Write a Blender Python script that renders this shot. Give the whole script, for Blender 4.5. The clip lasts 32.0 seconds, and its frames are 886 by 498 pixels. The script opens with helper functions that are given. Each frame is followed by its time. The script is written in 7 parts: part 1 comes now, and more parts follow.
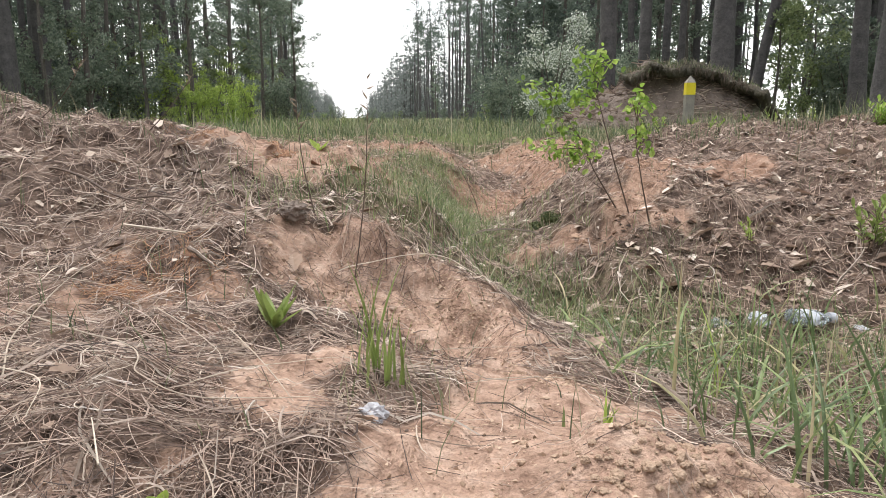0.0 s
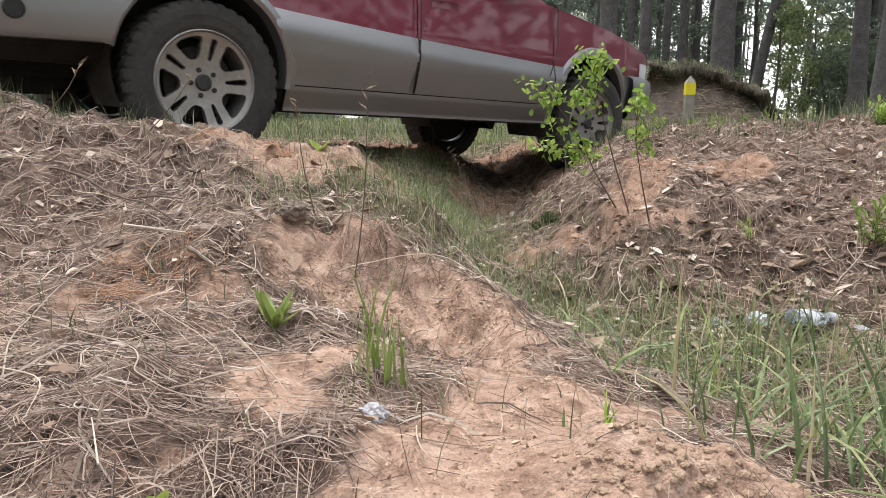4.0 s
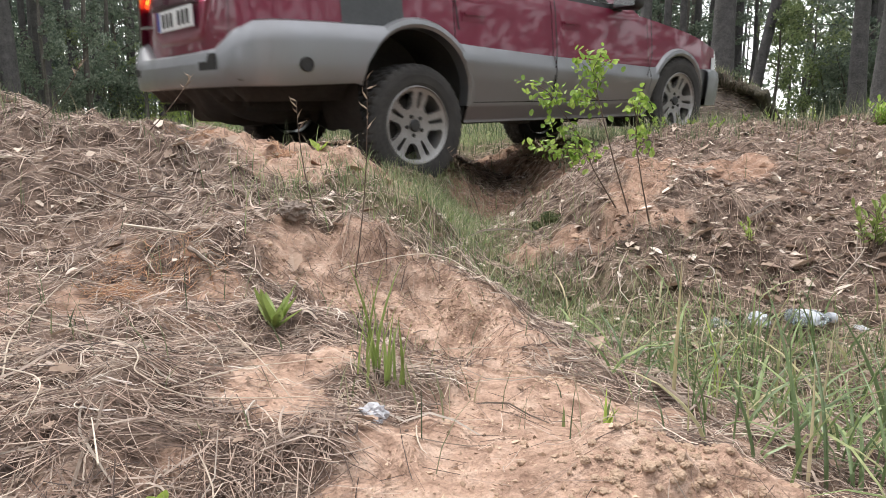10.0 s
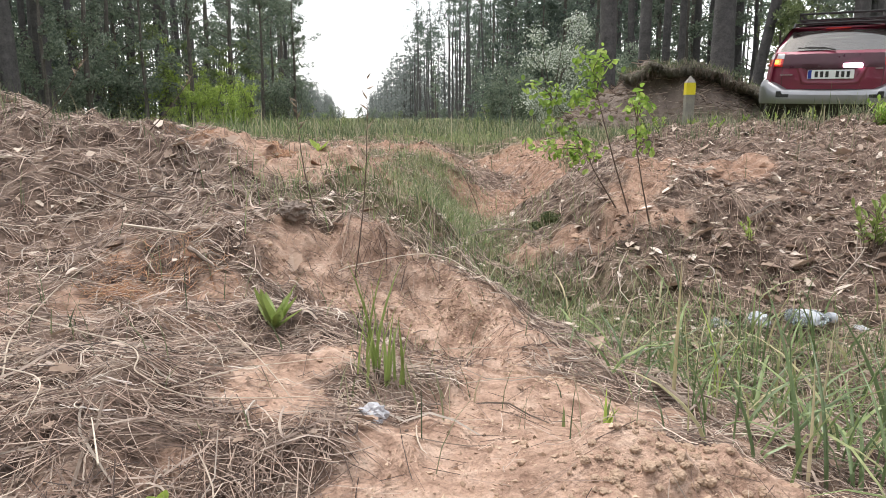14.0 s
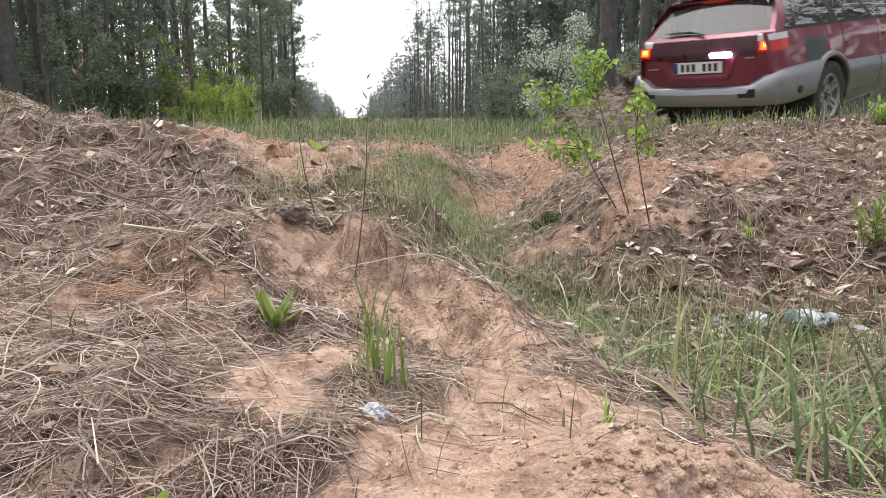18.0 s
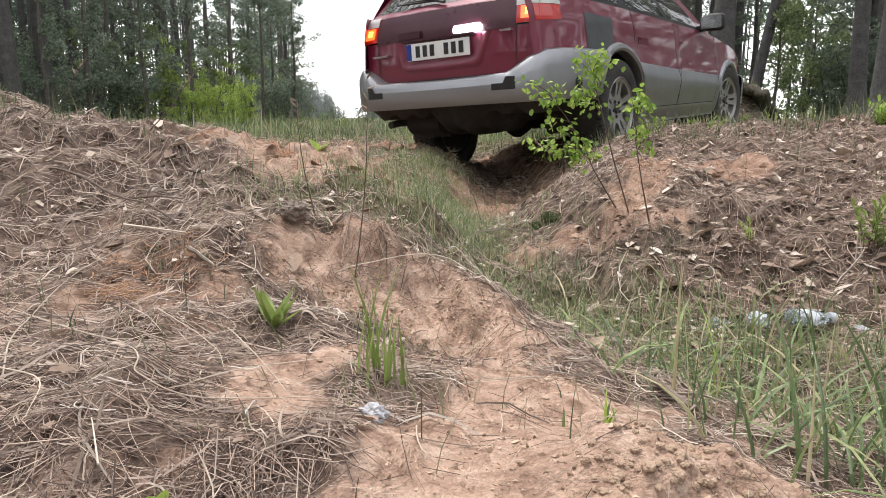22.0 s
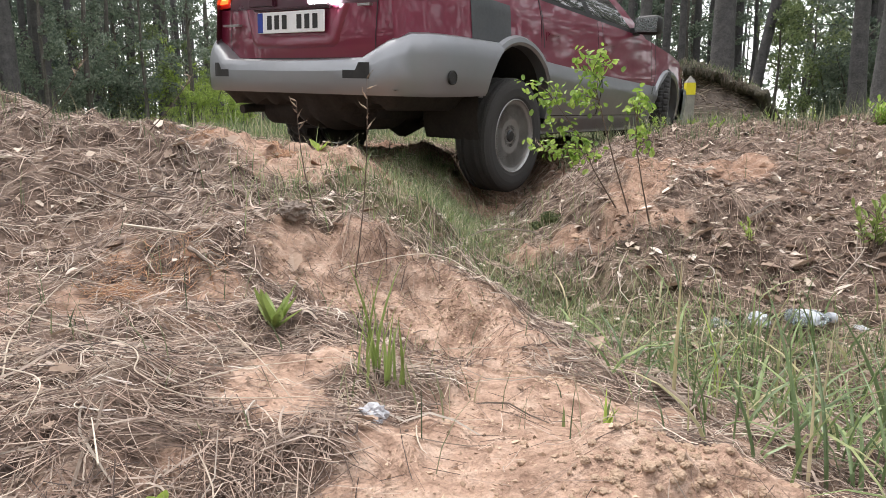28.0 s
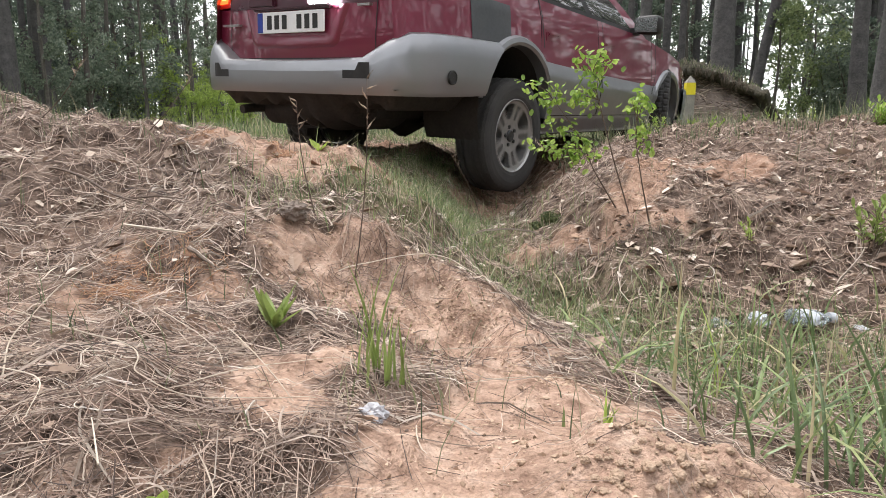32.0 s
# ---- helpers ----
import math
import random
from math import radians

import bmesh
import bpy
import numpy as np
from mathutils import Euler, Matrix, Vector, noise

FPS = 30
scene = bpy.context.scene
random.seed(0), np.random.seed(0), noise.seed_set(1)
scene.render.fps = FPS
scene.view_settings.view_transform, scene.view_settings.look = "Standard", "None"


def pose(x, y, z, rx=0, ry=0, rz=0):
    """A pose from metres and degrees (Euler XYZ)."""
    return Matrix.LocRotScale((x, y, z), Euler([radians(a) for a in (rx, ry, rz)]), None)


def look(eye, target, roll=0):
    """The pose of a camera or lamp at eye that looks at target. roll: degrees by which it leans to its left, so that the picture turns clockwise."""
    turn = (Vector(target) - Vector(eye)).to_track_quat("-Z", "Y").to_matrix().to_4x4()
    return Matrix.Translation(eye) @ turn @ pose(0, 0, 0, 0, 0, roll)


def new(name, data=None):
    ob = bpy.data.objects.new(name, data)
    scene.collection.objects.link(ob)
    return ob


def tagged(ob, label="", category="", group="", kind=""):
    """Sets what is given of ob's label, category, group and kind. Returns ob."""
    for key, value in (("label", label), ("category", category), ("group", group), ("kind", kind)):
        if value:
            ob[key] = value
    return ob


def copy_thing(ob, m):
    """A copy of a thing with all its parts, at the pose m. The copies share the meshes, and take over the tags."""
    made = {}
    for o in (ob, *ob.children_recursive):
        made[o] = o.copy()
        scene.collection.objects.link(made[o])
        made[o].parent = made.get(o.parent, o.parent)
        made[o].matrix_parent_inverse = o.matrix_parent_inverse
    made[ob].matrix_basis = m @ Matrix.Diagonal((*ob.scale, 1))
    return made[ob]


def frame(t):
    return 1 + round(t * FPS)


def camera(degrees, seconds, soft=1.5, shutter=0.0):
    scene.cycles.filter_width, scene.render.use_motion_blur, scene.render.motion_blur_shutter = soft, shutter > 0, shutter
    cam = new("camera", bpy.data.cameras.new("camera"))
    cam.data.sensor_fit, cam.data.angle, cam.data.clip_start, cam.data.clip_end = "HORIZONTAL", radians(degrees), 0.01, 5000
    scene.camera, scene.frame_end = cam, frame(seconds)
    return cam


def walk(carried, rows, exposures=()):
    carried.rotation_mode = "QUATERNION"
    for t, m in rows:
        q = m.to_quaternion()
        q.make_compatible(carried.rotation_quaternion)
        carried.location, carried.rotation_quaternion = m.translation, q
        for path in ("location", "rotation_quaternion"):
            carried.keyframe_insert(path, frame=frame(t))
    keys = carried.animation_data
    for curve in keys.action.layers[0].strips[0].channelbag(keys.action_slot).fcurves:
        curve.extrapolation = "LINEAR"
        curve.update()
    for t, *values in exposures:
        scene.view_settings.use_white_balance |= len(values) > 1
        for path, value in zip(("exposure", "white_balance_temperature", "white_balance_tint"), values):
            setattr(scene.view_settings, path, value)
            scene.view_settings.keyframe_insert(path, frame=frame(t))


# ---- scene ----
# World: x to the right, y into the clearing, z up; the track is at z = 0.05 and the camera stands 0.3 m high.
cam = camera(65.4, 32.0, soft=0.55, shutter=0.7)
EYE = pose(0, 0, 0.30, 79.3, 0, 0)
# the clip's camera brightens its picture while the car fills it
walk(cam, [(0, EYE), (32, EYE)], [(0, 0.03), (1.0, 0.02), (2.0, -0.03), (3.5, 0.06), (5.5, 0.17), (12.4, 0.18), (13.0, 0.08), (23.0, 0.07), (24.0, 0.12), (25.0, 0.20), (32.0, 0.20)])

# ---- light: bright, thinly clouded evening sky, a weak wide sun ----
world = bpy.data.worlds.new("sky")
scene.world = world
world.use_nodes = True
wn = world.node_tree.nodes
wl = world.node_tree.links
sky = wn.new("ShaderNodeTexSky")
sky.sky_type = "NISHITA"
sky.sun_disc = False
sky.sun_elevation = radians(68)
sky.sun_rotation = radians(-35)
sky.dust_density = 4.0
sky.air_density = 1.2
overcast = wn.new("ShaderNodeMix")
overcast.data_type = "RGBA"
overcast.inputs[0].default_value = 0.72
overcast.inputs[7].default_value = (11.0, 11.0, 11.2, 1)
wl.new(sky.outputs[0], overcast.inputs[6])
wl.new(overcast.outputs[2], wn["Background"].inputs[0])
wn["Background"].inputs[1].default_value = 0.185
sun = new("sun", bpy.data.lights.new("sun", "SUN"))
sun.data.energy = 3.3
sun.data.angle = radians(4)
sun.data.color = (1.0, 0.975, 0.94)
sun.matrix_world = look((-3.2, 4.6, 14), (0, 0, 0))


# ---- helpers of this scene ----


def mesh_from(name, verts, faces, mat=None, smooth=False):
    """A mesh from arrays; faces all have the same number of corners."""
    verts, faces = np.asarray(verts, np.float32), np.asarray(faces, np.int32)
    me = bpy.data.meshes.new(name)
    me.vertices.add(len(verts))
    me.vertices.foreach_set("co", verts.ravel())
    k = faces.shape[1]
    me.loops.add(faces.size)
    me.loops.foreach_set("vertex_index", faces.ravel())
    me.polygons.add(len(faces))
    me.polygons.foreach_set("loop_start", np.arange(0, faces.size, k, dtype=np.int32))
    me.polygons.foreach_set("loop_total", np.full(len(faces), k, np.int32))
    me.polygons.foreach_set("use_smooth", np.full(len(faces), smooth))
    me.update(calc_edges=True)
    if mat:
        me.materials.append(mat)
    return me


def part(name, bm, material, parent, label="", smooth=True):
    """Links a bmesh or a mesh as one object under a thing or a part."""
    if isinstance(bm, bmesh.types.BMesh):
        me = bpy.data.meshes.new(name)
        bm.to_mesh(me)
        bm.free()
        for p in me.polygons:
            p.use_smooth = smooth
        if smooth:
            me.set_sharp_from_angle(angle=radians(38))
    else:
        me = bm
    if material and not me.materials:
        me.materials.append(material)
    ob = new(name, me)
    ob.parent = parent
    if label:
        ob["label"] = label
    return ob


def box(bm, x0, y0, z0, x1, y1, z1, bevel=0.0, m=None):
    r = bmesh.ops.create_cube(bm, size=1)
    vs = r["verts"]
    for v in vs:
        v.co = Vector(((x0 + x1) / 2 + v.co.x * (x1 - x0), (y0 + y1) / 2 + v.co.y * (y1 - y0), (z0 + z1) / 2 + v.co.z * (z1 - z0)))
        if m:
            v.co = m @ v.co
    if bevel:
        bmesh.ops.bevel(bm, geom=list({e for v in vs for e in v.link_edges}), offset=bevel, segments=2, affect="EDGES")
    return bm


def tube(bm, points, radii, sides=8, cap=True):
    """A tapered round bar along points."""
    rings = []
    pts = [Vector(p) for p in points]
    for i, p in enumerate(pts):
        d = (pts[min(i + 1, len(pts) - 1)] - pts[max(i - 1, 0)]).normalized()
        a = d.orthogonal().normalized() if i == 0 else (a - d * a.dot(d)).normalized()
        b = d.cross(a)
        r = radii[i] if isinstance(radii, (list, tuple)) else radii
        rings.append([bm.verts.new(p + r * (math.cos(k * math.tau / sides) * a + math.sin(k * math.tau / sides) * b)) for k in range(sides)])
    for r0, r1 in zip(rings, rings[1:]):
        for k in range(sides):
            bm.faces.new((r0[k], r0[(k + 1) % sides], r1[(k + 1) % sides], r1[k]))
    if cap:
        bm.faces.new(rings[0][::-1])
        bm.faces.new(rings[-1])
    return bm


def lathe(bm, profile, n=48, axis="Y"):
    """Turns (radius, along) pairs about the y axis."""
    rings = [[bm.verts.new((r * math.cos(k * math.tau / n), a, r * math.sin(k * math.tau / n))) for k in range(n)] for r, a in profile]
    for r0, r1 in zip(rings, rings[1:]):
        for k in range(n):
            bm.faces.new((r0[k], r0[(k + 1) % n], r1[(k + 1) % n], r1[k]))
    return bm


def thick(ob, t):
    m = ob.modifiers.new("thickness", "SOLIDIFY")
    m.thickness, m.offset = t, -1
    return ob


def ramp(a, b, v):
    t = np.clip((v - a) / (b - a), 0, 1)
    return t * t * (3 - 2 * t)


def value_noise(x, y, seed=0):
    """Smooth lattice noise, -1 to 1."""
    xi, yi = np.floor(x).astype(np.int64), np.floor(y).astype(np.int64)
    fx, fy = x - xi, y - yi
    fx, fy = fx * fx * (3 - 2 * fx), fy * fy * (3 - 2 * fy)

    def h(i, j):
        n = (i * 374761393 + j * 668265263 + seed * 1442695041) & 0xFFFFFFFF
        n = ((n ^ (n >> 13)) * 1274126177) & 0xFFFFFFFF
        return ((n ^ (n >> 16)) & 0xFFFF) / 32767.5 - 1
    return (h(xi, yi) * (1 - fx) + h(xi + 1, yi) * fx) * (1 - fy) + (h(xi, yi + 1) * (1 - fx) + h(xi + 1, yi + 1) * fx) * fy


def fbm(x, y, scale, octaves=4, seed=0):
    out, amp = 0.0, 1.0
    for o in range(octaves):
        k = 2 ** o / scale
        c, s = math.cos(o * 1.1 + seed), math.sin(o * 1.1 + seed)
        out, amp = out + amp * value_noise((c * x - s * y) * k, (s * x + c * y) * k, seed * 17 + o), amp * 0.5
    return out


# ---- materials ----
def material(name):
    m = bpy.data.materials.new(name)
    m.use_nodes = True
    return m, m.node_tree.nodes, m.node_tree.links, m.node_tree.nodes["Principled BSDF"]


def noise_node(n, l, scale, detail=5, rough=0.6, coords="Object"):
    tc = n.new("ShaderNodeTexCoord")
    t = n.new("ShaderNodeTexNoise")
    t.inputs["Scale"].default_value, t.inputs["Detail"].default_value, t.inputs["Roughness"].default_value = scale, detail, rough
    l.new(tc.outputs[coords], t.inputs["Vector"])
    return t


def colour_ramp(n, l, source, stops):
    r = n.new("ShaderNodeValToRGB")
    while len(r.color_ramp.elements) < len(stops):
        r.color_ramp.elements.new(0.5)
    for e, (p, c) in zip(r.color_ramp.elements, stops):
        e.position, e.color = p, (*c, 1)
    l.new(source, r.inputs[0])
    return r


def bump(n, l, source, b, strength, distance):
    k = n.new("ShaderNodeBump")
    k.inputs["Strength"].default_value, k.inputs["Distance"].default_value = strength, distance
    l.new(source, k.inputs["Height"])
    l.new(k.outputs[0], b.inputs["Normal"])
    return k


def surface(name, lo, hi, rough=0.8, scale=8.0, bump_strength=0.3, bump_distance=0.01, metal=0.0, fine=60.0, coords="Object", coat=0.0):
    """A two-scale mottled surface between two colours."""
    m, n, l, b = material(name)
    t = noise_node(n, l, scale, coords=coords)
    t2 = noise_node(n, l, fine, coords=coords)
    mx = n.new("ShaderNodeMath")
    mx.operation = "MULTIPLY_ADD"
    mx.inputs[1].default_value = 0.45
    l.new(t2.outputs[0], mx.inputs[0])
    sc = n.new("ShaderNodeMath")
    sc.operation = "MULTIPLY"
    sc.inputs[1].default_value = 0.55
    l.new(t.outputs[0], sc.inputs[0])
    l.new(sc.outputs[0], mx.inputs[2])
    r = colour_ramp(n, l, mx.outputs[0], [(0.32, lo), (0.68, hi)])
    l.new(r.outputs[0], b.inputs["Base Color"])
    b.inputs["Roughness"].default_value, b.inputs["Metallic"].default_value = rough, metal
    b.inputs["Coat Weight"].default_value = coat
    if bump_strength:
        bump(n, l, t2.outputs[0], b, bump_strength, bump_distance)
    return m


def varied(name, stops, rough=0.6, per="island", thin=0.0):
    """Colour that varies from piece to piece; thin lets light through as leaves do."""
    m, n, l, b = material(name)
    if per == "island":
        src = n.new("ShaderNodeNewGeometry").outputs["Random Per Island"]
    else:
        src = n.new("ShaderNodeObjectInfo").outputs["Random"]
    r = colour_ramp(n, l, src, stops)
    t = noise_node(n, l, 30.0)
    mx = n.new("ShaderNodeMix")
    mx.data_type, mx.blend_type = "RGBA", "MULTIPLY"
    mx.inputs[0].default_value = 0.5
    g = colour_ramp(n, l, t.outputs[0], [(0.3, (0.55, 0.55, 0.55)), (0.7, (1.3, 1.3, 1.3))])
    l.new(r.outputs[0], mx.inputs[6])
    l.new(g.outputs[0], mx.inputs[7])
    l.new(mx.outputs[2], b.inputs["Base Color"])
    b.inputs["Roughness"].default_value = rough
    if thin:
        tr = n.new("ShaderNodeBsdfTranslucent")
        l.new(mx.outputs[2], tr.inputs[0])
        ms = n.new("ShaderNodeMixShader")
        ms.inputs[0].default_value = thin
        l.new(b.outputs[0], ms.inputs[1])
        l.new(tr.outputs[0], ms.inputs[2])
        l.new(ms.outputs[0], n["Material Output"].inputs[0])
    return m


def ground_material():
    m, n, l, b = material("forest_soil")
    big, mid, fine = noise_node(n, l, 2.2), noise_node(n, l, 22.0, 6), noise_node(n, l, 160.0, 4, 0.7)
    sand = colour_ramp(n, l, mid.outputs[0], [(0.28, (0.22, 0.135, 0.098)), (0.5, (0.46, 0.312, 0.235)), (0.72, (0.63, 0.47, 0.375))])
    red = colour_ramp(n, l, mid.outputs[0], [(0.3, (0.17, 0.097, 0.068)), (0.55, (0.34, 0.212, 0.15)), (0.75, (0.47, 0.325, 0.245))])
    duff = colour_ramp(n, l, mid.outputs[0], [(0.3, (0.035, 0.024, 0.019)), (0.5, (0.15, 0.105, 0.082)), (0.72, (0.38, 0.29, 0.235))])
    turf = colour_ramp(n, l, mid.outputs[0], [(0.3, (0.05, 0.06, 0.025)), (0.55, (0.12, 0.14, 0.055)), (0.75, (0.24, 0.23, 0.12))])
    grain = colour_ramp(n, l, fine.outputs[0], [(0.3, (0.6, 0.6, 0.6)), (0.7, (1.25, 1.25, 1.25))])

    def mask(name):
        a = n.new("ShaderNodeAttribute")
        a.attribute_name = name
        return a.outputs["Fac"]

    def mix(f, a, c, mode="MIX"):
        k = n.new("ShaderNodeMix")
        k.data_type, k.blend_type = "RGBA", mode
        if isinstance(f, float):
            k.inputs[0].default_value = f
        else:
            l.new(f, k.inputs[0])
        l.new(a, k.inputs[6])
        l.new(c, k.inputs[7])
        return k.outputs[2]
    s = mix(mask("red"), sand.outputs[0], red.outputs[0])
    c = mix(mask("sand"), duff.outputs[0], s)
    c = mix(mask("turf"), c, turf.outputs[0])
    c = mix(0.7, c, grain.outputs[0], "MULTIPLY")
    l.new(c, b.inputs["Base Color"])
    b.inputs["Roughness"].default_value = 0.95
    b.inputs["Specular IOR Level"].default_value = 0.15
    add = n.new("ShaderNodeMath")
    add.operation = "ADD"
    coarse = n.new("ShaderNodeMath")
    coarse.operation = "MULTIPLY"
    coarse.inputs[1].default_value = 2.4
    l.new(mid.outputs[0], coarse.inputs[0])
    l.new(coarse.outputs[0], add.inputs[0])
    l.new(fine.outputs[0], add.inputs[1])
    bump(n, l, add.outputs[0], b, 0.9, 0.009)
    return m


SOIL = ground_material()
PALE_STRAW = varied("bleached_straw", [(0.0, (0.26, 0.195, 0.15)), (0.5, (0.46, 0.37, 0.295)), (0.85, (0.70, 0.60, 0.50)), (1.0, (0.70, 0.64, 0.58))], 0.65)
STRAW = varied("dry_straw", [(0.0, (0.055, 0.038, 0.032)), (0.3, (0.20, 0.142, 0.115)), (0.6, (0.35, 0.268, 0.22)), (1.0, (0.64, 0.53, 0.445))], 0.7)
NEEDLE = varied("dead_needles", [(0.0, (0.04, 0.025, 0.020)), (0.5, (0.23, 0.148, 0.112)), (1.0, (0.60, 0.47, 0.38))], 0.7)
TWIG = varied("dry_twig", [(0.0, (0.09, 0.065, 0.05)), (0.5, (0.22, 0.17, 0.135)), (1.0, (0.46, 0.40, 0.34))], 0.8)
DEAD_LEAF = varied("dead_leaf", [(0.0, (0.14, 0.08, 0.05)), (0.4, (0.34, 0.25, 0.19)), (0.7, (0.54, 0.45, 0.37)), (1.0, (0.70, 0.62, 0.54))], 0.75, thin=0.15)
GRASS = varied("fresh_grass", [(0.0, (0.10, 0.145, 0.06)), (0.4, (0.18, 0.24, 0.105)), (0.68, (0.29, 0.36, 0.145)), (0.80, (0.38, 0.35, 0.22)), (1.0, (0.56, 0.49, 0.35))], 0.5, thin=0.3)
TURF_BLADE = varied("meadow_grass", [(0.0, (0.07, 0.095, 0.05)), (0.45, (0.135, 0.17, 0.085)), (0.65, (0.22, 0.24, 0.13)), (1.0, (0.46, 0.40, 0.28))], 0.6, thin=0.3)
LEAF_BRIGHT = varied("spring_leaf", [(0.0, (0.17, 0.29, 0.05)), (0.6, (0.31, 0.45, 0.09)), (1.0, (0.46, 0.58, 0.16))], 0.4, "object", thin=0.5)
LEAF_BUSH = varied("bush_leaf", [(0.0, (0.22, 0.31, 0.065)), (0.6, (0.38, 0.50, 0.105)), (1.0, (0.52, 0.62, 0.17))], 0.5, thin=0.4)
LEAF_WEED = varied("weed_leaf", [(0.0, (0.18, 0.24, 0.065)), (0.6, (0.29, 0.37, 0.11)), (1.0, (0.42, 0.47, 0.19))], 0.5, thin=0.35)
LEAF_YOUNG = varied("young_tree_leaf", [(0.0, (0.13, 0.175, 0.08)), (0.6, (0.23, 0.29, 0.125)), (1.0, (0.33, 0.38, 0.18))], 0.5, thin=0.4)
# needles of the far woods, greyed and paled to paint in distance haze
LEAF_HAZED = varied("hazed_needles", [(0.0, (0.13, 0.15, 0.14)), (0.6, (0.19, 0.21, 0.20)), (1.0, (0.26, 0.28, 0.27))], 0.7, thin=0.4)
# birch and conifer leaves lightened and blued: woodland haze put into the colour
LEAF_MID = varied("birch_leaf", [(0.0, (0.12, 0.16, 0.12)), (0.6, (0.20, 0.245, 0.18)), (1.0, (0.30, 0.345, 0.26))], 0.5, thin=0.5)
LEAF_DARK = varied("conifer_needles", [(0.0, (0.062, 0.09, 0.072)), (0.6, (0.118, 0.152, 0.122)), (1.0, (0.185, 0.22, 0.18))], 0.6, thin=0.45)
BLOSSOM = varied("blossom", [(0.0, (0.10, 0.15, 0.06)), (0.4, (0.45, 0.50, 0.42)), (1.0, (0.75, 0.78, 0.72))], 0.6, thin=0.3)
# bark tone shifted towards blue-grey for the same painted haze
BARK_PINE = surface("pine_bark", (0.042, 0.040, 0.042), (0.138, 0.127, 0.128), 0.95, 5.0, 0.9, 0.03, fine=22.0)
BARK_GREY = surface("grey_bark", (0.05, 0.043, 0.038), (0.18, 0.16, 0.14), 0.9, 6.0, 0.6, 0.015, fine=30.0)
STEM = surface("sapling_stem", (0.06, 0.04, 0.03), (0.16, 0.11, 0.08), 0.7, 20.0, 0.2, 0.002)

# ---- ground: one sheet from the gully to the horizon ----
def along(x, y, line):
    """Distance from a broken line of (x, y, level), and the level at its nearest point."""
    best, level = np.full(np.shape(x), 1e9), np.zeros(np.shape(x))
    if len(line) == 1:
        return np.hypot(x - line[0][0], y - line[0][1]), np.full(np.shape(x), float(line[0][2]))
    for (ax, ay, az), (bx, by, bz) in zip(line, line[1:]):
        dx, dy = bx - ax, by - ay
        t = np.clip(((x - ax) * dx + (y - ay) * dy) / (dx * dx + dy * dy), 0, 1)
        d = np.hypot(x - ax - t * dx, y - ay - t * dy)
        near = d < best
        best, level = np.where(near, d, best), np.where(near, az + t * (bz - az), level)
    return best, level


def bell(d, w):
    return np.exp(-(d / w) ** 2)


FORE = [(-0.1, 0.3, -0.10), (0.0, 0.8, -0.11), (0.05, 1.2, -0.14)]
LEFT_FORE = [(-1.6, 0.3, 0.10), (-0.9, 0.8, 0.05), (-0.45, 0.7, -0.01)]
LEFT_BANK = [(-7, 0.8, 0.30), (-2.4, 2.0, 0.375), (-1.5, 2.3, 0.335), (-1.1, 2.35, 0.275), (-0.75, 2.4, 0.225), (-0.45, 2.5, 0.17), (-0.25, 2.75, 0.09)]
SCARP = [(-0.62, 1.74), (-0.40, 1.75), (-0.20, 1.73), (0.0, 1.66), (0.09, 1.53), (0.16, 1.38), (0.21, 1.20)]
SPUR = [(-0.5, 1.75, 0.05), (-0.25, 1.72, 0.0), (0.0, 1.62, -0.05), (0.12, 1.5, -0.11)]
GULLY = [(2.2, 0.3, -0.30), (1.0, 1.0, -0.31), (0.68, 1.4, -0.31), (0.40, 2.0, -0.30), (0.20, 2.9, -0.25), (0.25, 3.7, -0.25), (0.45, 4.4, -0.27), (0.40, 6.2, -0.10), (0.1, 9.0, 0.03)]
RIGHT_FLAT = [(1.0, 1.75, -0.28), (1.9, 1.4, -0.25)]
RIGHT_BANK = [(0.95, 4.75, 0.08), (1.35, 4.4, 0.20), (2.1, 4.25, 0.27), (3.5, 4.0, 0.30), (7.0, 3.0, 0.3)]
CLODS = [(0.13, 0.58, -0.055), (0.20, 0.655, -0.025), (0.30, 0.66, -0.035), (0.37, 0.62, -0.07)]


def beside(x, y, line):
    """Distance to the right of a broken line of (x, y), minus on its left, and the share of the line's length."""
    best, side, share = np.full(np.shape(x), 1e9), np.zeros(np.shape(x)), np.zeros(np.shape(x))
    n = len(line) - 1
    for k, ((ax, ay), (bx, by)) in enumerate(zip(line, line[1:])):
        dx, dy = bx - ax, by - ay
        t = np.clip(((x - ax) * dx + (y - ay) * dy) / (dx * dx + dy * dy), 0, 1)
        ex, ey = x - ax - t * dx, y - ay - t * dy
        d = np.hypot(ex, ey)
        near = d < best
        best, share = np.where(near, d, best), np.where(near, (k + t) / n, share)
        side = np.where(near, np.where(dx * ey - dy * ex < 0, d, -d), side)
    return side, share


def scarp(x, y):
    """The washed-out sand face: a lip, a steep drop and a hollow at its foot."""
    s, q = beside(x, y, SCARP)
    s = s + 0.020 * fbm(x, y, 0.22, 3, 61) + 0.010 * fbm(x, y, 0.04, 2, 63)
    ends = ramp(0.02, 0.30, q) * (1 - ramp(0.80, 1.0, q))
    lip = 0.016 * np.exp(-((s + 0.03) / 0.05) ** 2)
    drop = -0.085 * ramp(-0.015, 0.10, s) * (1 - ramp(0.16, 0.46, s))
    return ends * (lip + drop), s, ends


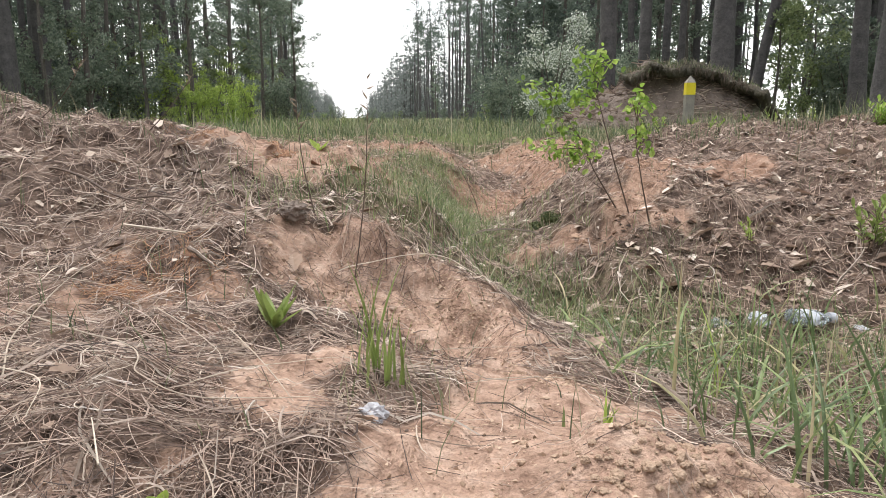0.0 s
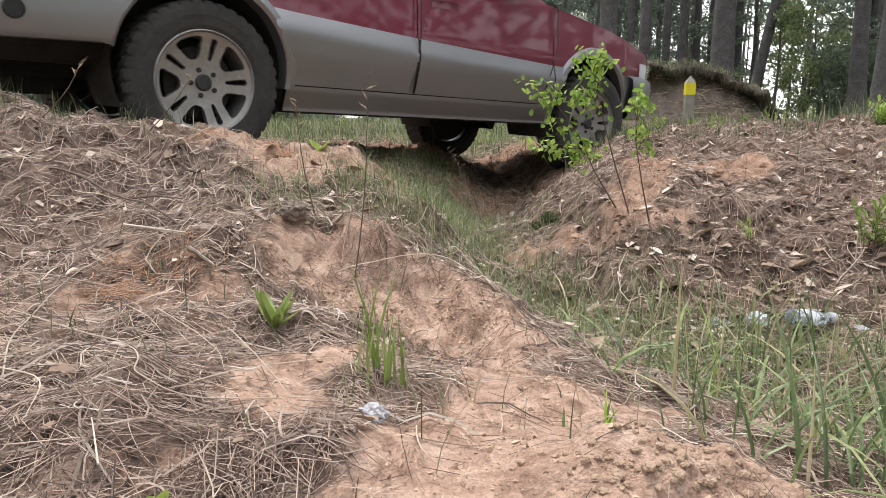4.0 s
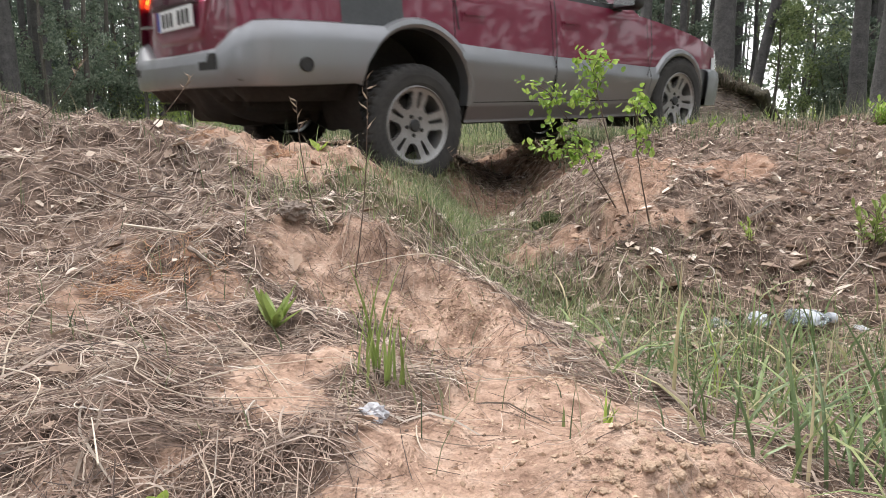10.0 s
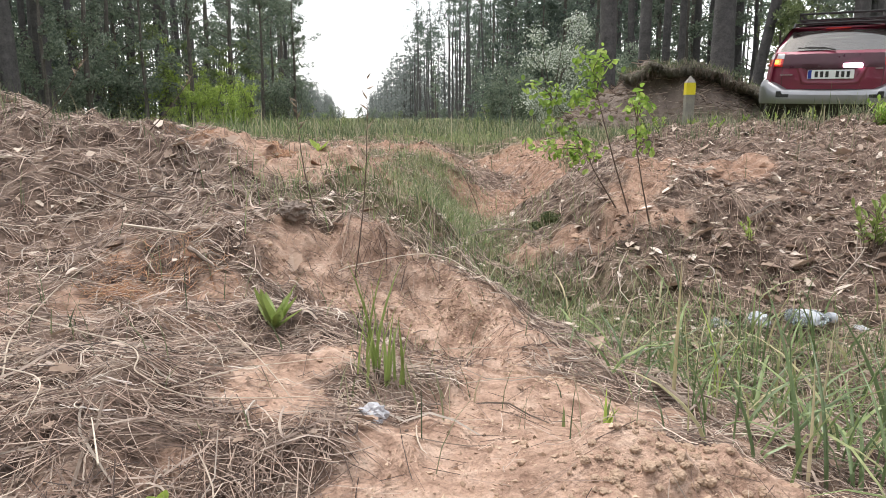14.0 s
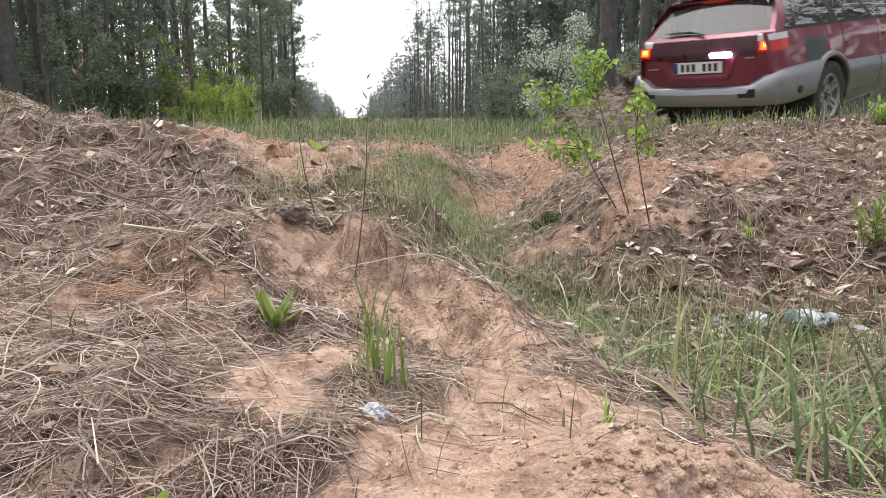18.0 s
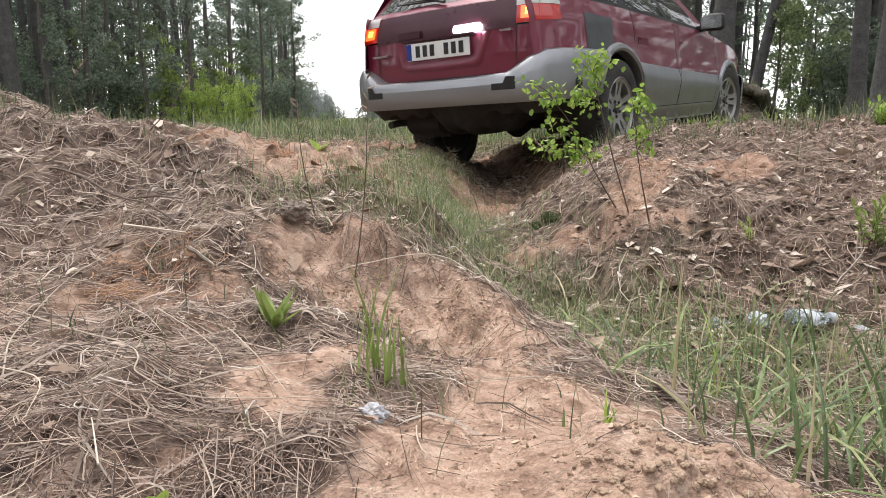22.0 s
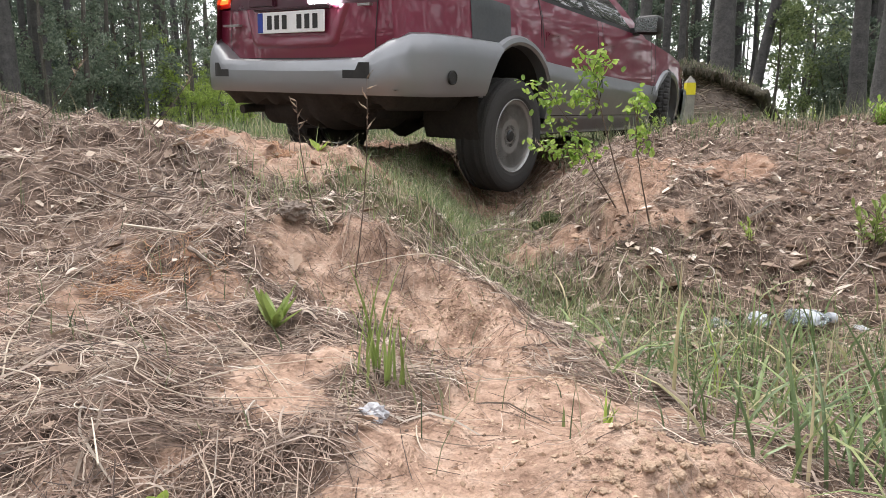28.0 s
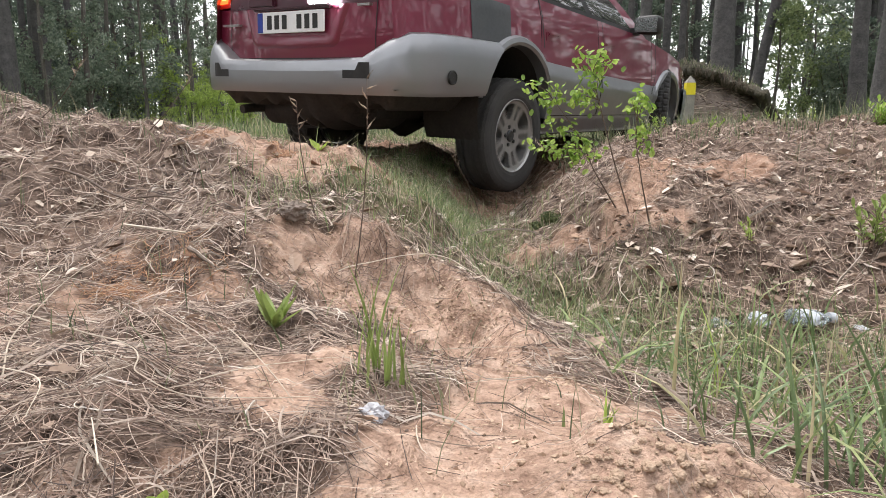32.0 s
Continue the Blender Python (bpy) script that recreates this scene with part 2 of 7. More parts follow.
def height(x, y):
    x, y = np.asarray(x, float), np.asarray(y, float)
    r = np.hypot(x, y)
    z = 0.06 - 0.18 * (1 - ramp(1.3, 3.2, y)) + 0.10 * ramp(0, 2.0, -x) * (1 - ramp(1.5, 3.0, y))
    wobble = 0.03 * fbm(x, y, 0.9, 3, 3)
    for line, w in ((FORE, 0.28), (LEFT_FORE, 0.45), (RIGHT_BANK, 0.95), (RIGHT_FLAT, 0.55), (LEFT_BANK, 0.62), (SPUR, 0.26), (GULLY, 0.36), (CLODS, 0.085)):
        d, level = along(x, y, line)
        z = z + (level - z) * bell(d, w)
    z = z + wobble * ramp(0.5, 2.0, r) + scarp(x, y)[0]
    near = 1 - ramp(9.0, 16.0, r)
    z = z + near * ((0.017 + 0.012 * ramp(1.3, 2.0, y)) * fbm(x, y, 0.16, 4, 5) + 0.007 * fbm(x, y, 0.035, 3, 8))
    z = z + near * (0.35 + 0.65 * ramp(1.3, 2.2, y)) * 0.016 * fbm(x, y, 0.11, 3, 15)
    lumps = np.abs(fbm(x, y, 0.13, 3, 17)) ** 0.8 - 0.4
    z = z + near * ramp(1.2, 2.4, y) * 0.030 * lumps + near * 0.010 * ramp(0.6, 1.2, y) * fbm(x, y, 0.05, 2, 19)
    cd, _ = along(x, y, CLODS)
    z = z + bell(cd, 0.10) * (0.010 * fbm(x, y, 0.04, 2, 21))
    z = z + 0.05 * fbm(x, y, 2.5, 2, 11) * ramp(6, 10, r) + 0.35 * fbm(x, y, 40.0, 3, 12) * ramp(25, 80, r)
    return z


SAND_FACE = [(-0.15, 1.62, 0), (0.02, 1.5, 0), (0.11, 1.36, 0)]
SAND_FORE = [(0.0, 0.45, 0), (0.04, 0.72, 0), (0.11, 0.92, 0)]
SAND_PATCH = [(-0.20, 0.78, 0), (-0.24, 0.95, 0), (-0.16, 1.06, 0)]
SAND_TRACK = [(-0.55, 2.75, 0), (-0.9, 4.0, 0), (-2.6, 4.6, 0)]
SAND_TRACK_FAR = [(-2.4, 5.6, 0), (-0.9, 5.9, 0), (-0.3, 5.2, 0)]
SAND_CREST = [(-0.62, 2.42, 0), (-0.45, 2.25, 0), (-0.28, 2.45, 0)]
SAND_BOWL = [(0.40, 4.1, 0), (0.75, 4.6, 0), (1.0, 5.2, 0), (0.6, 6.2, 0), (1.6, 6.6, 0)]
SAND_LIP = [(0.30, 2.62, 0), (0.45, 2.62, 0), (0.58, 2.48, 0), (0.78, 2.42, 0)]
SAND_RILL = [(0.70, 2.62, 0), (0.80, 2.80, 0), (0.86, 2.95, 0), (0.95, 3.3, 0)]
SAND_SCAR = [(1.15, 3.05, 0), (1.38, 3.15, 0)]
SAND_FOOT = [(-0.02, 1.22, 0), (0.10, 1.10, 0), (0.26, 1.0, 0)]
GRASS_SLOPE = [(-0.16, 2.15, 0), (0.03, 2.65, 0), (0.0, 3.4, 0), (-0.10, 4.3, 0)]
GRASS_FOOT = [(0.18, 2.15, 0), (0.45, 1.95, 0), (0.72, 1.65, 0), (1.1, 1.5, 0), (1.6, 1.3, 0)]


def cover(x, y):
    """Masks of bare sand, of its red share and of turf."""
    n = 0.5 * fbm(x, y, 0.5, 4, 31) + 0.35 * fbm(x, y, 0.09, 3, 33)
    sand = np.zeros(np.shape(x))
    for line, w in ((SAND_FACE, 0.20), (SAND_FORE, 0.21), (SAND_FOOT, 0.15), (SAND_PATCH, 0.10), (SAND_TRACK, 0.55), (SAND_CREST, 0.24), (SAND_TRACK_FAR, 0.6), (SAND_BOWL, 0.48), (SAND_LIP, 0.12), (SAND_RILL, 0.17), (SAND_SCAR, 0.19), (CLODS, 0.12)):
        d, _ = along(x, y, line)
        sand = np.maximum(sand, bell(d, w))
    _, face, ends = scarp(x, y)
    sand = np.maximum(sand, 1.1 * ends * ramp(-0.03, 0.01, face) * (1 - ramp(0.14, 0.30, face)))
    sand = np.maximum(sand, (0.43 - 0.17 * ramp(1.15, 1.5, y)) * (1 - ramp(1.2, 3.6, np.hypot(x, y))))
    sand = ramp(0.36, 0.70, sand + 0.36 * n + 0.16 * fbm(x, y, 0.045, 2, 35))
    red = ramp(2.0, 3.2, y) * 0.85 + 0.15 * ramp(-0.2, 0.6, n)
    r = np.hypot(x, y)
    turf = ramp(5.5, 8.5, y + 0.8 * n + 0.25 * np.abs(x)) * (1 - 0.8 * sand)
    gd, _ = along(x, y, GRASS_SLOPE)
    fd, _ = along(x, y, GRASS_FOOT)
    turf = np.maximum(turf, 0.7 * np.maximum(bell(gd, 0.26), bell(fd, 0.28)) * (1 - sand))
    turf = np.where(y < 0, ramp(3, 6, r), turf)
    return sand, np.clip(red, 0, 1), np.clip(turf, 0, 1)


def build_ground():
    front = np.radians(np.concatenate([np.linspace(-42, 42, 400)]))
    rest = np.radians(np.linspace(42, 318, 70)[1:-1])
    ang = np.concatenate([front, rest])
    radii = [0.12]
    while radii[-1] < 1800:
        r = radii[-1]
        radii.append(r * (1.0095 if 0.3 < r < 9 else 1.06))
    radii = np.array(radii)
    a, r = np.meshgrid(ang, radii)
    x, y = r * np.sin(a), r * np.cos(a)
    z = height(x, y)
    na, nr = len(ang), len(radii)
    verts = np.stack([x, y, z], -1).reshape(-1, 3)
    i, j = np.meshgrid(np.arange(nr - 1), np.arange(na), indexing="ij")
    j2 = (j + 1) % na
    faces = np.stack([i * na + j, i * na + j2, (i + 1) * na + j2, (i + 1) * na + j], -1).reshape(-1, 4)[:, ::-1]
    me = mesh_from("ground", verts, faces, SOIL, True)
    for name, values in zip(("sand", "red", "turf"), cover(verts[:, 0], verts[:, 1])):
        at = me.attributes.new(name, "FLOAT", "POINT")
        at.data.foreach_set("value", values.astype(np.float32))
    bm = bmesh.new()
    bm.from_mesh(me)
    bm.verts.ensure_lookup_table()
    bm.faces.new([bm.verts[k] for k in range(na)])
    bm.to_mesh(me)
    bm.free()
    return tagged(new("ground", me), "sandy forest soil with litter, ruts and a washed-out gully", "ground", kind="structure")


build_ground()

# ---- litter and grass on the ground ----
def wedge(n, r0, r1, power, half=37.0, seed=1):
    """Random places before the bank: density falls with distance as r ** -power."""
    g = np.random.default_rng(seed)
    k = 2 - power
    r = (r0 ** k + g.random(n) * (r1 ** k - r0 ** k)) ** (1 / k)
    a = np.radians(g.uniform(-half, half, n))
    return r * np.sin(a), r * np.cos(a)


def strands(name, x, y, length, width, lift, mat, seed, curl=0.5, rings=4, lay=True):
    """Thin three-sided stalks that lie on the ground."""
    g = np.random.default_rng(seed)
    n = len(x)
    a = g.uniform(0, math.tau, n)
    c = g.normal(0, curl, n)
    tilt0, tilt1 = np.abs(g.normal(0, lift, n)), np.abs(g.normal(0, lift, n))
    pts = []
    for k in range(rings):
        t = k / (rings - 1)
        s = length * (t - 0.5)
        h = a + c * (t - 0.5)
        px, py = x + s * np.cos(h), y + s * np.sin(h)
        pz = height(px, py) + width + length * (tilt0 * (1 - t) ** 2 + tilt1 * t ** 2) * 0.5 + 0.004 * g.random(n)
        pts.append(np.stack([px, py, pz], -1))
    verts, faces = [], []
    for k in range(rings):
        d = pts[min(k + 1, rings - 1)] - pts[max(k - 1, 0)]
        d /= np.linalg.norm(d, axis=1, keepdims=True) + 1e-9
        side = np.stack([-d[:, 1], d[:, 0], np.zeros(n)], -1)
        side /= np.linalg.norm(side, axis=1, keepdims=True) + 1e-9
        up = np.cross(d, side)
        up[up[:, 2] < 0] *= -1
        w = (width * (0.55 if k in (0, rings - 1) else 1.0))[:, None] * 0.5
        verts += [pts[k] + side * w, pts[k] - side * w, pts[k] + up * w * 1.2]
    v = np.stack(verts, 1).reshape(-1, 3)
    m = rings * 3
    base = np.arange(n)[:, None] * m
    for k in range(rings - 1):
        for q in range(3):
            q2 = (q + 1) % 3
            faces.append(np.concatenate([base + k * 3 + q, base + k * 3 + q2, base + (k + 1) * 3 + q2, base + (k + 1) * 3 + q], 1))
    return mesh_from(name, v, np.concatenate(faces), mat)


def blades(name, x, y, length, width, lean, mat, seed, rings=4):
    """Upright folded grass blades that bend over towards their tips."""
    g = np.random.default_rng(seed)
    n = len(x)
    a = g.uniform(0, math.tau, n)
    bend = np.abs(g.normal(lean, lean * 0.6, n))
    z0 = height(x, y) - 0.005
    verts = []
    yaw = a + g.normal(0, 0.5, n) + math.pi / 2
    for k in range(rings):
        t = k / (rings - 1)
        th = bend * (0.25 + t * 0.9)
        out = length * t * np.sin(th * 0.8)
        up = length * t * np.cos(th * 0.75)
        c = np.stack([x + out * np.cos(a), y + out * np.sin(a), z0 + up], -1)
        w = width * (1 - t ** 1.8 * 0.97) * 0.5
        side = np.stack([np.cos(yaw), np.sin(yaw), np.zeros(n)], -1) * w[:, None]
        fold = np.stack([np.cos(a), np.sin(a), -0.3 * np.ones(n)], -1) * (w * 0.45)[:, None]
        verts += [c + side, c - fold, c - side]
    v = np.stack(verts, 1).reshape(-1, 3)
    base = np.arange(n)[:, None] * rings * 3
    faces = []
    for k in range(rings - 1):
        for q in range(2):
            faces.append(np.concatenate([base + k * 3 + q, base + k * 3 + q + 1, base + (k + 1) * 3 + q + 1, base + (k + 1) * 3 + q], 1))
    return mesh_from(name, v, np.concatenate(faces), mat)


def keep(x, y, chance, seed):
    k = np.random.default_rng(seed).random(len(x)) < chance
    return x[k], y[k]


def build_litter():
    g = np.random.default_rng(3)
    # long dry stalks
    x, y = wedge(44000, 0.34, 6.5, 1.2, seed=11)
    s, _, tf = cover(x, y)
    clump = 0.5 + 0.5 * fbm(x, y, 0.22, 3, 41)
    x, y = keep(x, y, np.clip((1 - s) * (0.12 + 0.95 * np.clip(clump, 0, 2) ** 1.3) + 0.05, 0, 1) * (1 - 0.5 * tf) * np.where((x > 0.3 * y) & (y > 1.6), 0.06, 1.0) * (1 - 0.8 * ramp(0.5, 0.9, s)), 12)
    n = len(x)
    r = np.hypot(x, y)
    ln = np.minimum(np.exp(g.normal(-2.9, 0.55, n)) * ramp(-0.2, 0.9, r), 0.04 + 0.10 * r)
    w = np.exp(g.normal(-6.75, 0.50, n)) * (0.42 + 0.50 * np.minimum(r, 1.7))
    tagged(new("dry_straw", strands("dry_straw", x, y, ln, w, 0.20, STRAW, 13, 0.7, 6)), "tangled dry straw and grass stalks lying on soil", "straw", kind="stuff")
    # bleached stalks over the darker ones
    x, y = wedge(20000, 0.34, 6.0, 1.1, seed=14)
    s, _, tf = cover(x, y)
    clump = 0.5 + 0.5 * fbm(x, y, 0.18, 3, 43)
    x, y = keep(x, y, np.clip((1 - s) * (0.05 + 1.05 * np.clip(clump, 0, 2) ** 1.8) + 0.07, 0, 1) * (1 - 0.35 * tf) * (1 - 0.45 * ramp(1.2, 2.2, y)) * np.where((x > 0.3 * y) & (y > 1.6), 0.05, 1.0) * (1 - 0.8 * ramp(0.5, 0.9, s)), 15)
    n = len(x)
    r = np.hypot(x, y)
    ln = np.minimum(np.exp(g.normal(-3.0, 0.6, n)) * ramp(-0.2, 0.9, r), 0.03 + 0.09 * r)
    w = np.minimum(np.exp(g.normal(-6.7, 0.50, n)), 0.0024) * (0.38 + 0.52 * np.minimum(r, 1.7))
    tagged(new("bleached_straw", strands("bleached_straw", x, y, ln, w, 0.24, PALE_STRAW, 16, 0.7, 6)), "pale bleached straw on top of darker litter", "straw", kind="stuff")
    # needles and bark crumbs, finer and darker
    x, y = wedge(70000, 0.34, 7.5, 1.15, seed=21)
    s, _, tf = cover(x, y)
    x, y = keep(x, y, np.clip((1 - s) * 0.85 + 0.05 + 0.3 * ramp(1.2, 2.4, y), 0, 1) * (1 - 0.4 * tf), 22)
    n = len(x)
    r = np.hypot(x, y)
    tagged(new("pine_needles", strands("pine_needles", x, y, g.uniform(0.025, 0.075, n), g.uniform(0.0011, 0.0022, n) * (0.75 + 0.4 * r), 0.16, NEEDLE, 23, 0.5, 2)), "brown fallen pine needles on soil", "needles", kind="stuff")
    # more needles on the bank beyond the gully
    x, y = wedge(80000, 1.7, 6.0, 1.0, 37, 24)
    ok = x > 0.22 * y
    x, y = x[ok], y[ok]
    s, _, tf = cover(x, y)
    x, y = keep(x, y, np.clip(1.1 - s, 0.1, 1) * (1 - 0.4 * tf), 25)
    n = len(x)
    tagged(new("bank_needles", strands("bank_needles", x, y, g.uniform(0.010, 0.040, n), g.uniform(0.0011, 0.0024, n), 0.26, NEEDLE, 26, 0.8, 3)), "grey-brown fallen needles thick on the bank", "needles", kind="stuff")
    # short twigs
    x, y = wedge(900, 0.5, 7.0, 1.0, seed=31)
    s, _, tf = cover(x, y)
    x, y = keep(x, y, np.clip(1.1 - s, 0.05, 1), 32)
    n = len(x)
    tagged(new("twig_litter", strands("twig_litter", x, y, g.uniform(0.05, 0.20, n), g.uniform(0.0012, 0.0036, n), 0.10, TWIG, 33, 0.7, 5)), "small broken grey twigs scattered on soil", "twigs", kind="stuff")
    # broken leaves, thickest on the bank beyond the gully
    x, y = wedge(27000, 0.5, 7.0, 1.0, seed=35)
    s, _, tf = cover(x, y)
    x, y = keep(x, y, np.clip(1.05 - s, 0.04, 1) * np.where((x > 0.25 * y) & (y > 1.5), 0.8, 0.22 * ramp(0.7, 1.8, y) + 0.12), 36)
    n = len(x)
    a = g.uniform(0, math.tau, n)
    size = np.minimum(np.exp(g.normal(-4.6, 0.5, n)), 0.026) * (0.25 + 0.75 * ramp(0.8, 2.2, y))
    tip = g.normal(0, 0.45, (n, 2))
    base = np.stack([x, y, height(x, y) + 0.004 + 0.3 * size], -1)
    out = []
    for k, (u, w) in enumerate(((-1, 0), (-0.3, 0.55), (0.5, 0.5), (1.1, 0.0), (0.4, -0.55), (-0.4, -0.45))):
        jitter = g.uniform(0.7, 1.3, n)
        lx, ly = u * size * jitter, w * size * jitter
        out.append(base + np.stack([lx * np.cos(a) - ly * np.sin(a), lx * np.sin(a) + ly * np.cos(a), 0.6 * tip[:, 0] * lx + (0.2 + tip[:, 1]) * np.abs(ly)], -1))
    v = np.stack(out, 1).reshape(-1, 3)
    f = np.array([[0, 1, 2, 3], [0, 3, 4, 5]])
    tagged(new("leaf_litter", mesh_from("leaf_litter", v, (np.arange(n)[:, None, None] * 6 + f[None]).reshape(-1, 4), DEAD_LEAF)), "broken pale dead leaves scattered on the banks", "leaves", kind="stuff")
    # chips of bark and dark crumbs among the litter
    x, y = wedge(9000, 0.6, 6.5, 0.9, seed=38)
    s, _, tf = cover(x, y)
    x, y = keep(x, y, np.clip(1.0 - s, 0.05, 1) * np.where((x > 0.25 * y) & (y > 1.5), 0.9, 0.45), 39)
    n = len(x)
    size = np.exp(g.normal(-5.5, 0.45, n)) * (0.4 + 0.6 * ramp(0.7, 2.0, y))
    o = np.array([[1.5, 0, 0], [-1.5, 0, 0], [0, 1, 0], [0, -1, 0], [0, 0, 0.6], [0, 0, -0.6]], float)
    f = np.array([[0, 2, 4], [2, 1, 4], [1, 3, 4], [3, 0, 4], [2, 0, 5], [1, 2, 5], [3, 1, 5], [0, 3, 5]])
    a = g.uniform(0, math.tau, n)
    p = o[None] * size[:, None, None] * g.uniform(0.5, 1.5, (n, 6, 3))
    p = np.stack([p[..., 0] * np.cos(a)[:, None] - p[..., 1] * np.sin(a)[:, None], p[..., 0] * np.sin(a)[:, None] + p[..., 1] * np.cos(a)[:, None], p[..., 2]], -1)
    v = p + np.stack([x, y, height(x, y) + size * 0.35], -1)[:, None]
    tagged(new("bark_chips", mesh_from("bark_chips", v.reshape(-1, 3), (np.arange(n)[:, None, None] * 6 + f[None]).reshape(-1, 3), CHIP)), "dark chips of bark and crumbs in the litter", "bark", kind="stuff")
    # lumps of grey-brown soil on the bank beyond the gully
    x, y = wedge(24000, 1.7, 6.2, 0.9, 37, 47)
    s, _, tf = cover(x, y)
    x, y = keep(x, y, (x > 0.2 * y) * (1 - 0.6 * tf) * (0.10 + 0.9 * ramp(-0.1, 0.7, fbm(x, y, 0.22, 3, 48))), 50)
    n = len(x)
    size = np.minimum(np.exp(g.normal(-5.2, 0.5, n)), 0.016)
    p = o[None] * size[:, None, None] * g.uniform(0.45, 1.2, (n, 6, 3)) + size[:, None, None] * g.normal(0, 0.2, (n, 6, 3))
    v = p + np.stack([x, y, height(x, y) + size * 0.25], -1)[:, None]
    tagged(new("soil_lumps", mesh_from("soil_lumps", v.reshape(-1, 3), (np.arange(n)[:, None, None] * 6 + f[None]).reshape(-1, 3), CHIP)), "lumps of grey-brown soil on the littered bank", "soil", kind="stuff")
    # soil crumbs on the bare sand
    x, y = wedge(64000, 0.4, 6.5, 1.1, seed=41)
    s, _, _ = cover(x, y)
    x, y = keep(x, y, np.clip(s * 0.9 + 0.10, 0, 1) * (0.25 + 1.1 * ramp(-0.5, 0.6, fbm(x, y, 0.09, 3, 44))), 42)
    n = len(x)
    size = np.minimum(np.exp(g.normal(-6.65, 0.62, n)), 0.006) * (0.65 + 0.32 * np.hypot(x, y))
    o = np.array([[1, 0, 0], [-1, 0, 0], [0, 1, 0], [0, -1, 0], [0, 0, 1], [0, 0, -1]], float)
    f = np.array([[0, 2, 4], [2, 1, 4], [1, 3, 4], [3, 0, 4], [2, 0, 5], [1, 2, 5], [3, 1, 5], [0, 3, 5]])
    v = o[None] * size[:, None, None] * g.uniform(0.45, 1.5, (n, 6, 1)) * np.array([1, 1, 0.7]) + size[:, None, None] * g.normal(0, 0.25, (n, 6, 3)) + np.stack([x, y, height(x, y) + size * 0.2], -1)[:, None]
    x2, y2 = g.uniform(-0.55, 0.40, 26000), g.uniform(1.1, 1.85, 26000)
    s2, _, _ = cover(x2, y2)
    x2, y2 = keep(x2, y2, s2 * (0.15 + ramp(-0.3, 0.7, fbm(x2, y2, 0.12, 3, 45))) * 0.7, 46)
    n2 = len(x2)
    size2 = np.minimum(np.exp(g.normal(-6.15, 0.5, n2)), 0.007)
    v2 = o[None] * size2[:, None, None] * g.uniform(0.45, 1.5, (n2, 6, 1)) * np.array([1, 1, 0.8]) + size2[:, None, None] * g.normal(0, 0.25, (n2, 6, 3)) + np.stack([x2, y2, height(x2, y2) + size2 * 0.2], -1)[:, None]
    v, n = np.concatenate([v, v2]), n + n2
    x3, y3 = g.uniform(-0.55, 0.40, 5200), g.uniform(1.1, 1.85, 5200)
    s3, _, _ = cover(x3, y3)
    x3, y3 = keep(x3, y3, s3 * ramp(-0.2, 0.6, fbm(x3, y3, 0.15, 3, 47)), 48)
    tagged(new("face_needles", strands("face_needles", x3, y3, g.uniform(0.02, 0.07, len(x3)), g.uniform(0.0012, 0.0024, len(x3)), 0.18, NEEDLE, 49, 0.6, 3)), "brown needles and roots on the sand face", "needles", kind="stuff")
    tagged(new("sand_crumbs", mesh_from("sand_crumbs", v.reshape(-1, 3), (np.arange(n)[:, None, None] * 6 + f[None]).reshape(-1, 3), CRUMB)), "crumbs of sandy soil on the bare ground", "soil", kind="stuff")


def build_red_needles():
    g = np.random.default_rng(15)
    for k, (cx, cy, spread, n) in enumerate(((-0.60, 1.44, 0.07, 260), (-0.655, 1.33, 0.028, 150), (-0.52, 2.26, 0.03, 160), (-0.80, 2.28, 0.04, 160))):
        x, y = g.normal(cx, spread, n), g.normal(cy, spread * 0.8, n)
        me = strands("red_needles", x, y, g.uniform(0.02, 0.06, n), g.uniform(0.0011, 0.0022, n), 0.25, RED_NEEDLE, 80 + k, 0.6, 3)
        tagged(new("red_needles", me), "patch of rusty orange fallen needles", "needles", kind="stuff")


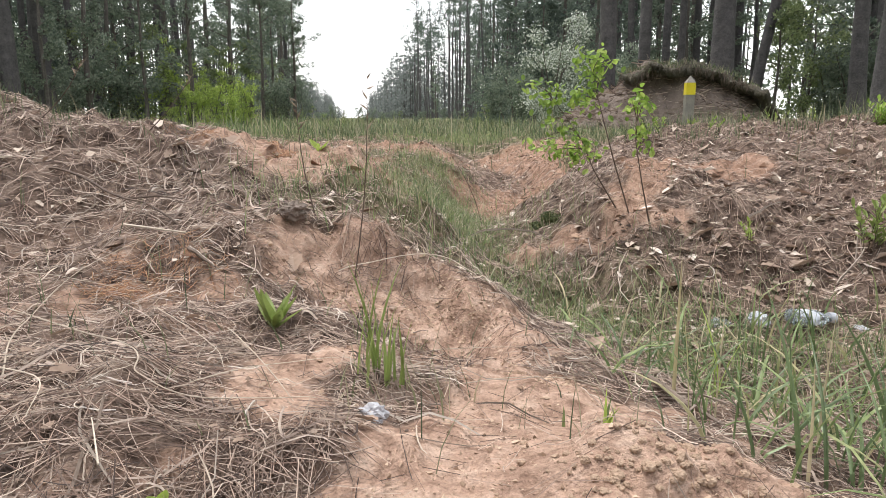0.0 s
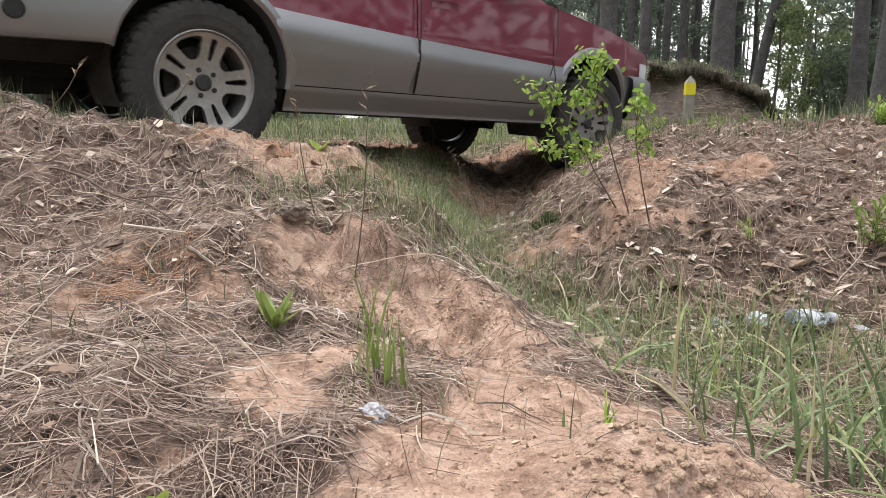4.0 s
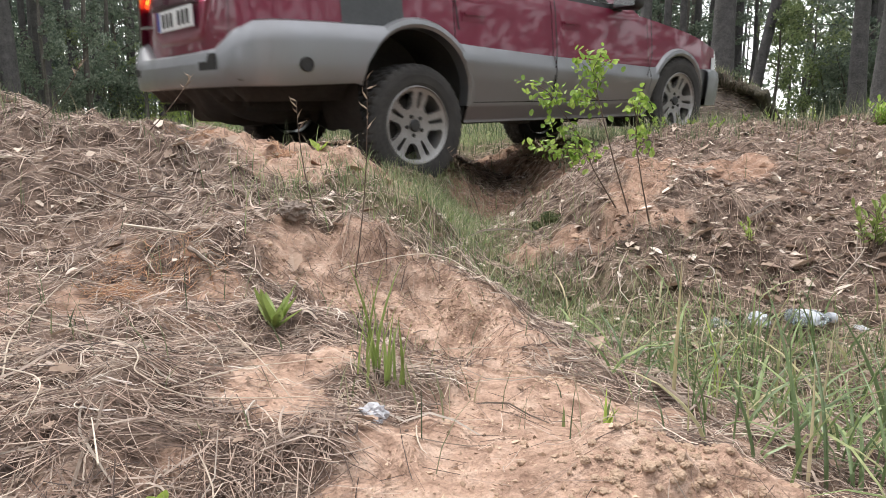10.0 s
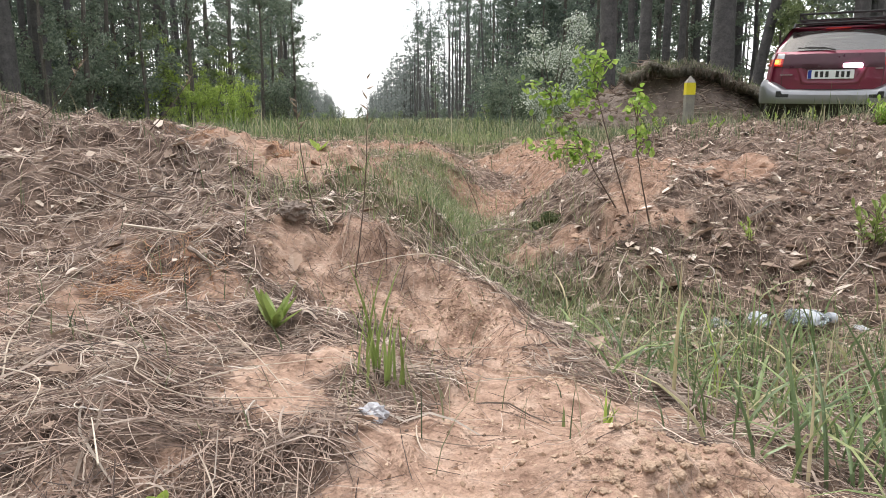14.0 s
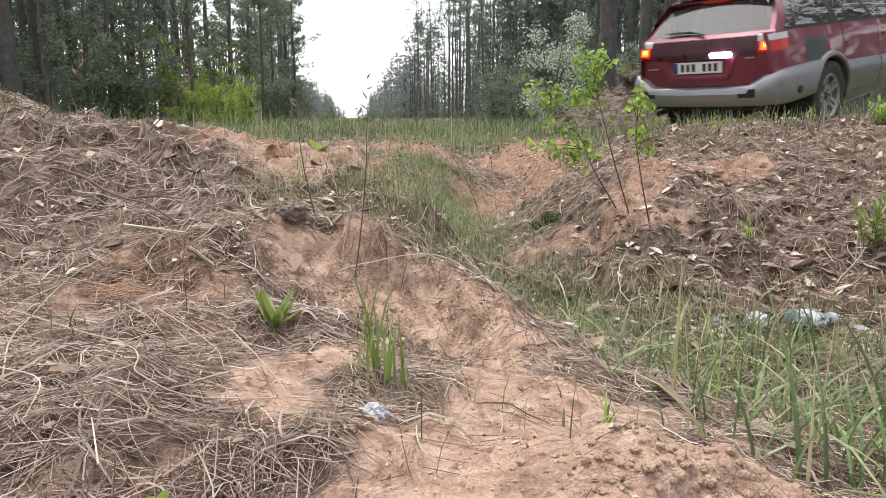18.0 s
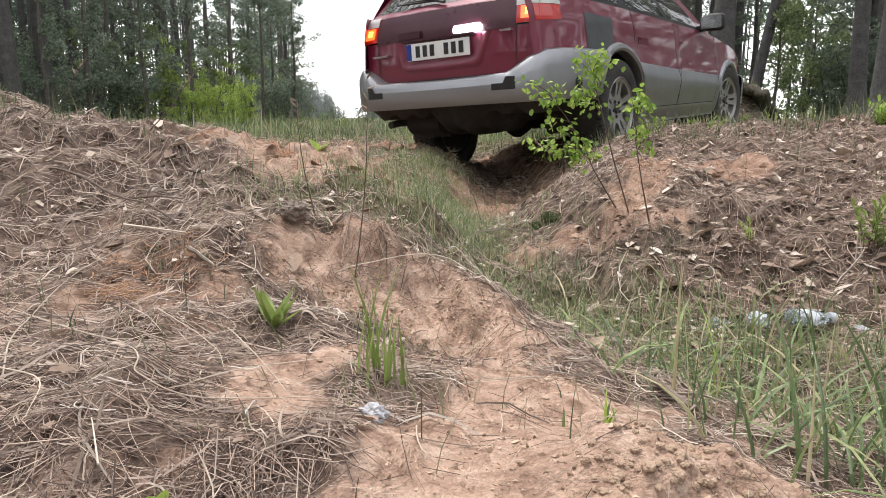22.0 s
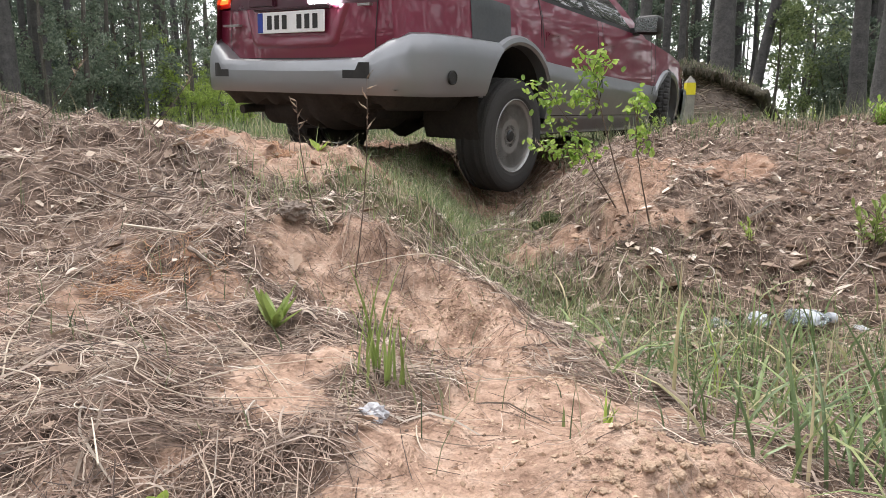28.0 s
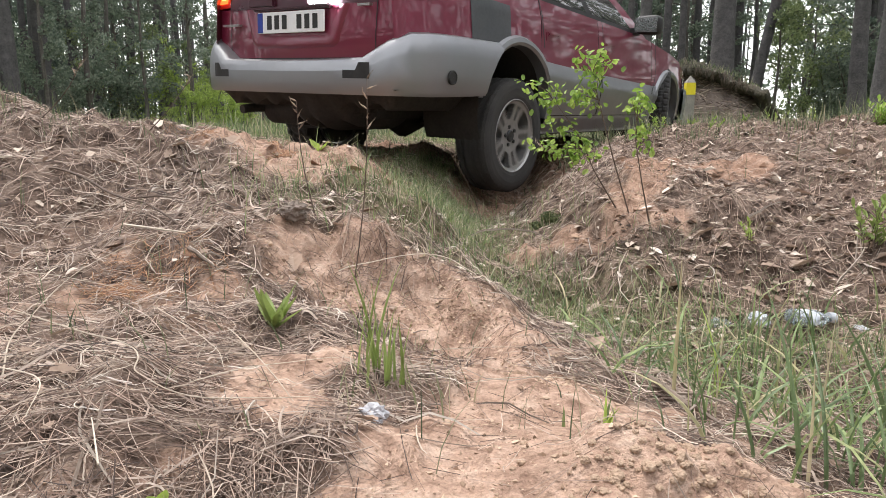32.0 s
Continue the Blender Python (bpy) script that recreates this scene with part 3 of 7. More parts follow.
def build_grass():
    g = np.random.default_rng(5)
    # fresh grass along the gully's bed
    x, y = g.uniform(-0.7, 2.0, 80000), g.uniform(0.6, 4.7, 80000)
    gd, _ = along(x, y, GRASS_SLOPE)
    fd, _ = along(x, y, GRASS_FOOT)
    s, _, _ = cover(x, y)
    n1 = 0.5 + 0.5 * fbm(x, y, 0.2, 3, 52)
    x, y = keep(x, y, np.clip((1.1 * bell(gd, 0.31) + 0.6 * bell(fd, 0.25)) * (0.1 + 1.2 * n1), 0, 1) * (1 - 0.8 * s), 53)
    n = len(x)
    tagged(new("gully_grass", blades("gully_grass", x, y, g.uniform(0.035, 0.13, n), g.uniform(0.0016, 0.0036, n), 0.75, GRASS, 54)), "fresh green grass growing along the gully", "grass", kind="stuff")
    # taller blades by the bank's foot
    x = np.concatenate([g.normal(0.70, 0.24, 190), g.normal(0.50, 0.12, 120), g.normal(0.42, 0.14, 60)])
    y = np.concatenate([g.uniform(1.15, 2.0, 190), g.uniform(0.62, 1.15, 120), g.uniform(1.2, 1.6, 60)])
    ok = (x > 0.30) & (x < 0.25 + 0.75 * y)
    x, y = x[ok], y[ok]
    n = len(x)
    tagged(new("tall_grass", blades("tall_grass", x, y, g.uniform(0.10, 0.27, n), g.uniform(0.003, 0.0085, n), 1.15, BLADE, 56, 7)), "tall broad green grass blades", "grass", kind="stuff")
    # sparse blades and withered tufts on the banks
    x, y = wedge(4600, 0.6, 6.0, 1.0, seed=61)
    s, _, _ = cover(x, y)
    n1 = fbm(x, y, 0.35, 3, 62)
    x, y = keep(x, y, np.clip(ramp(0.1, 0.8, n1) * (1 - 0.7 * s) + 0.06, 0, 1), 63)
    n = len(x)
    tagged(new("bank_grass", blades("bank_grass", x, y, g.uniform(0.04, 0.14, n), g.uniform(0.0015, 0.003, n), 0.6, TURF_BLADE, 64)), "sparse thin grass on the banks", "grass", kind="stuff")
    # meadow of the clearing
    x, y = wedge(46000, 4.4, 45.0, 1.6, seed=71)
    s, _, tf = cover(x, y)
    patchy = ramp(-0.7, 0.6, fbm(x, y, 1.3, 3, 74))
    x, y = keep(x, y, np.clip(tf * (1 - s) * (0.25 + 0.9 * patchy) + 0.06, 0, 1), 72)
    n = len(x)
    r = np.hypot(x, y)
    tagged(new("meadow_grass", blades("meadow_grass", x, y, g.uniform(0.05, 0.20, n) * (0.85 + 0.018 * r) * (0.5 + 0.9 * ramp(-0.4, 0.6, fbm(x, y, 2.2, 3, 75))), 0.002 + 0.0009 * r, 0.6, TURF_BLADE, 73, 3)), "rough meadow grass of the clearing", "grass", kind="stuff")

    # clumps of taller weeds in the clearing
    x, y = wedge(16000, 6.5, 40.0, 1.3, seed=85)
    s, _, tf = cover(x, y)
    x, y = keep(x, y, tf * (1 - s) * ramp(0.25, 0.8, fbm(x, y, 1.1, 3, 86)), 87)
    n = len(x)
    r = np.hypot(x, y)
    tagged(new("meadow_weeds", blades("meadow_weeds", x, y, g.uniform(0.12, 0.42, n), 0.004 + 0.0009 * r, 0.5, GRASS, 88, 4)), "clumps of tall mixed weeds and dry grass in the clearing", "weeds", kind="stuff")
    # low plants along the top of the bank beyond the gully
    x, y = g.uniform(0.8, 3.6, 9000), g.uniform(3.7, 5.6, 9000)
    d, _ = along(x, y, RIGHT_BANK)
    x, y = keep(x, y, bell(d - 0.15, 0.30) * ramp(-0.5, 0.5, fbm(x, y, 0.3, 3, 76)) * 0.75, 77)
    n = len(x)
    tagged(new("crest_grass", blades("crest_grass", x, y, g.uniform(0.05, 0.17, n), g.uniform(0.003, 0.007, n), 0.6, TURF_BLADE, 78)), "low green grass and weeds on the bank's top", "grass", kind="stuff")
    # larger clods of red soil in the washed-out bowl
    x, y = wedge(9000, 2.2, 6.8, 0.8, seed=81)
    s, red, _ = cover(x, y)
    x, y = keep(x, y, s * 0.5 * (0.3 + ramp(-0.2, 0.7, fbm(x, y, 0.3, 3, 82))), 83)
    n = len(x)
    size = np.exp(g.normal(-4.6, 0.45, n))
    o = np.array([[1, 0, 0], [-1, 0, 0], [0, 1, 0], [0, -1, 0], [0, 0, 1], [0, 0, -1]], float)
    f = np.array([[0, 2, 4], [2, 1, 4], [1, 3, 4], [3, 0, 4], [2, 0, 5], [1, 2, 5], [3, 1, 5], [0, 3, 5]])
    v = size[:, None, None] * (o[None] * g.uniform(0.5, 1.5, (n, 6, 1)) * np.array([1, 1, 0.7]) + g.normal(0, 0.25, (n, 6, 3))) + np.stack([x, y, height(x, y) + size * 0.1], -1)[:, None]
    tagged(new("soil_clods", mesh_from("soil_clods", v.reshape(-1, 3), (np.arange(n)[:, None, None] * 6 + f[None]).reshape(-1, 3), RED_CLOD)), "clods of reddish soil in the washed-out bowl", "soil", kind="stuff")


RED_CLOD = varied("red_clod", [(0.0, (0.16, 0.09, 0.06)), (0.5, (0.32, 0.19, 0.125)), (1.0, (0.48, 0.33, 0.235))], 0.95)
BLADE = varied("broad_grass", [(0.0, (0.09, 0.132, 0.055)), (0.5, (0.175, 0.245, 0.105)), (0.82, (0.28, 0.35, 0.14)), (0.92, (0.48, 0.42, 0.25)), (1.0, (0.55, 0.48, 0.34))], 0.45, thin=0.35)
RED_NEEDLE = varied("rusty_needles", [(0.0, (0.20, 0.09, 0.05)), (0.6, (0.40, 0.21, 0.11)), (1.0, (0.55, 0.36, 0.22))], 0.7)
CHIP = varied("bark_chip", [(0.0, (0.07, 0.048, 0.038)), (0.6, (0.18, 0.125, 0.095)), (1.0, (0.40, 0.31, 0.25))], 0.9)
CRUMB = varied("sand_crumb", [(0.0, (0.20, 0.13, 0.09)), (0.4, (0.36, 0.25, 0.175)), (1.0, (0.58, 0.44, 0.33))], 0.95)
build_litter()
build_red_needles()
build_grass()

# ---- forest round the clearing ----
AXIS = radians(-7.1)


def lane(u, v):
    """Place u metres to the right of the clearing's axis and v along it."""
    return u * math.cos(AXIS) + v * math.sin(AXIS), -u * math.sin(AXIS) + v * math.cos(AXIS)


def leaf_cloud(name, clumps, count, size, mat, seed, squash=0.8, narrow=0.55):
    """Small pointed leaves spread over round clumps (x, y, z, radius); each leaf is folded along its rib."""
    g = np.random.default_rng(seed)
    cl = np.array(clumps, float)
    wt = cl[:, 3] ** 2
    idx = g.choice(len(cl), count, p=wt / wt.sum())
    d = g.normal(size=(count, 3))
    d /= np.linalg.norm(d, axis=1, keepdims=True)
    rad = cl[idx, 3] * g.uniform(0.15, 1.0, count) ** 0.5 * (1 + 0.25 * g.normal(size=count) * (g.random(count) < 0.3))
    c = cl[idx, :3] + d * rad[:, None] * np.array([1, 1, squash])
    a = g.normal(size=(count, 3))
    a /= np.linalg.norm(a, axis=1, keepdims=True)
    b = np.cross(a, g.normal(size=(count, 3)))
    b /= np.linalg.norm(b, axis=1, keepdims=True) + 1e-9
    nrm = np.cross(a, b)
    s = (size * g.uniform(0.6, 1.4, count))[:, None]
    v = np.stack([c - a * s * 0.5, c + b * s * narrow * 0.5 + nrm * s * 0.12, c + a * s * 0.5, c - b * s * narrow * 0.5 + nrm * s * 0.12], 1).reshape(-1, 3)
    k = np.arange(count)[:, None] * 4
    return mesh_from(name, v, np.concatenate([k + np.array([[0, 1, 2]]), k + np.array([[0, 2, 3]])]), mat)


def pine(seed, tall, thick_):
    g = random.Random(seed)
    tree = tagged(new("pine_tree"), "tall pine with a bare dark trunk at the forest's edge", "tree", "pines")
    lean = [g.uniform(-0.25, 0.25) for _ in range(2)]
    pts, rad = [], []
    for k in range(10):
        t = k / 9
        pts.append((lean[0] * t * t * 1.5 + 0.04 * g.uniform(-1, 1), lean[1] * t * t * 1.5 + 0.04 * g.uniform(-1, 1), -0.25 + tall * t))
        rad.append(thick_ * (1.25 if k == 0 else 1.0 - 0.85 * t))
    part("trunk", tube(bmesh.new(), pts, rad, 10), BARK_PINE, tree)
    for k in range(7):
        z = g.uniform(1.6, tall * 0.45)
        a = g.uniform(0, math.tau)
        ln = g.uniform(0.4, 1.6)
        c = Vector((pts[3][0] * z / tall, pts[3][1] * z / tall, z))
        d = Vector((math.cos(a), math.sin(a), g.uniform(-0.25, 0.2)))
        bm = tube(bmesh.new(), [c, c + d * ln * 0.5 + Vector((0, 0, 0.04)), c + d * ln + Vector((0, 0, -0.1 * ln))], [0.018, 0.011, 0.004], 4, False)
        part("dead_branch", tube(bm, [c + d * ln * 0.45, c + d * ln * 0.7 + Vector((0.12, 0.1, 0.05))], [0.008, 0.003], 4, False), BARK_GREY, tree)
    cl = []
    for k in range(26):
        z = tall * g.uniform(0.58, 1.02)
        a, rr = g.uniform(0, math.tau), (tall * 1.08 - z) * 0.32 * g.uniform(0.2, 1)
        cl.append((rr * math.cos(a) + lean[0], rr * math.sin(a) + lean[1], z, g.uniform(0.5, 1.0)))
    part("crown", leaf_cloud("crown", cl, 640, 0.33, LEAF_DARK, seed, 0.6, 0.4), None, tree)
    return tree


def spruce(seed, tall):
    g = random.Random(seed)
    tree = tagged(new("spruce_tree"), "dark young spruce with drooping branches", "tree", "spruces")
    part("trunk", tube(bmesh.new(), [(0, 0, -0.2), (0, 0.02, tall * 0.5), (0, 0, tall)], [0.02 * tall * 0.5, 0.012 * tall * 0.5, 0.01], 7), BARK_GREY, tree)
    cl = []
    z = 0.35
    while z < tall:
        for k in range(5):
            a = g.uniform(0, math.tau)
            reach = (tall - z) * 0.24 + 0.15
            for q in (0.35, 0.65, 0.95):
                cl.append((reach * q * math.cos(a), reach * q * math.sin(a), z - 0.16 * reach * q * q * 2, 0.16 + 0.10 * reach * (1.1 - q)))
        z += 0.32
    part("crown", leaf_cloud("crown", cl, 3400, 0.13, LEAF_DARK, seed, 0.5, 0.35), None, tree)
    return tree


def leafy(name, label, seed, tall, spread, leaves, size, mat, stems=1, low=0.15, bark=None, group=""):
    """Broad-leaved tree or bush: stems, limbs and an uneven crown."""
    g = random.Random(seed)
    tree = tagged(new(name), label, "bush" if stems > 1 else "tree", group)
    cl = []
    bark = bark or BARK_GREY
    for s in range(stems):
        a = g.uniform(0, math.tau)
        lean = Vector((math.cos(a), math.sin(a), 0)) * (0.28 * spread if stems > 1 else 0.1)
        h = tall * g.uniform(0.75, 1.0)
        r0 = 0.011 * h if stems == 1 else 0.007 * h
        pts = [lean * t * t * 1.6 + Vector((g.uniform(-1, 1), g.uniform(-1, 1), 0)) * 0.04 * h * t * 0.5 + Vector((0, 0, -0.1 + h * t)) for t in (0, 0.2, 0.4, 0.6, 0.8, 1.0)]
        bmt = tube(bmesh.new(), pts, [r0 * (1.15 - t) + 0.003 for t in (0, 0.2, 0.4, 0.6, 0.8, 1.0)], 6)
        for k in range(int(16 / stems) + 4):
            t = g.uniform(low, 1.0)
            i = min(4, int(t * 5))
            p = pts[i].lerp(pts[i + 1], t * 5 - i)
            a = g.uniform(0, math.tau)
            reach = spread * (0.35 + 0.65 * math.sin(math.pi * min(1, 0.2 + 0.8 * t))) * g.uniform(0.35, 1.0) * (0.5 if stems > 1 else 1)
            q = p + Vector((math.cos(a) * reach, math.sin(a) * reach, reach * g.uniform(0.1, 0.7)))
            bml = bmt if stems > 1 else bmesh.new()
            tube(bml, [p, p.lerp(q, 0.5) + Vector((0, 0, 0.08 * reach)), q], [r0 * 0.35, r0 * 0.22, 0.003], 4, False)
            if stems == 1:
                part("limb", bml, bark, tree)
            for w in (0.45, 0.75, 1.0):
                c = p.lerp(q, w)
                cl.append((c.x, c.y, c.z, spread * g.uniform(0.10, 0.22)))
        part("trunk" if stems == 1 else "stem", bmt, bark, tree)
    part("crown", leaf_cloud("crown", cl, leaves, size, mat, seed, 0.8, 0.6), None, tree)
    return tree


def plant(proto, x, y, turn, scale=1.0, tilt=0.0, tip=0.0):
    """A further copy of a tree, standing on the ground."""
    z = float(height(x, y)) - 0.03
    return copy_thing(proto, pose(x, y, z, tilt, tip, turn) @ Matrix.Scale(scale, 4))


def seat(ob, x, y, turn=0.0, scale=1.0):
    ob.matrix_basis = pose(x, y, float(height(x, y)) - 0.03, 0, 0, turn) @ Matrix.Scale(scale, 4)
    return ob


def bearing(px, d):
    """Place at a bearing (sideways per metre ahead) and a distance ahead."""
    return px * d, d


def build_forest():
    g = random.Random(12)
    pines = [pine(s, t, w) for s, t, w in ((1, 19, 0.15), (2, 21, 0.18), (3, 17, 0.12), (4, 22, 0.22))]
    spruces = [spruce(11, 5.0), spruce(12, 7.5)]
    birches = [leafy("birch_tree", "slender birch with fresh small leaves", s, h, 1.5, 3000, 0.105, LEAF_MID, 1, 0.12, group="birches") for s, h in ((21, 8.0), (22, 10.0), (23, 6.5))]
    bushes = [leafy("leafy_bush", "bright green leafy bush at the wood's edge", s, h, 1.3, 3200, 0.075, LEAF_BUSH, 5, 0.05, group="bushes") for s, h in ((31, 2.4), (32, 2.0))]
    dull = [leafy("leafy_bush", "dull green undergrowth bush", s, h, 1.4, 2800, 0.085, LEAF_MID, 5, 0.05, group="bushes") for s, h in ((33, 2.6), (34, 1.7))]
    young = [leafy("young_tree", "young tree with fresh yellow-green leaves", s, h, 1.6, 3600, 0.095, LEAF_YOUNG, 1, 0.08, group="young trees") for s, h in ((51, 5.0), (52, 6.5))]
    for i, (b, d, s) in enumerate(((0.47, 19, 0.9), (0.515, 20, 0.8), (0.49, 23, 1.1), (-0.36, 28, 0.8), (-0.315, 29, 0.75), (-0.41, 26, 0.9), (-0.275, 33, 0.9), (-0.46, 24, 0.7), (0.55, 22, 0.8), (-0.52, 24, 0.8), (0.135, 31, 0.8), (-0.24, 40, 0.9))):
        x, y = bearing(b, d)
        seat(young[i], x, y, 0, s) if i < 2 else plant(young[i % 2], x, y, g.uniform(0, 360), s)
    cherry = leafy("blossoming_bush", "tall bush covered in white blossom", 41, 2.9, 1.7, 5200, 0.062, BLOSSOM, 6, 0.1)
    # trunks that stand out, by bearing, distance and girth
    marked = [(-0.612, 17, 0.20, 3), (-0.557, 19, 0.20, -2), (-0.585, 23, 0.12, 0), (-0.52, 24, 0.13, 0), (-0.49, 27, 0.12, 1), (-0.435, 30, 0.13, 0), (-0.40, 31, 0.12, 0), (-0.372, 33, 0.14, 0),
              (-0.22, 40, 0.14, 0), (0.228, 15.5, 0.20, 0), (0.263, 22, 0.12, 0), (0.280, 19, 0.17, 0), (0.312, 24, 0.15, 0), (0.333, 20, 0.11, 0), (0.355, 26, 0.15, 0), (0.392, 17, 0.27, 0), (0.432, 19, 0.15, 9),
              (0.586, 15, 0.17, -1), (0.628, 13, 0.25, 0), (0.60, 24, 0.13, 0), (0.61, 21, 0.12, 0), (0.66, 17, 0.2, 0), (0.375, 30, 0.2, 0), (0.30, 33, 0.14, 0), (0.245, 29, 0.13, 0), (0.205, 30, 0.13, 0), (0.19, 36, 0.13, 0)]
    used = set()
    for b, d, girth, tilt in marked:
        k = min(range(4), key=lambda i: abs((0.15, 0.18, 0.12, 0.22)[i] - girth))
        x, y = bearing(b, d)
        if k in used:
            t = plant(pines[k], x, y, g.uniform(0, 360), girth / (0.15, 0.18, 0.12, 0.22)[k], 0, 0)
            t.matrix_basis = pose(x, y, float(height(x, y)) - 0.03, 0, tilt, 0) @ Matrix.Rotation(g.uniform(0, 6.28), 4, "Z") @ Matrix.Scale(girth / (0.15, 0.18, 0.12, 0.22)[k], 4)
        else:
            used.add(k)
            seat(pines[k], x, y, g.uniform(0, 360), girth / (0.15, 0.18, 0.12, 0.22)[k])
    # the woods behind, both sides of the clearing
    spots = []
    for side, u0 in ((-1, 9.2), (1, 10.4)):
        tries = 0
        while tries < 2600 and len([s for s in spots if s[2] == side]) < 150:
            tries += 1
            u = side * (u0 + 26 * g.random() ** 1.3)
            v = 16 + 120 * g.random() ** 1.2
            bx, by = lane(u, v)
            if side > 0 and 0.42 < bx / by < 0.56 and g.random() < 0.85:
                continue
            if side < 0 and -0.48 < bx / by < -0.28 and g.random() < 0.55:
                continue
            if all((u - a) ** 2 + (v - b) ** 2 > 4.5 for a, b, _ in spots):
                spots.append((u, v, side))
    for i, (u, v, side) in enumerate(spots):
        x, y = lane(u, v)
        edge = abs(u) < 14
        if edge and g.random() < 0.28:
            plant(g.choice(birches), x, y, g.uniform(0, 360), g.uniform(0.8, 1.25))
        else:
            plant(pines[g.randrange(4)], x, y, g.uniform(0, 360), g.uniform(0.75, 1.15), g.uniform(-1.5, 1.5), g.uniform(-1.5, 1.5))
    # woods behind the camera, so that light and reflections are closed round
    for i in range(46):
        a = radians(g.uniform(48, 312))
        d = g.uniform(13, 34)
        plant(pines[g.randrange(4)] if g.random() < 0.7 else g.choice(birches), d * math.sin(a), d * math.cos(a), g.uniform(0, 360), g.uniform(0.8, 1.1))
    cl = []
    for i in range(520):
        a, d = radians(g.uniform(44, 316)), g.uniform(24, 42)
        x, y = d * math.sin(a), d * math.cos(a)
        for q in (0.05, 0.25, 0.5, 0.75, 0.95):
            cl.append((x + g.uniform(-1.5, 1.5), y + g.uniform(-1.5, 1.5), 17 * q * g.uniform(0.8, 1.1), g.uniform(1.0, 2.2)))
    tagged(new("woods_behind", leaf_cloud("woods_behind", cl, 26000, 0.9, LEAF_DARK, 78, 0.9, 0.55)), "dense woods closing the clearing all round", "woods", kind="stuff")
    # leaves of the deep woods behind the first rows
    cl = []
    for i in range(420):
        side = 1 if i % 2 else -1
        x, y = lane(side * g.uniform(22, 44), 18 + 150 * g.random() ** 1.2)
        if y > 0 and (-0.49 < x / y < -0.19 or 0.35 < x / y < 0.50) and i % 10 > 2:
            continue
        for q in range(5):
            cl.append((x + g.uniform(-2, 2), y + g.uniform(-2, 2), g.uniform(0.3, 15), g.uniform(0.9, 2.2)))
    tagged(new("deep_woods", leaf_cloud("deep_woods", cl, 46000, 0.42, LEAF_MID, 79, 0.9, 0.55)), "grey-green foliage deep in the woods", "woods", kind="stuff")
    # edge bushes and understorey
    fresh = [leafy("leafy_bush", "bright green young bush with loose open twigs", sd, h, 1.0, lv, 0.075, LEAF_BUSH, 3, 0.12, group="bushes") for sd, h, lv in ((35, 3.6, 1500), (36, 2.7, 1200), (37, 1.9, 900))]
    for i, (b, d, s) in enumerate(((-0.372, 25, 0.95), (-0.350, 26, 1.0), (-0.325, 24, 1.0), (-0.392, 27, 0.9), (-0.300, 26, 0.95), (-0.285, 27, 1.1), (-0.410, 26, 0.7), (-0.335, 28, 0.9), (-0.360, 24, 1.0), (-0.312, 29, 0.8), (-0.275, 25, 0.75), (-0.425, 24, 0.8))):
        x, y = bearing(b, d)
        seat(fresh[i], x, y, 0, s) if i < 3 else plant(fresh[i % 3], x, y, g.uniform(0, 360), s)
    for i, (b, d, s) in enumerate(((-0.345, 22.5, 0.6), (-0.31, 24, 0.7), (-0.385, 22, 0.55), (-0.285, 28, 0.6), (-0.17, 42, 0.5), (0.115, 33, 0.6))):
        x, y = bearing(b, d)
        seat(bushes[i], x, y, 0, s) if i < 2 else plant(bushes[i % 2], x, y, g.uniform(0, 360), s)
    x, y = bearing(0.155, 19)
    seat(cherry, x, y)
    for i, (b, d, s) in enumerate(((0.10, 27, 1.0), (0.13, 24, 1.1), (0.17, 24, 1.3), (0.205, 21, 1.1), (0.24, 20, 0.9), (-0.45, 24, 1.2), (-0.50, 22, 1.1), (-0.54, 20, 0.9), (-0.59, 19, 1.0), (-0.63, 17, 0.9), (0.545, 20, 1.0), (0.575, 19, 1.2), (0.63, 18, 1.0), (0.085, 34, 1.1), (0.07, 42, 1.2), (-0.24, 36, 1.2), (-0.20, 44, 1.1), (0.19, 26, 1.6), (0.30, 22, 0.8), (0.36, 22, 0.7))):
        x, y = bearing(b, d)
        seat(dull[i], x, y, 0, s) if i < 2 else plant(dull[i % 2], x, y, g.uniform(0, 360), s)
    for i, (b, d, s) in enumerate(((-0.46, 27, 1.0), (-0.39, 34, 1.2), (-0.24, 38, 1.15), (-0.27, 33, 1.0), (-0.33, 35, 1.3), (0.51, 26, 1.1), (-0.44, 32, 1.2), (-0.225, 46, 1.2), (-0.30, 40, 1.3), (0.44, 32, 1.1), (-0.50, 20, 0.8), (-0.42, 22, 0.75), (-0.355, 24, 0.9), (-0.30, 30, 1.0), (-0.56, 18, 0.7), (0.30, 27, 1.0), (0.35, 29, 1.1), (0.40, 27, 1.0), (0.22, 33, 1.0), (0.12, 40, 1.2), (-0.255, 30, 0.9), (-0.21, 36, 1.0), (-0.47, 25, 0.9), (-0.385, 27, 0.9), (0.33, 35, 1.2))):
        x, y = bearing(b, d)
        seat(birches[i], x, y, 0, s) if i < 3 else plant(birches[i % 3], x, y, g.uniform(0, 360), s)
    for i, (b, d, s) in enumerate(((0.115, 30, 1.0), (0.215, 23, 1.0), (0.14, 28, 1.3), (0.17, 30, 1.5), (0.09, 40, 1.4), (0.07, 48, 1.6), (-0.56, 24, 1.1), (-0.48, 30, 1.3), (0.58, 24, 1.2), (0.24, 26, 1.2), (0.06, 60, 1.5), (-0.23, 50, 1.4), (-0.62, 28, 1.3), (0.64, 24, 1.2))):
        x, y = bearing(b, d)
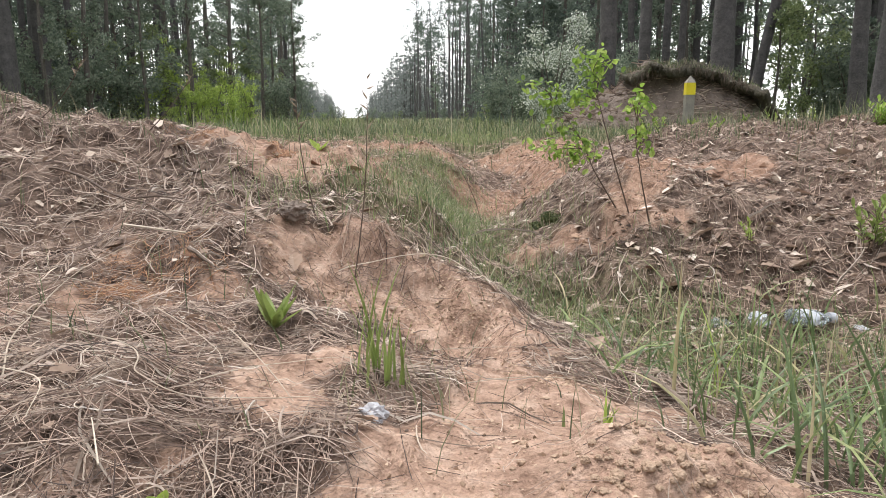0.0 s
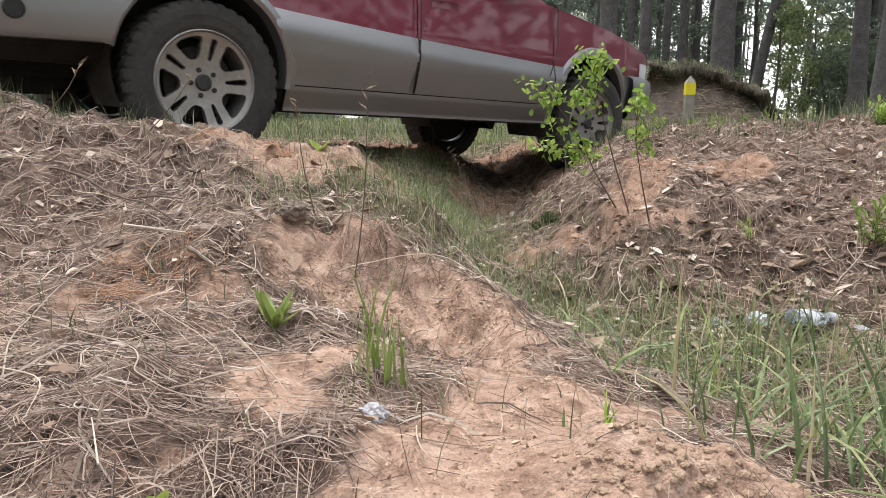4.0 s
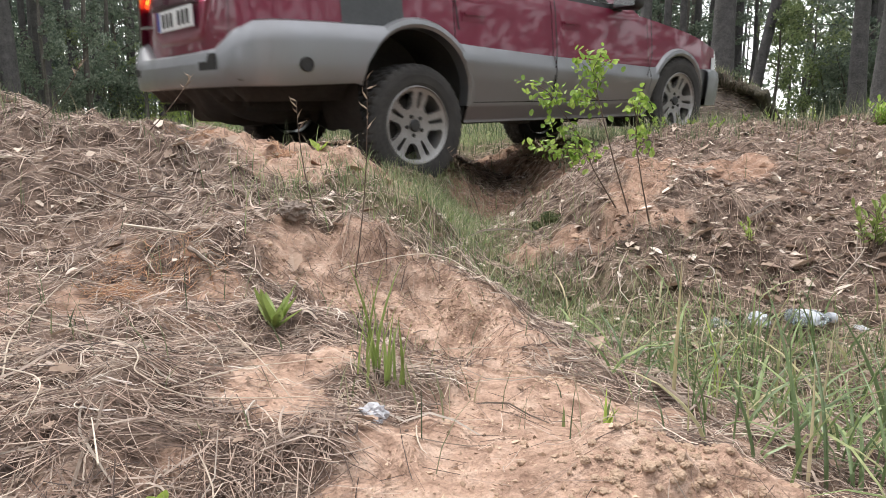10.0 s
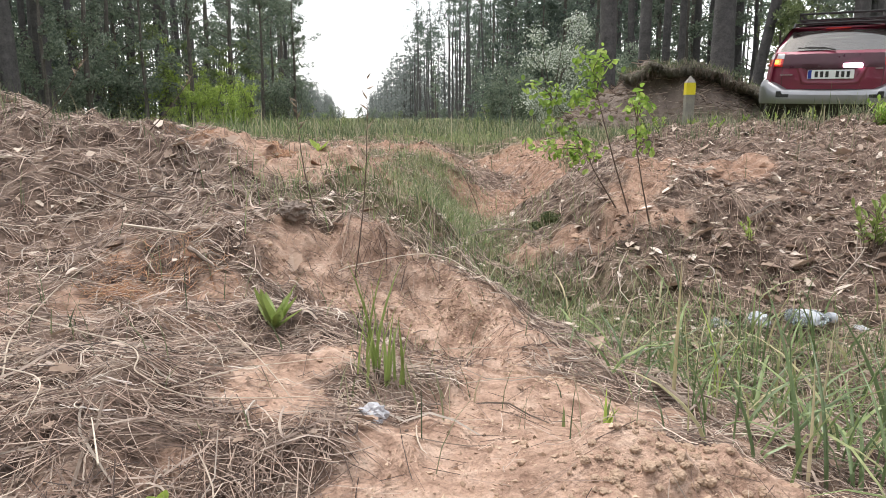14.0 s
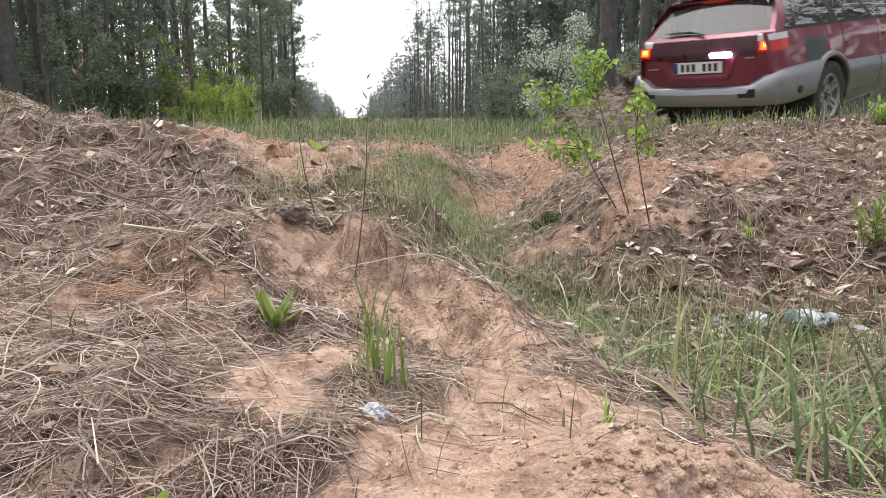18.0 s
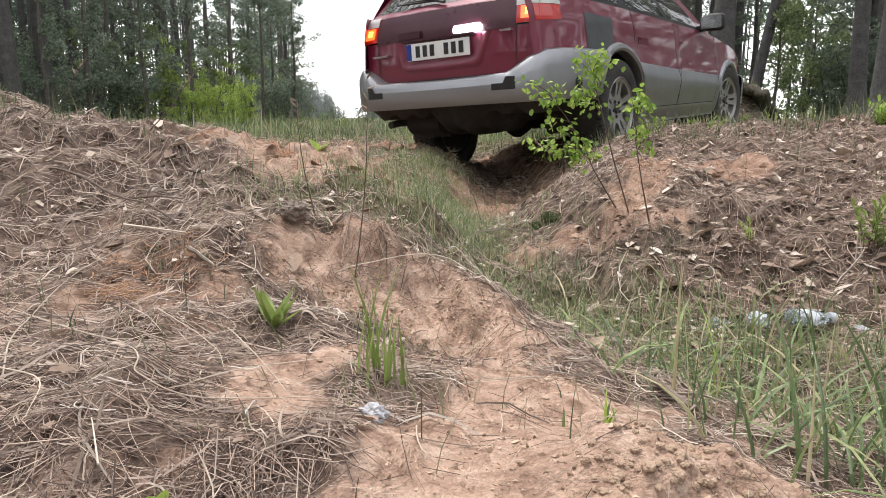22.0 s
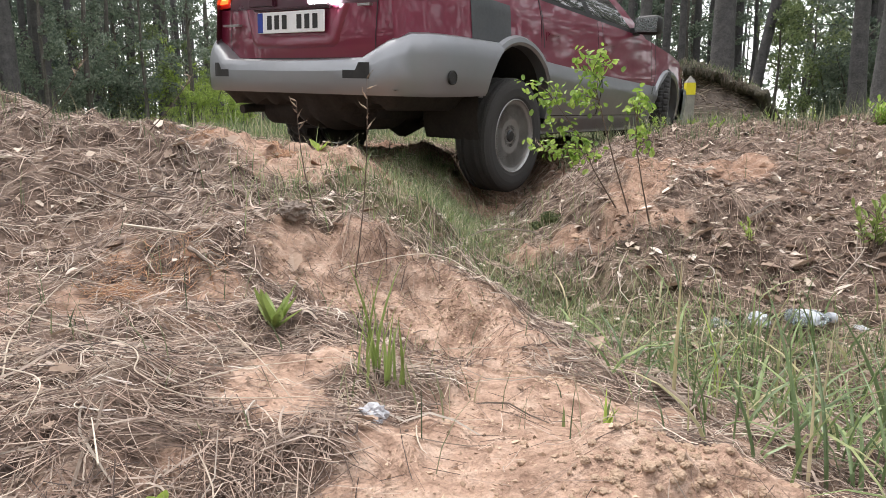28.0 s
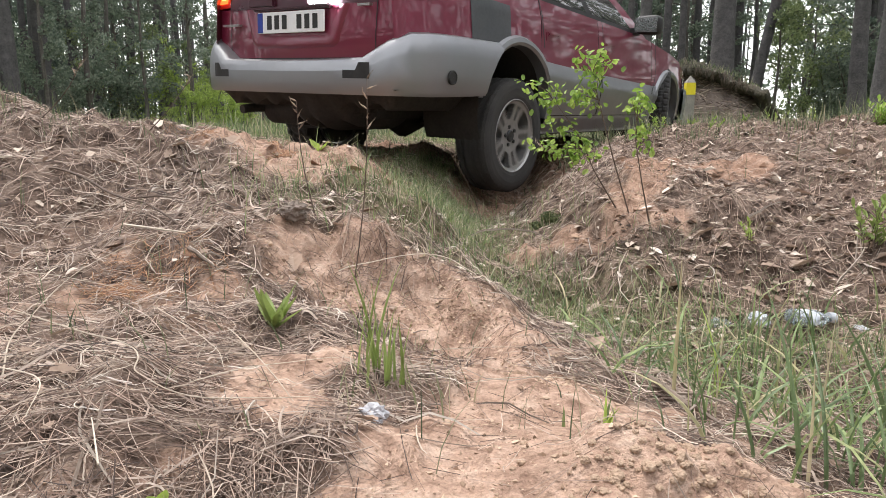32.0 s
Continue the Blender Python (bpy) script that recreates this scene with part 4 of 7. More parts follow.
        seat(spruces[i], x, y, 0, s) if i < 2 else plant(spruces[i % 2], x, y, g.uniform(0, 360), s)
    # far woods down the lane: set back on one side, close on the other
    cl, trunks = [], bmesh.new()
    for i in range(620):
        side = 1 if i % 2 else -1
        v = 135 + 420 * g.random() ** 1.3 if i % 7 else g.uniform(400, 1100)
        u = side * ((16.5 if side < 0 else 10.6) + 20 * g.random() ** 2)
        x, y = lane(u, v)
        h, z = g.uniform(12.5, 17), float(height(x, y))
        tube(trunks, [(x, y, z - 0.5), (x, y, z + h * 0.9)], [0.16, 0.05], 4, False)
        for q in (0.06, 0.15, 0.3, 0.45, 0.6, 0.75, 0.88, 0.98):
            cl.append((x + g.uniform(-1, 1), y + g.uniform(-1, 1), z + h * q, g.uniform(0.9, 1.9) * (1.2 - 0.75 * q)))
    # scrub along the lane's floor
    for i, (b, d, s) in enumerate(((-0.185, 44, 0.5), (-0.165, 52, 0.4), (-0.155, 46, 0.45), (-0.14, 70, 0.5), (-0.10, 62, 0.45), (-0.085, 48, 0.4), (-0.06, 40, 0.35), (-0.175, 38, 0.35), (-0.12, 85, 0.6), (0.03, 36, 0.4), (0.0, 44, 0.35), (-0.03, 55, 0.45), (0.06, 30, 0.4), (-0.04, 29, 0.22), (0.02, 25, 0.22), (0.05, 22, 0.25), (-0.07, 33, 0.25), (-0.11, 36, 0.25), (-0.2, 30, 0.25))):
        x, y = bearing(b, d)
        plant(dull[i % 2] if i % 3 else young[i % 2], x, y, g.uniform(0, 360), s * (1 if i % 3 else 0.5))
    # dark conifer foliage deep on both sides
    dc = []
    for i in range(330):
        b = g.choice((g.uniform(-0.72, -0.52), g.uniform(0.10, 0.33), g.uniform(0.57, 0.75)))
        x, y = bearing(b, g.uniform(30, 62))
        for q in range(4):
            dc.append((x + g.uniform(-1.5, 1.5), y + g.uniform(-1.5, 1.5), 13 * g.random() ** 0.8, g.uniform(0.7, 1.6)))
    tagged(new("conifer_boughs", leaf_cloud("conifer_boughs", dc, 42000, 0.36, LEAF_DARK, 81, 0.6, 0.35)), "dark conifer boughs deep in the woods", "woods", kind="stuff")
    # the pale grey needle colour carries the haze of the distance
    far = tagged(new("far_woods", leaf_cloud("far_woods", cl, 110000, 0.75, LEAF_HAZED, 77, 0.9, 0.45)), "dense woods far down the clearing, with haze put into their leaf colour", "woods", kind="stuff")
    part("far_trunks", trunks, BARK_PINE, far)["kind"] = "stuff"


build_forest()

# ---- single things on the banks ----
def ground_z(x, y):
    return float(height(x, y))


def stalk(name, label, category, path, radius, mat, lift=0.006, arch=0.0, group="", forks=()):
    """A stick or stalk that lies along places on the ground; forks are (share of length, turn, length)."""
    ctrl = np.array([path[0], *path, path[-1]], float)
    pts = []
    for i in range(len(path) - 1):
        p0, p1, p2, p3 = ctrl[i:i + 4]
        for t in np.arange(0, 1, 0.125):
            pts.append(0.5 * (2 * p1 + (p2 - p0) * t + (2 * p0 - 5 * p1 + 4 * p2 - p3) * t * t + (3 * p1 - p0 - 3 * p2 + p3) * t ** 3))
    pts.append(ctrl[-1])
    pts = np.array(pts)
    m = len(pts)
    top = height(pts[:, 0], pts[:, 1])
    top = np.array([top[max(0, i - 2):i + 3].max() for i in range(m)])
    top = np.array([top[max(0, i - 3):i + 4].mean() for i in range(m)])
    line = [Vector((x, y, top[i] + lift + radius + arch * math.sin(math.pi * i / (m - 1)))) for i, (x, y) in enumerate(pts)]
    # rests on the rises it crosses
    base = line[0].copy()
    ob = new(name)
    ob.location = base
    tagged(ob, label, category, group)
    part("stem", tube(bmesh.new(), [p - base for p in line], [radius * (1 - 0.55 * i / (m - 1)) for i in range(m)], 6), mat, ob)
    for share, turn, ln in forks:
        i = int(share * (m - 1))
        d = (line[min(i + 1, m - 1)] - line[max(i - 1, 0)]).normalized()
        d = Matrix.Rotation(radians(turn), 3, "Z") @ d
        p = line[i] - base
        q = p + d * ln
        q.z = max(q.z, ground_z(base.x + q.x, base.y + q.y) + lift - base.z) + 0.01
        part("side_twig", tube(bmesh.new(), [p, p.lerp(q, 0.5) + Vector((0, 0, 0.008)), q], [radius * 0.6, radius * 0.45, radius * 0.2], 5), mat, ob)
    return ob


def leaf_mesh(name, length, width, mat, seed, curl=0.25, lobes=0.0, steps=5):
    """A folded, curled leaf with an uneven edge; its foot at the origin, its tip along x."""
    g = random.Random(seed)
    rows = []
    for i in range(steps + 1):
        t = i / steps
        w = width * 0.5 * math.sin(math.pi * min(1, t * 0.92 + 0.06)) ** 0.8 * (1 + lobes * math.sin(i * 1.7 + seed)) * (1 + 0.12 * g.uniform(-1, 1))
        z = curl * length * (t * t) * g.uniform(0.8, 1.2)
        rows.append([(t * length, -w, z + w * 0.5), (t * length, 0, z), (t * length, w, z + w * 0.35 * g.uniform(0.5, 1.5))])
    bm = bmesh.new()
    g2 = [[bm.verts.new(p) for p in r] for r in rows]
    for a, b in zip(g2, g2[1:]):
        for k in range(2):
            bm.faces.new((a[k], a[k + 1], b[k + 1], b[k]))
    me = bpy.data.meshes.new(name)
    bm.to_mesh(me)
    bm.free()
    me.materials.append(mat)
    return me


SAP_LEAVES = [leaf_mesh("leaf", 0.027, 0.020, LEAF_BRIGHT, s, 0.15) for s in (1, 2, 3)]


def sapling(label, foot, joints, clumps, seed):
    """Young birch: a thin stem through its joints, and side twigs that end in drooping clumps (x, y, z, leaves)."""
    g = random.Random(seed)
    ob = new("birch_sapling")
    ob.location = (foot[0], foot[1], -0.055)
    tagged(ob, label, "sapling", "birch saplings")
    pts = [Vector((0, 0, ground_z(*foot) + 0.045))] + [Vector(j) for j in joints]
    n = len(pts)
    part("stem", tube(bmesh.new(), pts, [0.0030 - 0.0021 * i / (n - 1) for i in range(n)], 6), STEM, ob)
    fine = [pts[i].lerp(pts[i + 1], k / 8) for i in range(n - 1) for k in range(9)]
    for x, y, z, count in clumps:
        q = Vector((x, y, z))
        p = min(fine, key=lambda v: (v - q - Vector((0, 0, -0.05))).length)
        part("twig", tube(bmesh.new(), [p, p.lerp(q, 0.55) + Vector((0, 0, 0.012)), q + Vector((0, 0, 0.012))], [0.0019, 0.0014, 0.0008], 4), STEM, ob)
        for k in range(int(count * 1.5)):
            c = p.lerp(q, g.uniform(0.62, 1.08)) + Vector((g.gauss(0, 0.021), g.gauss(0, 0.021), g.gauss(0, 0.018)))
            lf = part("leaf", SAP_LEAVES[k % 3], None, ob)
            lf.matrix_basis = Matrix.Translation(c) @ Euler((g.uniform(-0.9, 0.9), g.uniform(0.2, 1.5), g.uniform(0, math.tau))).to_matrix().to_4x4() @ Matrix.Scale(g.uniform(0.6, 1.15), 4)
    return ob


def weed(foot, top, bow, seed):
    """Last year's dry weed: one thin stalk with a few open seed heads."""
    g = random.Random(seed)
    ob = tagged(new("dry_weed"), "thin dry weed stalk with withered seed heads", "weed", "dry weeds")
    ob.location = (foot[0], foot[1], ground_z(*foot) - 0.01)
    end = Vector((top[0], top[1], top[2])) - ob.location
    pts = [end * t + Vector((bow * math.sin(math.pi * t), 0, 0)) for t in (0, 0.2, 0.4, 0.6, 0.8, 1.0)]
    part("stem", tube(bmesh.new(), pts, [0.0019, 0.0017, 0.0015, 0.0013, 0.001, 0.0008], 5), STEM, ob)
    for k in range(6):
        t = 0.76 + 0.24 * k / 5
        p = end * t + Vector((bow * math.sin(math.pi * t), 0, 0))
        a = g.uniform(0, math.tau)
        d = Vector((math.cos(a), math.sin(a) * 0.6, g.uniform(0.3, 1.2))) * 0.016
        bm = tube(bmesh.new(), [p, p + d * 0.5, p + d], [0.0009, 0.0026, 0.0008], 5)
        part("seed_head", tube(bm, [p + d, p + d * 1.5 + Vector((0.004, 0, 0.002))], [0.0009, 0.0004], 4), HUSK, ob)
    return ob


def rosette(name, label, foot, count, length, width, mat, seed, upright=0.9):
    g = random.Random(seed)
    ob = tagged(new(name), label, "plant")
    ob.location = (foot[0], foot[1], ground_z(*foot))
    mesh = [leaf_mesh("leaf", length, width, mat, seed + k, 0.10) for k in range(3)]
    for k in range(count):
        lf = part("leaf", mesh[k % 3], None, ob)
        lf.matrix_basis = Euler((g.uniform(-0.4, 0.4), -upright * g.uniform(0.6, 1.35), k * 2.4 + g.uniform(-0.4, 0.4))).to_matrix().to_4x4() @ Matrix.Scale(g.uniform(0.65, 1.1), 4)
    return ob


def shoots(label, foot, stems, tall, leaf, mat, seed):
    """Thin upright stems with small pointed leaves all along them."""
    g = random.Random(seed)
    ob = tagged(new("leafy_shoots"), label, "plant")
    ob.location = (foot[0], foot[1], ground_z(*foot) - 0.01)
    mesh = [leaf_mesh("leaf", leaf, leaf * 0.42, mat, seed + k, 0.12) for k in range(3)]
    for s in range(stems):
        a, h = g.uniform(0, math.tau), tall * g.uniform(0.55, 1.0)
        out = Vector((math.cos(a), math.sin(a), 0)) * tall * g.uniform(0.15, 0.55)
        base = Vector((g.gauss(0, 0.02), g.gauss(0, 0.02), 0))
        pts = [base + out * t * t + Vector((0, 0, h * t)) for t in (0, 0.33, 0.66, 1.0)]
        part("stem", tube(bmesh.new(), pts, [0.0016, 0.0013, 0.001, 0.0006], 5), STEM, ob)
        for k in range(13):
            t = 0.25 + 0.75 * k / 12
            p = base + out * t * t + Vector((0, 0, h * t))
            lf = part("leaf", mesh[k % 3], None, ob)
            lf.matrix_basis = Matrix.Translation(p) @ Euler((g.uniform(-0.4, 0.4), -g.uniform(0.1, 0.7) - 0.5 * t, k * 2.4 + g.uniform(-0.5, 0.5))).to_matrix().to_4x4() @ Matrix.Scale(g.uniform(0.55, 1.1), 4)
    return ob


def grass_tuft(foot, count, length, width, seed, label="small tuft of green grass blades", mat=None, spread=0.02):
    g = np.random.default_rng(seed)
    x, y = foot[0] + g.normal(0, spread, count), foot[1] + g.normal(0, spread, count)
    me = blades("grass_tuft", x, y, g.uniform(0.5, 1.0, count) * length, g.uniform(0.7, 1.1, count) * width, 0.32, mat or GRASS, seed, 6)
    return tagged(new("grass_tuft", me), label, "grass", "grass tufts")


def mound():
    """Heap of earth with an overhanging cap of turf."""
    cx, cy = 4.47, 14.3
    ob = tagged(new("earth_mound"), "heap of bare earth under an overhanging cap of dark turf", "mound")
    ob.location = (cx, cy, 0)
    nx, ny = 150, 80
    xs, ys = np.linspace(-2.4, 2.2, nx), np.linspace(-1.15, 1.6, ny)
    x, y = np.meshgrid(xs, ys)
    ridge_ = np.interp(x, [-2.4, -1.7, -1.1, -0.3, 0.5, 1.2, 1.8, 2.2], [0.02, 0.45, 0.92, 1.33, 1.30, 1.04, 0.64, 0.05])
    prof = np.clip(1 - np.where(y < 0, (-y / 1.15), (y / 1.6)) ** 1.5, 0, 1)
    z = ridge_ * prof + 0.11 * fbm(x + 9, y, 0.5, 4, 91) * (prof > 0.02) + 0.05 * fbm(x, y, 0.14, 3, 92)
    z = z + height(x + cx, y + cy) - 0.06
    v = np.stack([x, y, z], -1).reshape(-1, 3)
    i, j = np.meshgrid(np.arange(ny - 1), np.arange(nx - 1), indexing="ij")
    f = np.stack([i * nx + j, i * nx + j + 1, (i + 1) * nx + j + 1, (i + 1) * nx + j], -1).reshape(-1, 4)
    part("earth", mesh_from("earth", v, f, EARTH, True), None, ob)
    # cap: bends over the ridge and juts out to the front and at its end
    s, t = np.meshgrid(np.linspace(0, 1, 80), np.linspace(0, 1, 22))
    px = -0.88 + 2.88 * s
    top = np.interp(px, [-1.15, -0.3, 0.5, 1.2, 1.7, 2.0], [1.14, 1.42, 1.41, 1.23, 0.93, 0.50])
    lip = -0.72 - 0.10 * np.sin(s * 9) + 0.22 * fbm(px, t * 0, 0.25, 4, 93)
    py = lip * (1 - t) + 1.1 * t
    pz = top - 0.20 * (1 - t) ** 3 - 0.55 * t ** 2.2 + 0.11 * fbm(px, py, 0.35, 4, 94) + 0.06 * fbm(px, py, 0.10, 3, 95)
    v = np.stack([px, py, pz], -1).reshape(-1, 3)
    i, j = np.meshgrid(np.arange(21), np.arange(79), indexing="ij")
    f = np.stack([i * 80 + j, i * 80 + j + 1, (i + 1) * 80 + j + 1, (i + 1) * 80 + j], -1).reshape(-1, 4)
    thick(part("turf_cap", mesh_from("turf_cap", v, f, MOSS, True), None, ob, "overhanging cap of mossy turf"), 0.13)
    g = random.Random(4)
    bm = bmesh.new()
    for k in range(150):
        q = g.random()
        x0 = -0.88 + 2.88 * q
        z0 = float(np.interp(x0, [-1.15, -0.3, 0.5, 1.2, 1.7, 2.0], [1.14, 1.42, 1.41, 1.23, 0.93, 0.50])) - 0.24
        y0 = -0.78 + g.uniform(-0.06, 0.15)
        ln = g.uniform(0.05, 0.28)
        tube(bm, [(x0, y0, z0 + 0.08), (x0 + g.uniform(-0.05, 0.05), y0 - 0.03, z0 - ln * 0.5), (x0 + g.uniform(-0.1, 0.1), y0 - 0.02, z0 - ln)], [0.006, 0.004, 0.002], 3, False)
    part("root_fringe", bm, STEM, ob, "fringe of thin hanging roots")["kind"] = "stuff"
    gg = np.random.default_rng(16)
    n = 2600
    lx, ly = gg.uniform(-2.2, 2.0, n), gg.uniform(-1.1, 0.2, n)
    k0, k1 = ((lx + 2.4) / 4.6 * (nx - 1)).astype(int), ((ly + 1.15) / 2.75 * (ny - 1)).astype(int)
    root = np.stack([lx, ly, z[k1, k0] + 0.015], -1)
    d = np.stack([gg.normal(0, 1, n), gg.normal(0, 0.5, n), gg.normal(-0.2, 0.5, n)], -1) * gg.uniform(0.03, 0.12, n)[:, None]
    w = np.stack([0 * lx, -0.3 + 0 * lx, 1 + 0 * lx], -1) * gg.uniform(0.003, 0.010, n)[:, None]
    v = np.stack([root - d - w, root + d - w, root + d + w, root - d + w], 1).reshape(-1, 3)
    part("earth_litter", mesh_from("earth_litter", v, np.arange(n * 4).reshape(-1, 4), STRAW), None, ob, "roots, stalks and crumbs on the earth")["kind"] = "stuff"
    n = 900
    gg = np.random.default_rng(6)
    bx, by = gg.uniform(-0.82, 1.85, n), gg.uniform(-0.85, 0.7, n)
    bz = np.interp(bx, [-1.15, -0.3, 0.5, 1.2, 1.7, 2.0], [1.14, 1.42, 1.41, 1.23, 0.93, 0.50]) - 0.03 - 0.10 * ((by + 0.85) < 0.25)
    ln, a, wd = gg.uniform(0.05, 0.16, n), gg.uniform(0, math.tau, n), gg.uniform(0.006, 0.012, n)
    root = np.stack([bx, by, bz - 0.04], -1)
    side = np.stack([np.cos(a), np.sin(a), 0 * a], -1) * wd[:, None]
    tipv = root + np.stack([gg.normal(0, 0.05, n), gg.normal(-0.03, 0.04, n), ln], -1)
    v = np.stack([root - side, root + side, tipv], 1).reshape(-1, 3)
    part("turf_grass", mesh_from("turf_grass", v, np.arange(n * 3).reshape(-1, 3), TURF_BLADE), None, ob, "short grass on the turf")["kind"] = "stuff"
    return ob


def post(x, y):
    ob = tagged(new("marker_post"), "squared grey wooden post with a yellow painted band", "post")
    ob.location = (x, y, ground_z(x, y) - 0.17)
    w = 0.064
    part("shaft", box(bmesh.new(), -w, -w, 0, w, w, 0.70, 0.006), WOOD_GREY, ob)
    part("yellow_band", box(bmesh.new(), -w - 0.003, -w - 0.003, 0.66, w + 0.003, w + 0.003, 0.84, 0.006), YELLOW, ob, "yellow painted band")
    bm = bmesh.new()
    r = [bm.verts.new((sx * (w + 0.004), sy * (w + 0.004), 0.84)) for sx, sy in ((-1, -1), (1, -1), (1, 1), (-1, 1))]
    tip = bm.verts.new((0, 0, 0.945))
    bm.faces.new(r[::-1])
    for k in range(4):
        bm.faces.new((r[k], r[(k + 1) % 4], tip))
    part("pointed_top", bm, WOOD_GREY, ob, smooth=False)
    return ob


def crushed_bottle(x, y, turn, length, seed, label):
    """Thin plastic bottle, flattened and dented."""
    ob = tagged(new("plastic_bottle"), label, "litter")
    ob.matrix_basis = pose(x, y, ground_z(x, y) + 0.024, 0, 4, turn)
    bm = bmesh.new()
    n, m = 26, 20
    rings = []
    for i in range(n):
        t = i / (n - 1)
        r = float(np.interp(t, [0, 0.03, 0.1, 0.62, 0.8, 0.9, 1.0], [0.018, 0.030, 0.033, 0.033, 0.022, 0.013, 0.013]))
        ring = []
        for k in range(m):
            a = k * math.tau / m
            d = 1 + 0.28 * noise.noise(Vector((t * 7 + seed, math.cos(a) * 1.5, math.sin(a) * 1.5))) + 0.05 * math.sin(t * 60)
            ring.append(bm.verts.new((t * length - length / 2, r * d * math.cos(a) * 1.15, r * d * math.sin(a) * 0.62)))
        rings.append(ring)
    for a, b in zip(rings, rings[1:]):
        for k in range(m):
            bm.faces.new((a[k], a[(k + 1) % m], b[(k + 1) % m], b[k]))
    bm.faces.new(rings[0][::-1])
    part("body", bm, PLASTIC, ob)
    bm = tube(bmesh.new(), [(length / 2 - 0.004, 0, 0), (length / 2 + 0.014, 0, 0)], 0.0155, 14)
    part("cap", bm, PLASTIC_WHITE, ob, "white screw cap")
    bm = bmesh.new()
    lo = []
    for i in range(5):
        t = 0.25 + 0.06 * i
        ring = []
        for k in range(m):
            a = k * math.tau / m
            d = 1 + 0.28 * noise.noise(Vector((t * 7 + seed, math.cos(a) * 1.5, math.sin(a) * 1.5)))
            ring.append(bm.verts.new((t * length - length / 2, 0.0345 * d * math.cos(a) * 1.15, 0.0345 * d * math.sin(a) * 0.62)))
        lo.append(ring)
    for a, b in zip(lo, lo[1:]):
        for k in range(m):
            bm.faces.new((a[k], a[(k + 1) % m], b[(k + 1) % m], b[k]))
    part("label_band", bm, PLASTIC_WHITE, ob, "torn white label")
    return ob


def crumpled(name, label, x, y, size, mat, seed, flat=0.5, rough=0.38):
    bm = bmesh.new()
    bmesh.ops.create_icosphere(bm, subdivisions=4 if rough > 0.3 else 3, radius=size)
    for v in bm.verts:
        k = noise.noise(v.co * (2.2 / size) + Vector((seed, 0, 0))) + 0.6 * noise.noise(v.co * (5.5 / size) + Vector((0, seed, 0)))
        v.co *= 1 + rough * k
        v.co.z *= flat
    ob = tagged(new(name), label, "litter")
    ob.location = (x, y, ground_z(x, y) + size * flat * 0.55)
    part("body", bm, mat, ob, smooth=False)
    return ob


MOSS_ISLE = varied("moss_cushion", [(0.0, (0.05, 0.07, 0.028)), (0.6, (0.10, 0.13, 0.05)), (1.0, (0.20, 0.21, 0.10))], 0.7, thin=0.3)
HUSK = varied("seed_husk", [(0.0, (0.16, 0.11, 0.08)), (1.0, (0.42, 0.33, 0.25))], 0.7, "object")
EARTH = surface("bare_earth", (0.09, 0.070, 0.058), (0.26, 0.205, 0.17), 0.95, 4.0, 0.8, 0.03, fine=26.0)
MOSS = surface("mossy_turf", (0.026, 0.023, 0.017), (0.10, 0.085, 0.055), 0.95, 5.0, 0.9, 0.05, fine=30.0)
WOOD_GREY = surface("weathered_wood", (0.16, 0.145, 0.13), (0.30, 0.28, 0.25), 0.85, 6.0, 0.4, 0.004)
YELLOW = surface("yellow_paint", (0.62, 0.50, 0.01), (0.75, 0.63, 0.03), 0.6, 8.0, 0.1, 0.002)
PLASTIC_WHITE = surface("white_plastic", (0.30, 0.33, 0.37), (0.52, 0.54, 0.57), 0.35, 20.0, 0.2, 0.002)
FOIL = surface("grey_foil", (0.28, 0.28, 0.30), (0.5, 0.5, 0.53), 0.4, 20.0, 0.2, 0.002)


def plastic_material():
    m, n, l, b = material("clear_plastic")
    b.inputs["Base Color"].default_value = (0.62, 0.68, 0.72, 1)
    b.inputs["Roughness"].default_value = 0.18
    b.inputs["Transmission Weight"].default_value = 0.75
    b.inputs["IOR"].default_value = 1.3
    return m


PLASTIC = plastic_material()


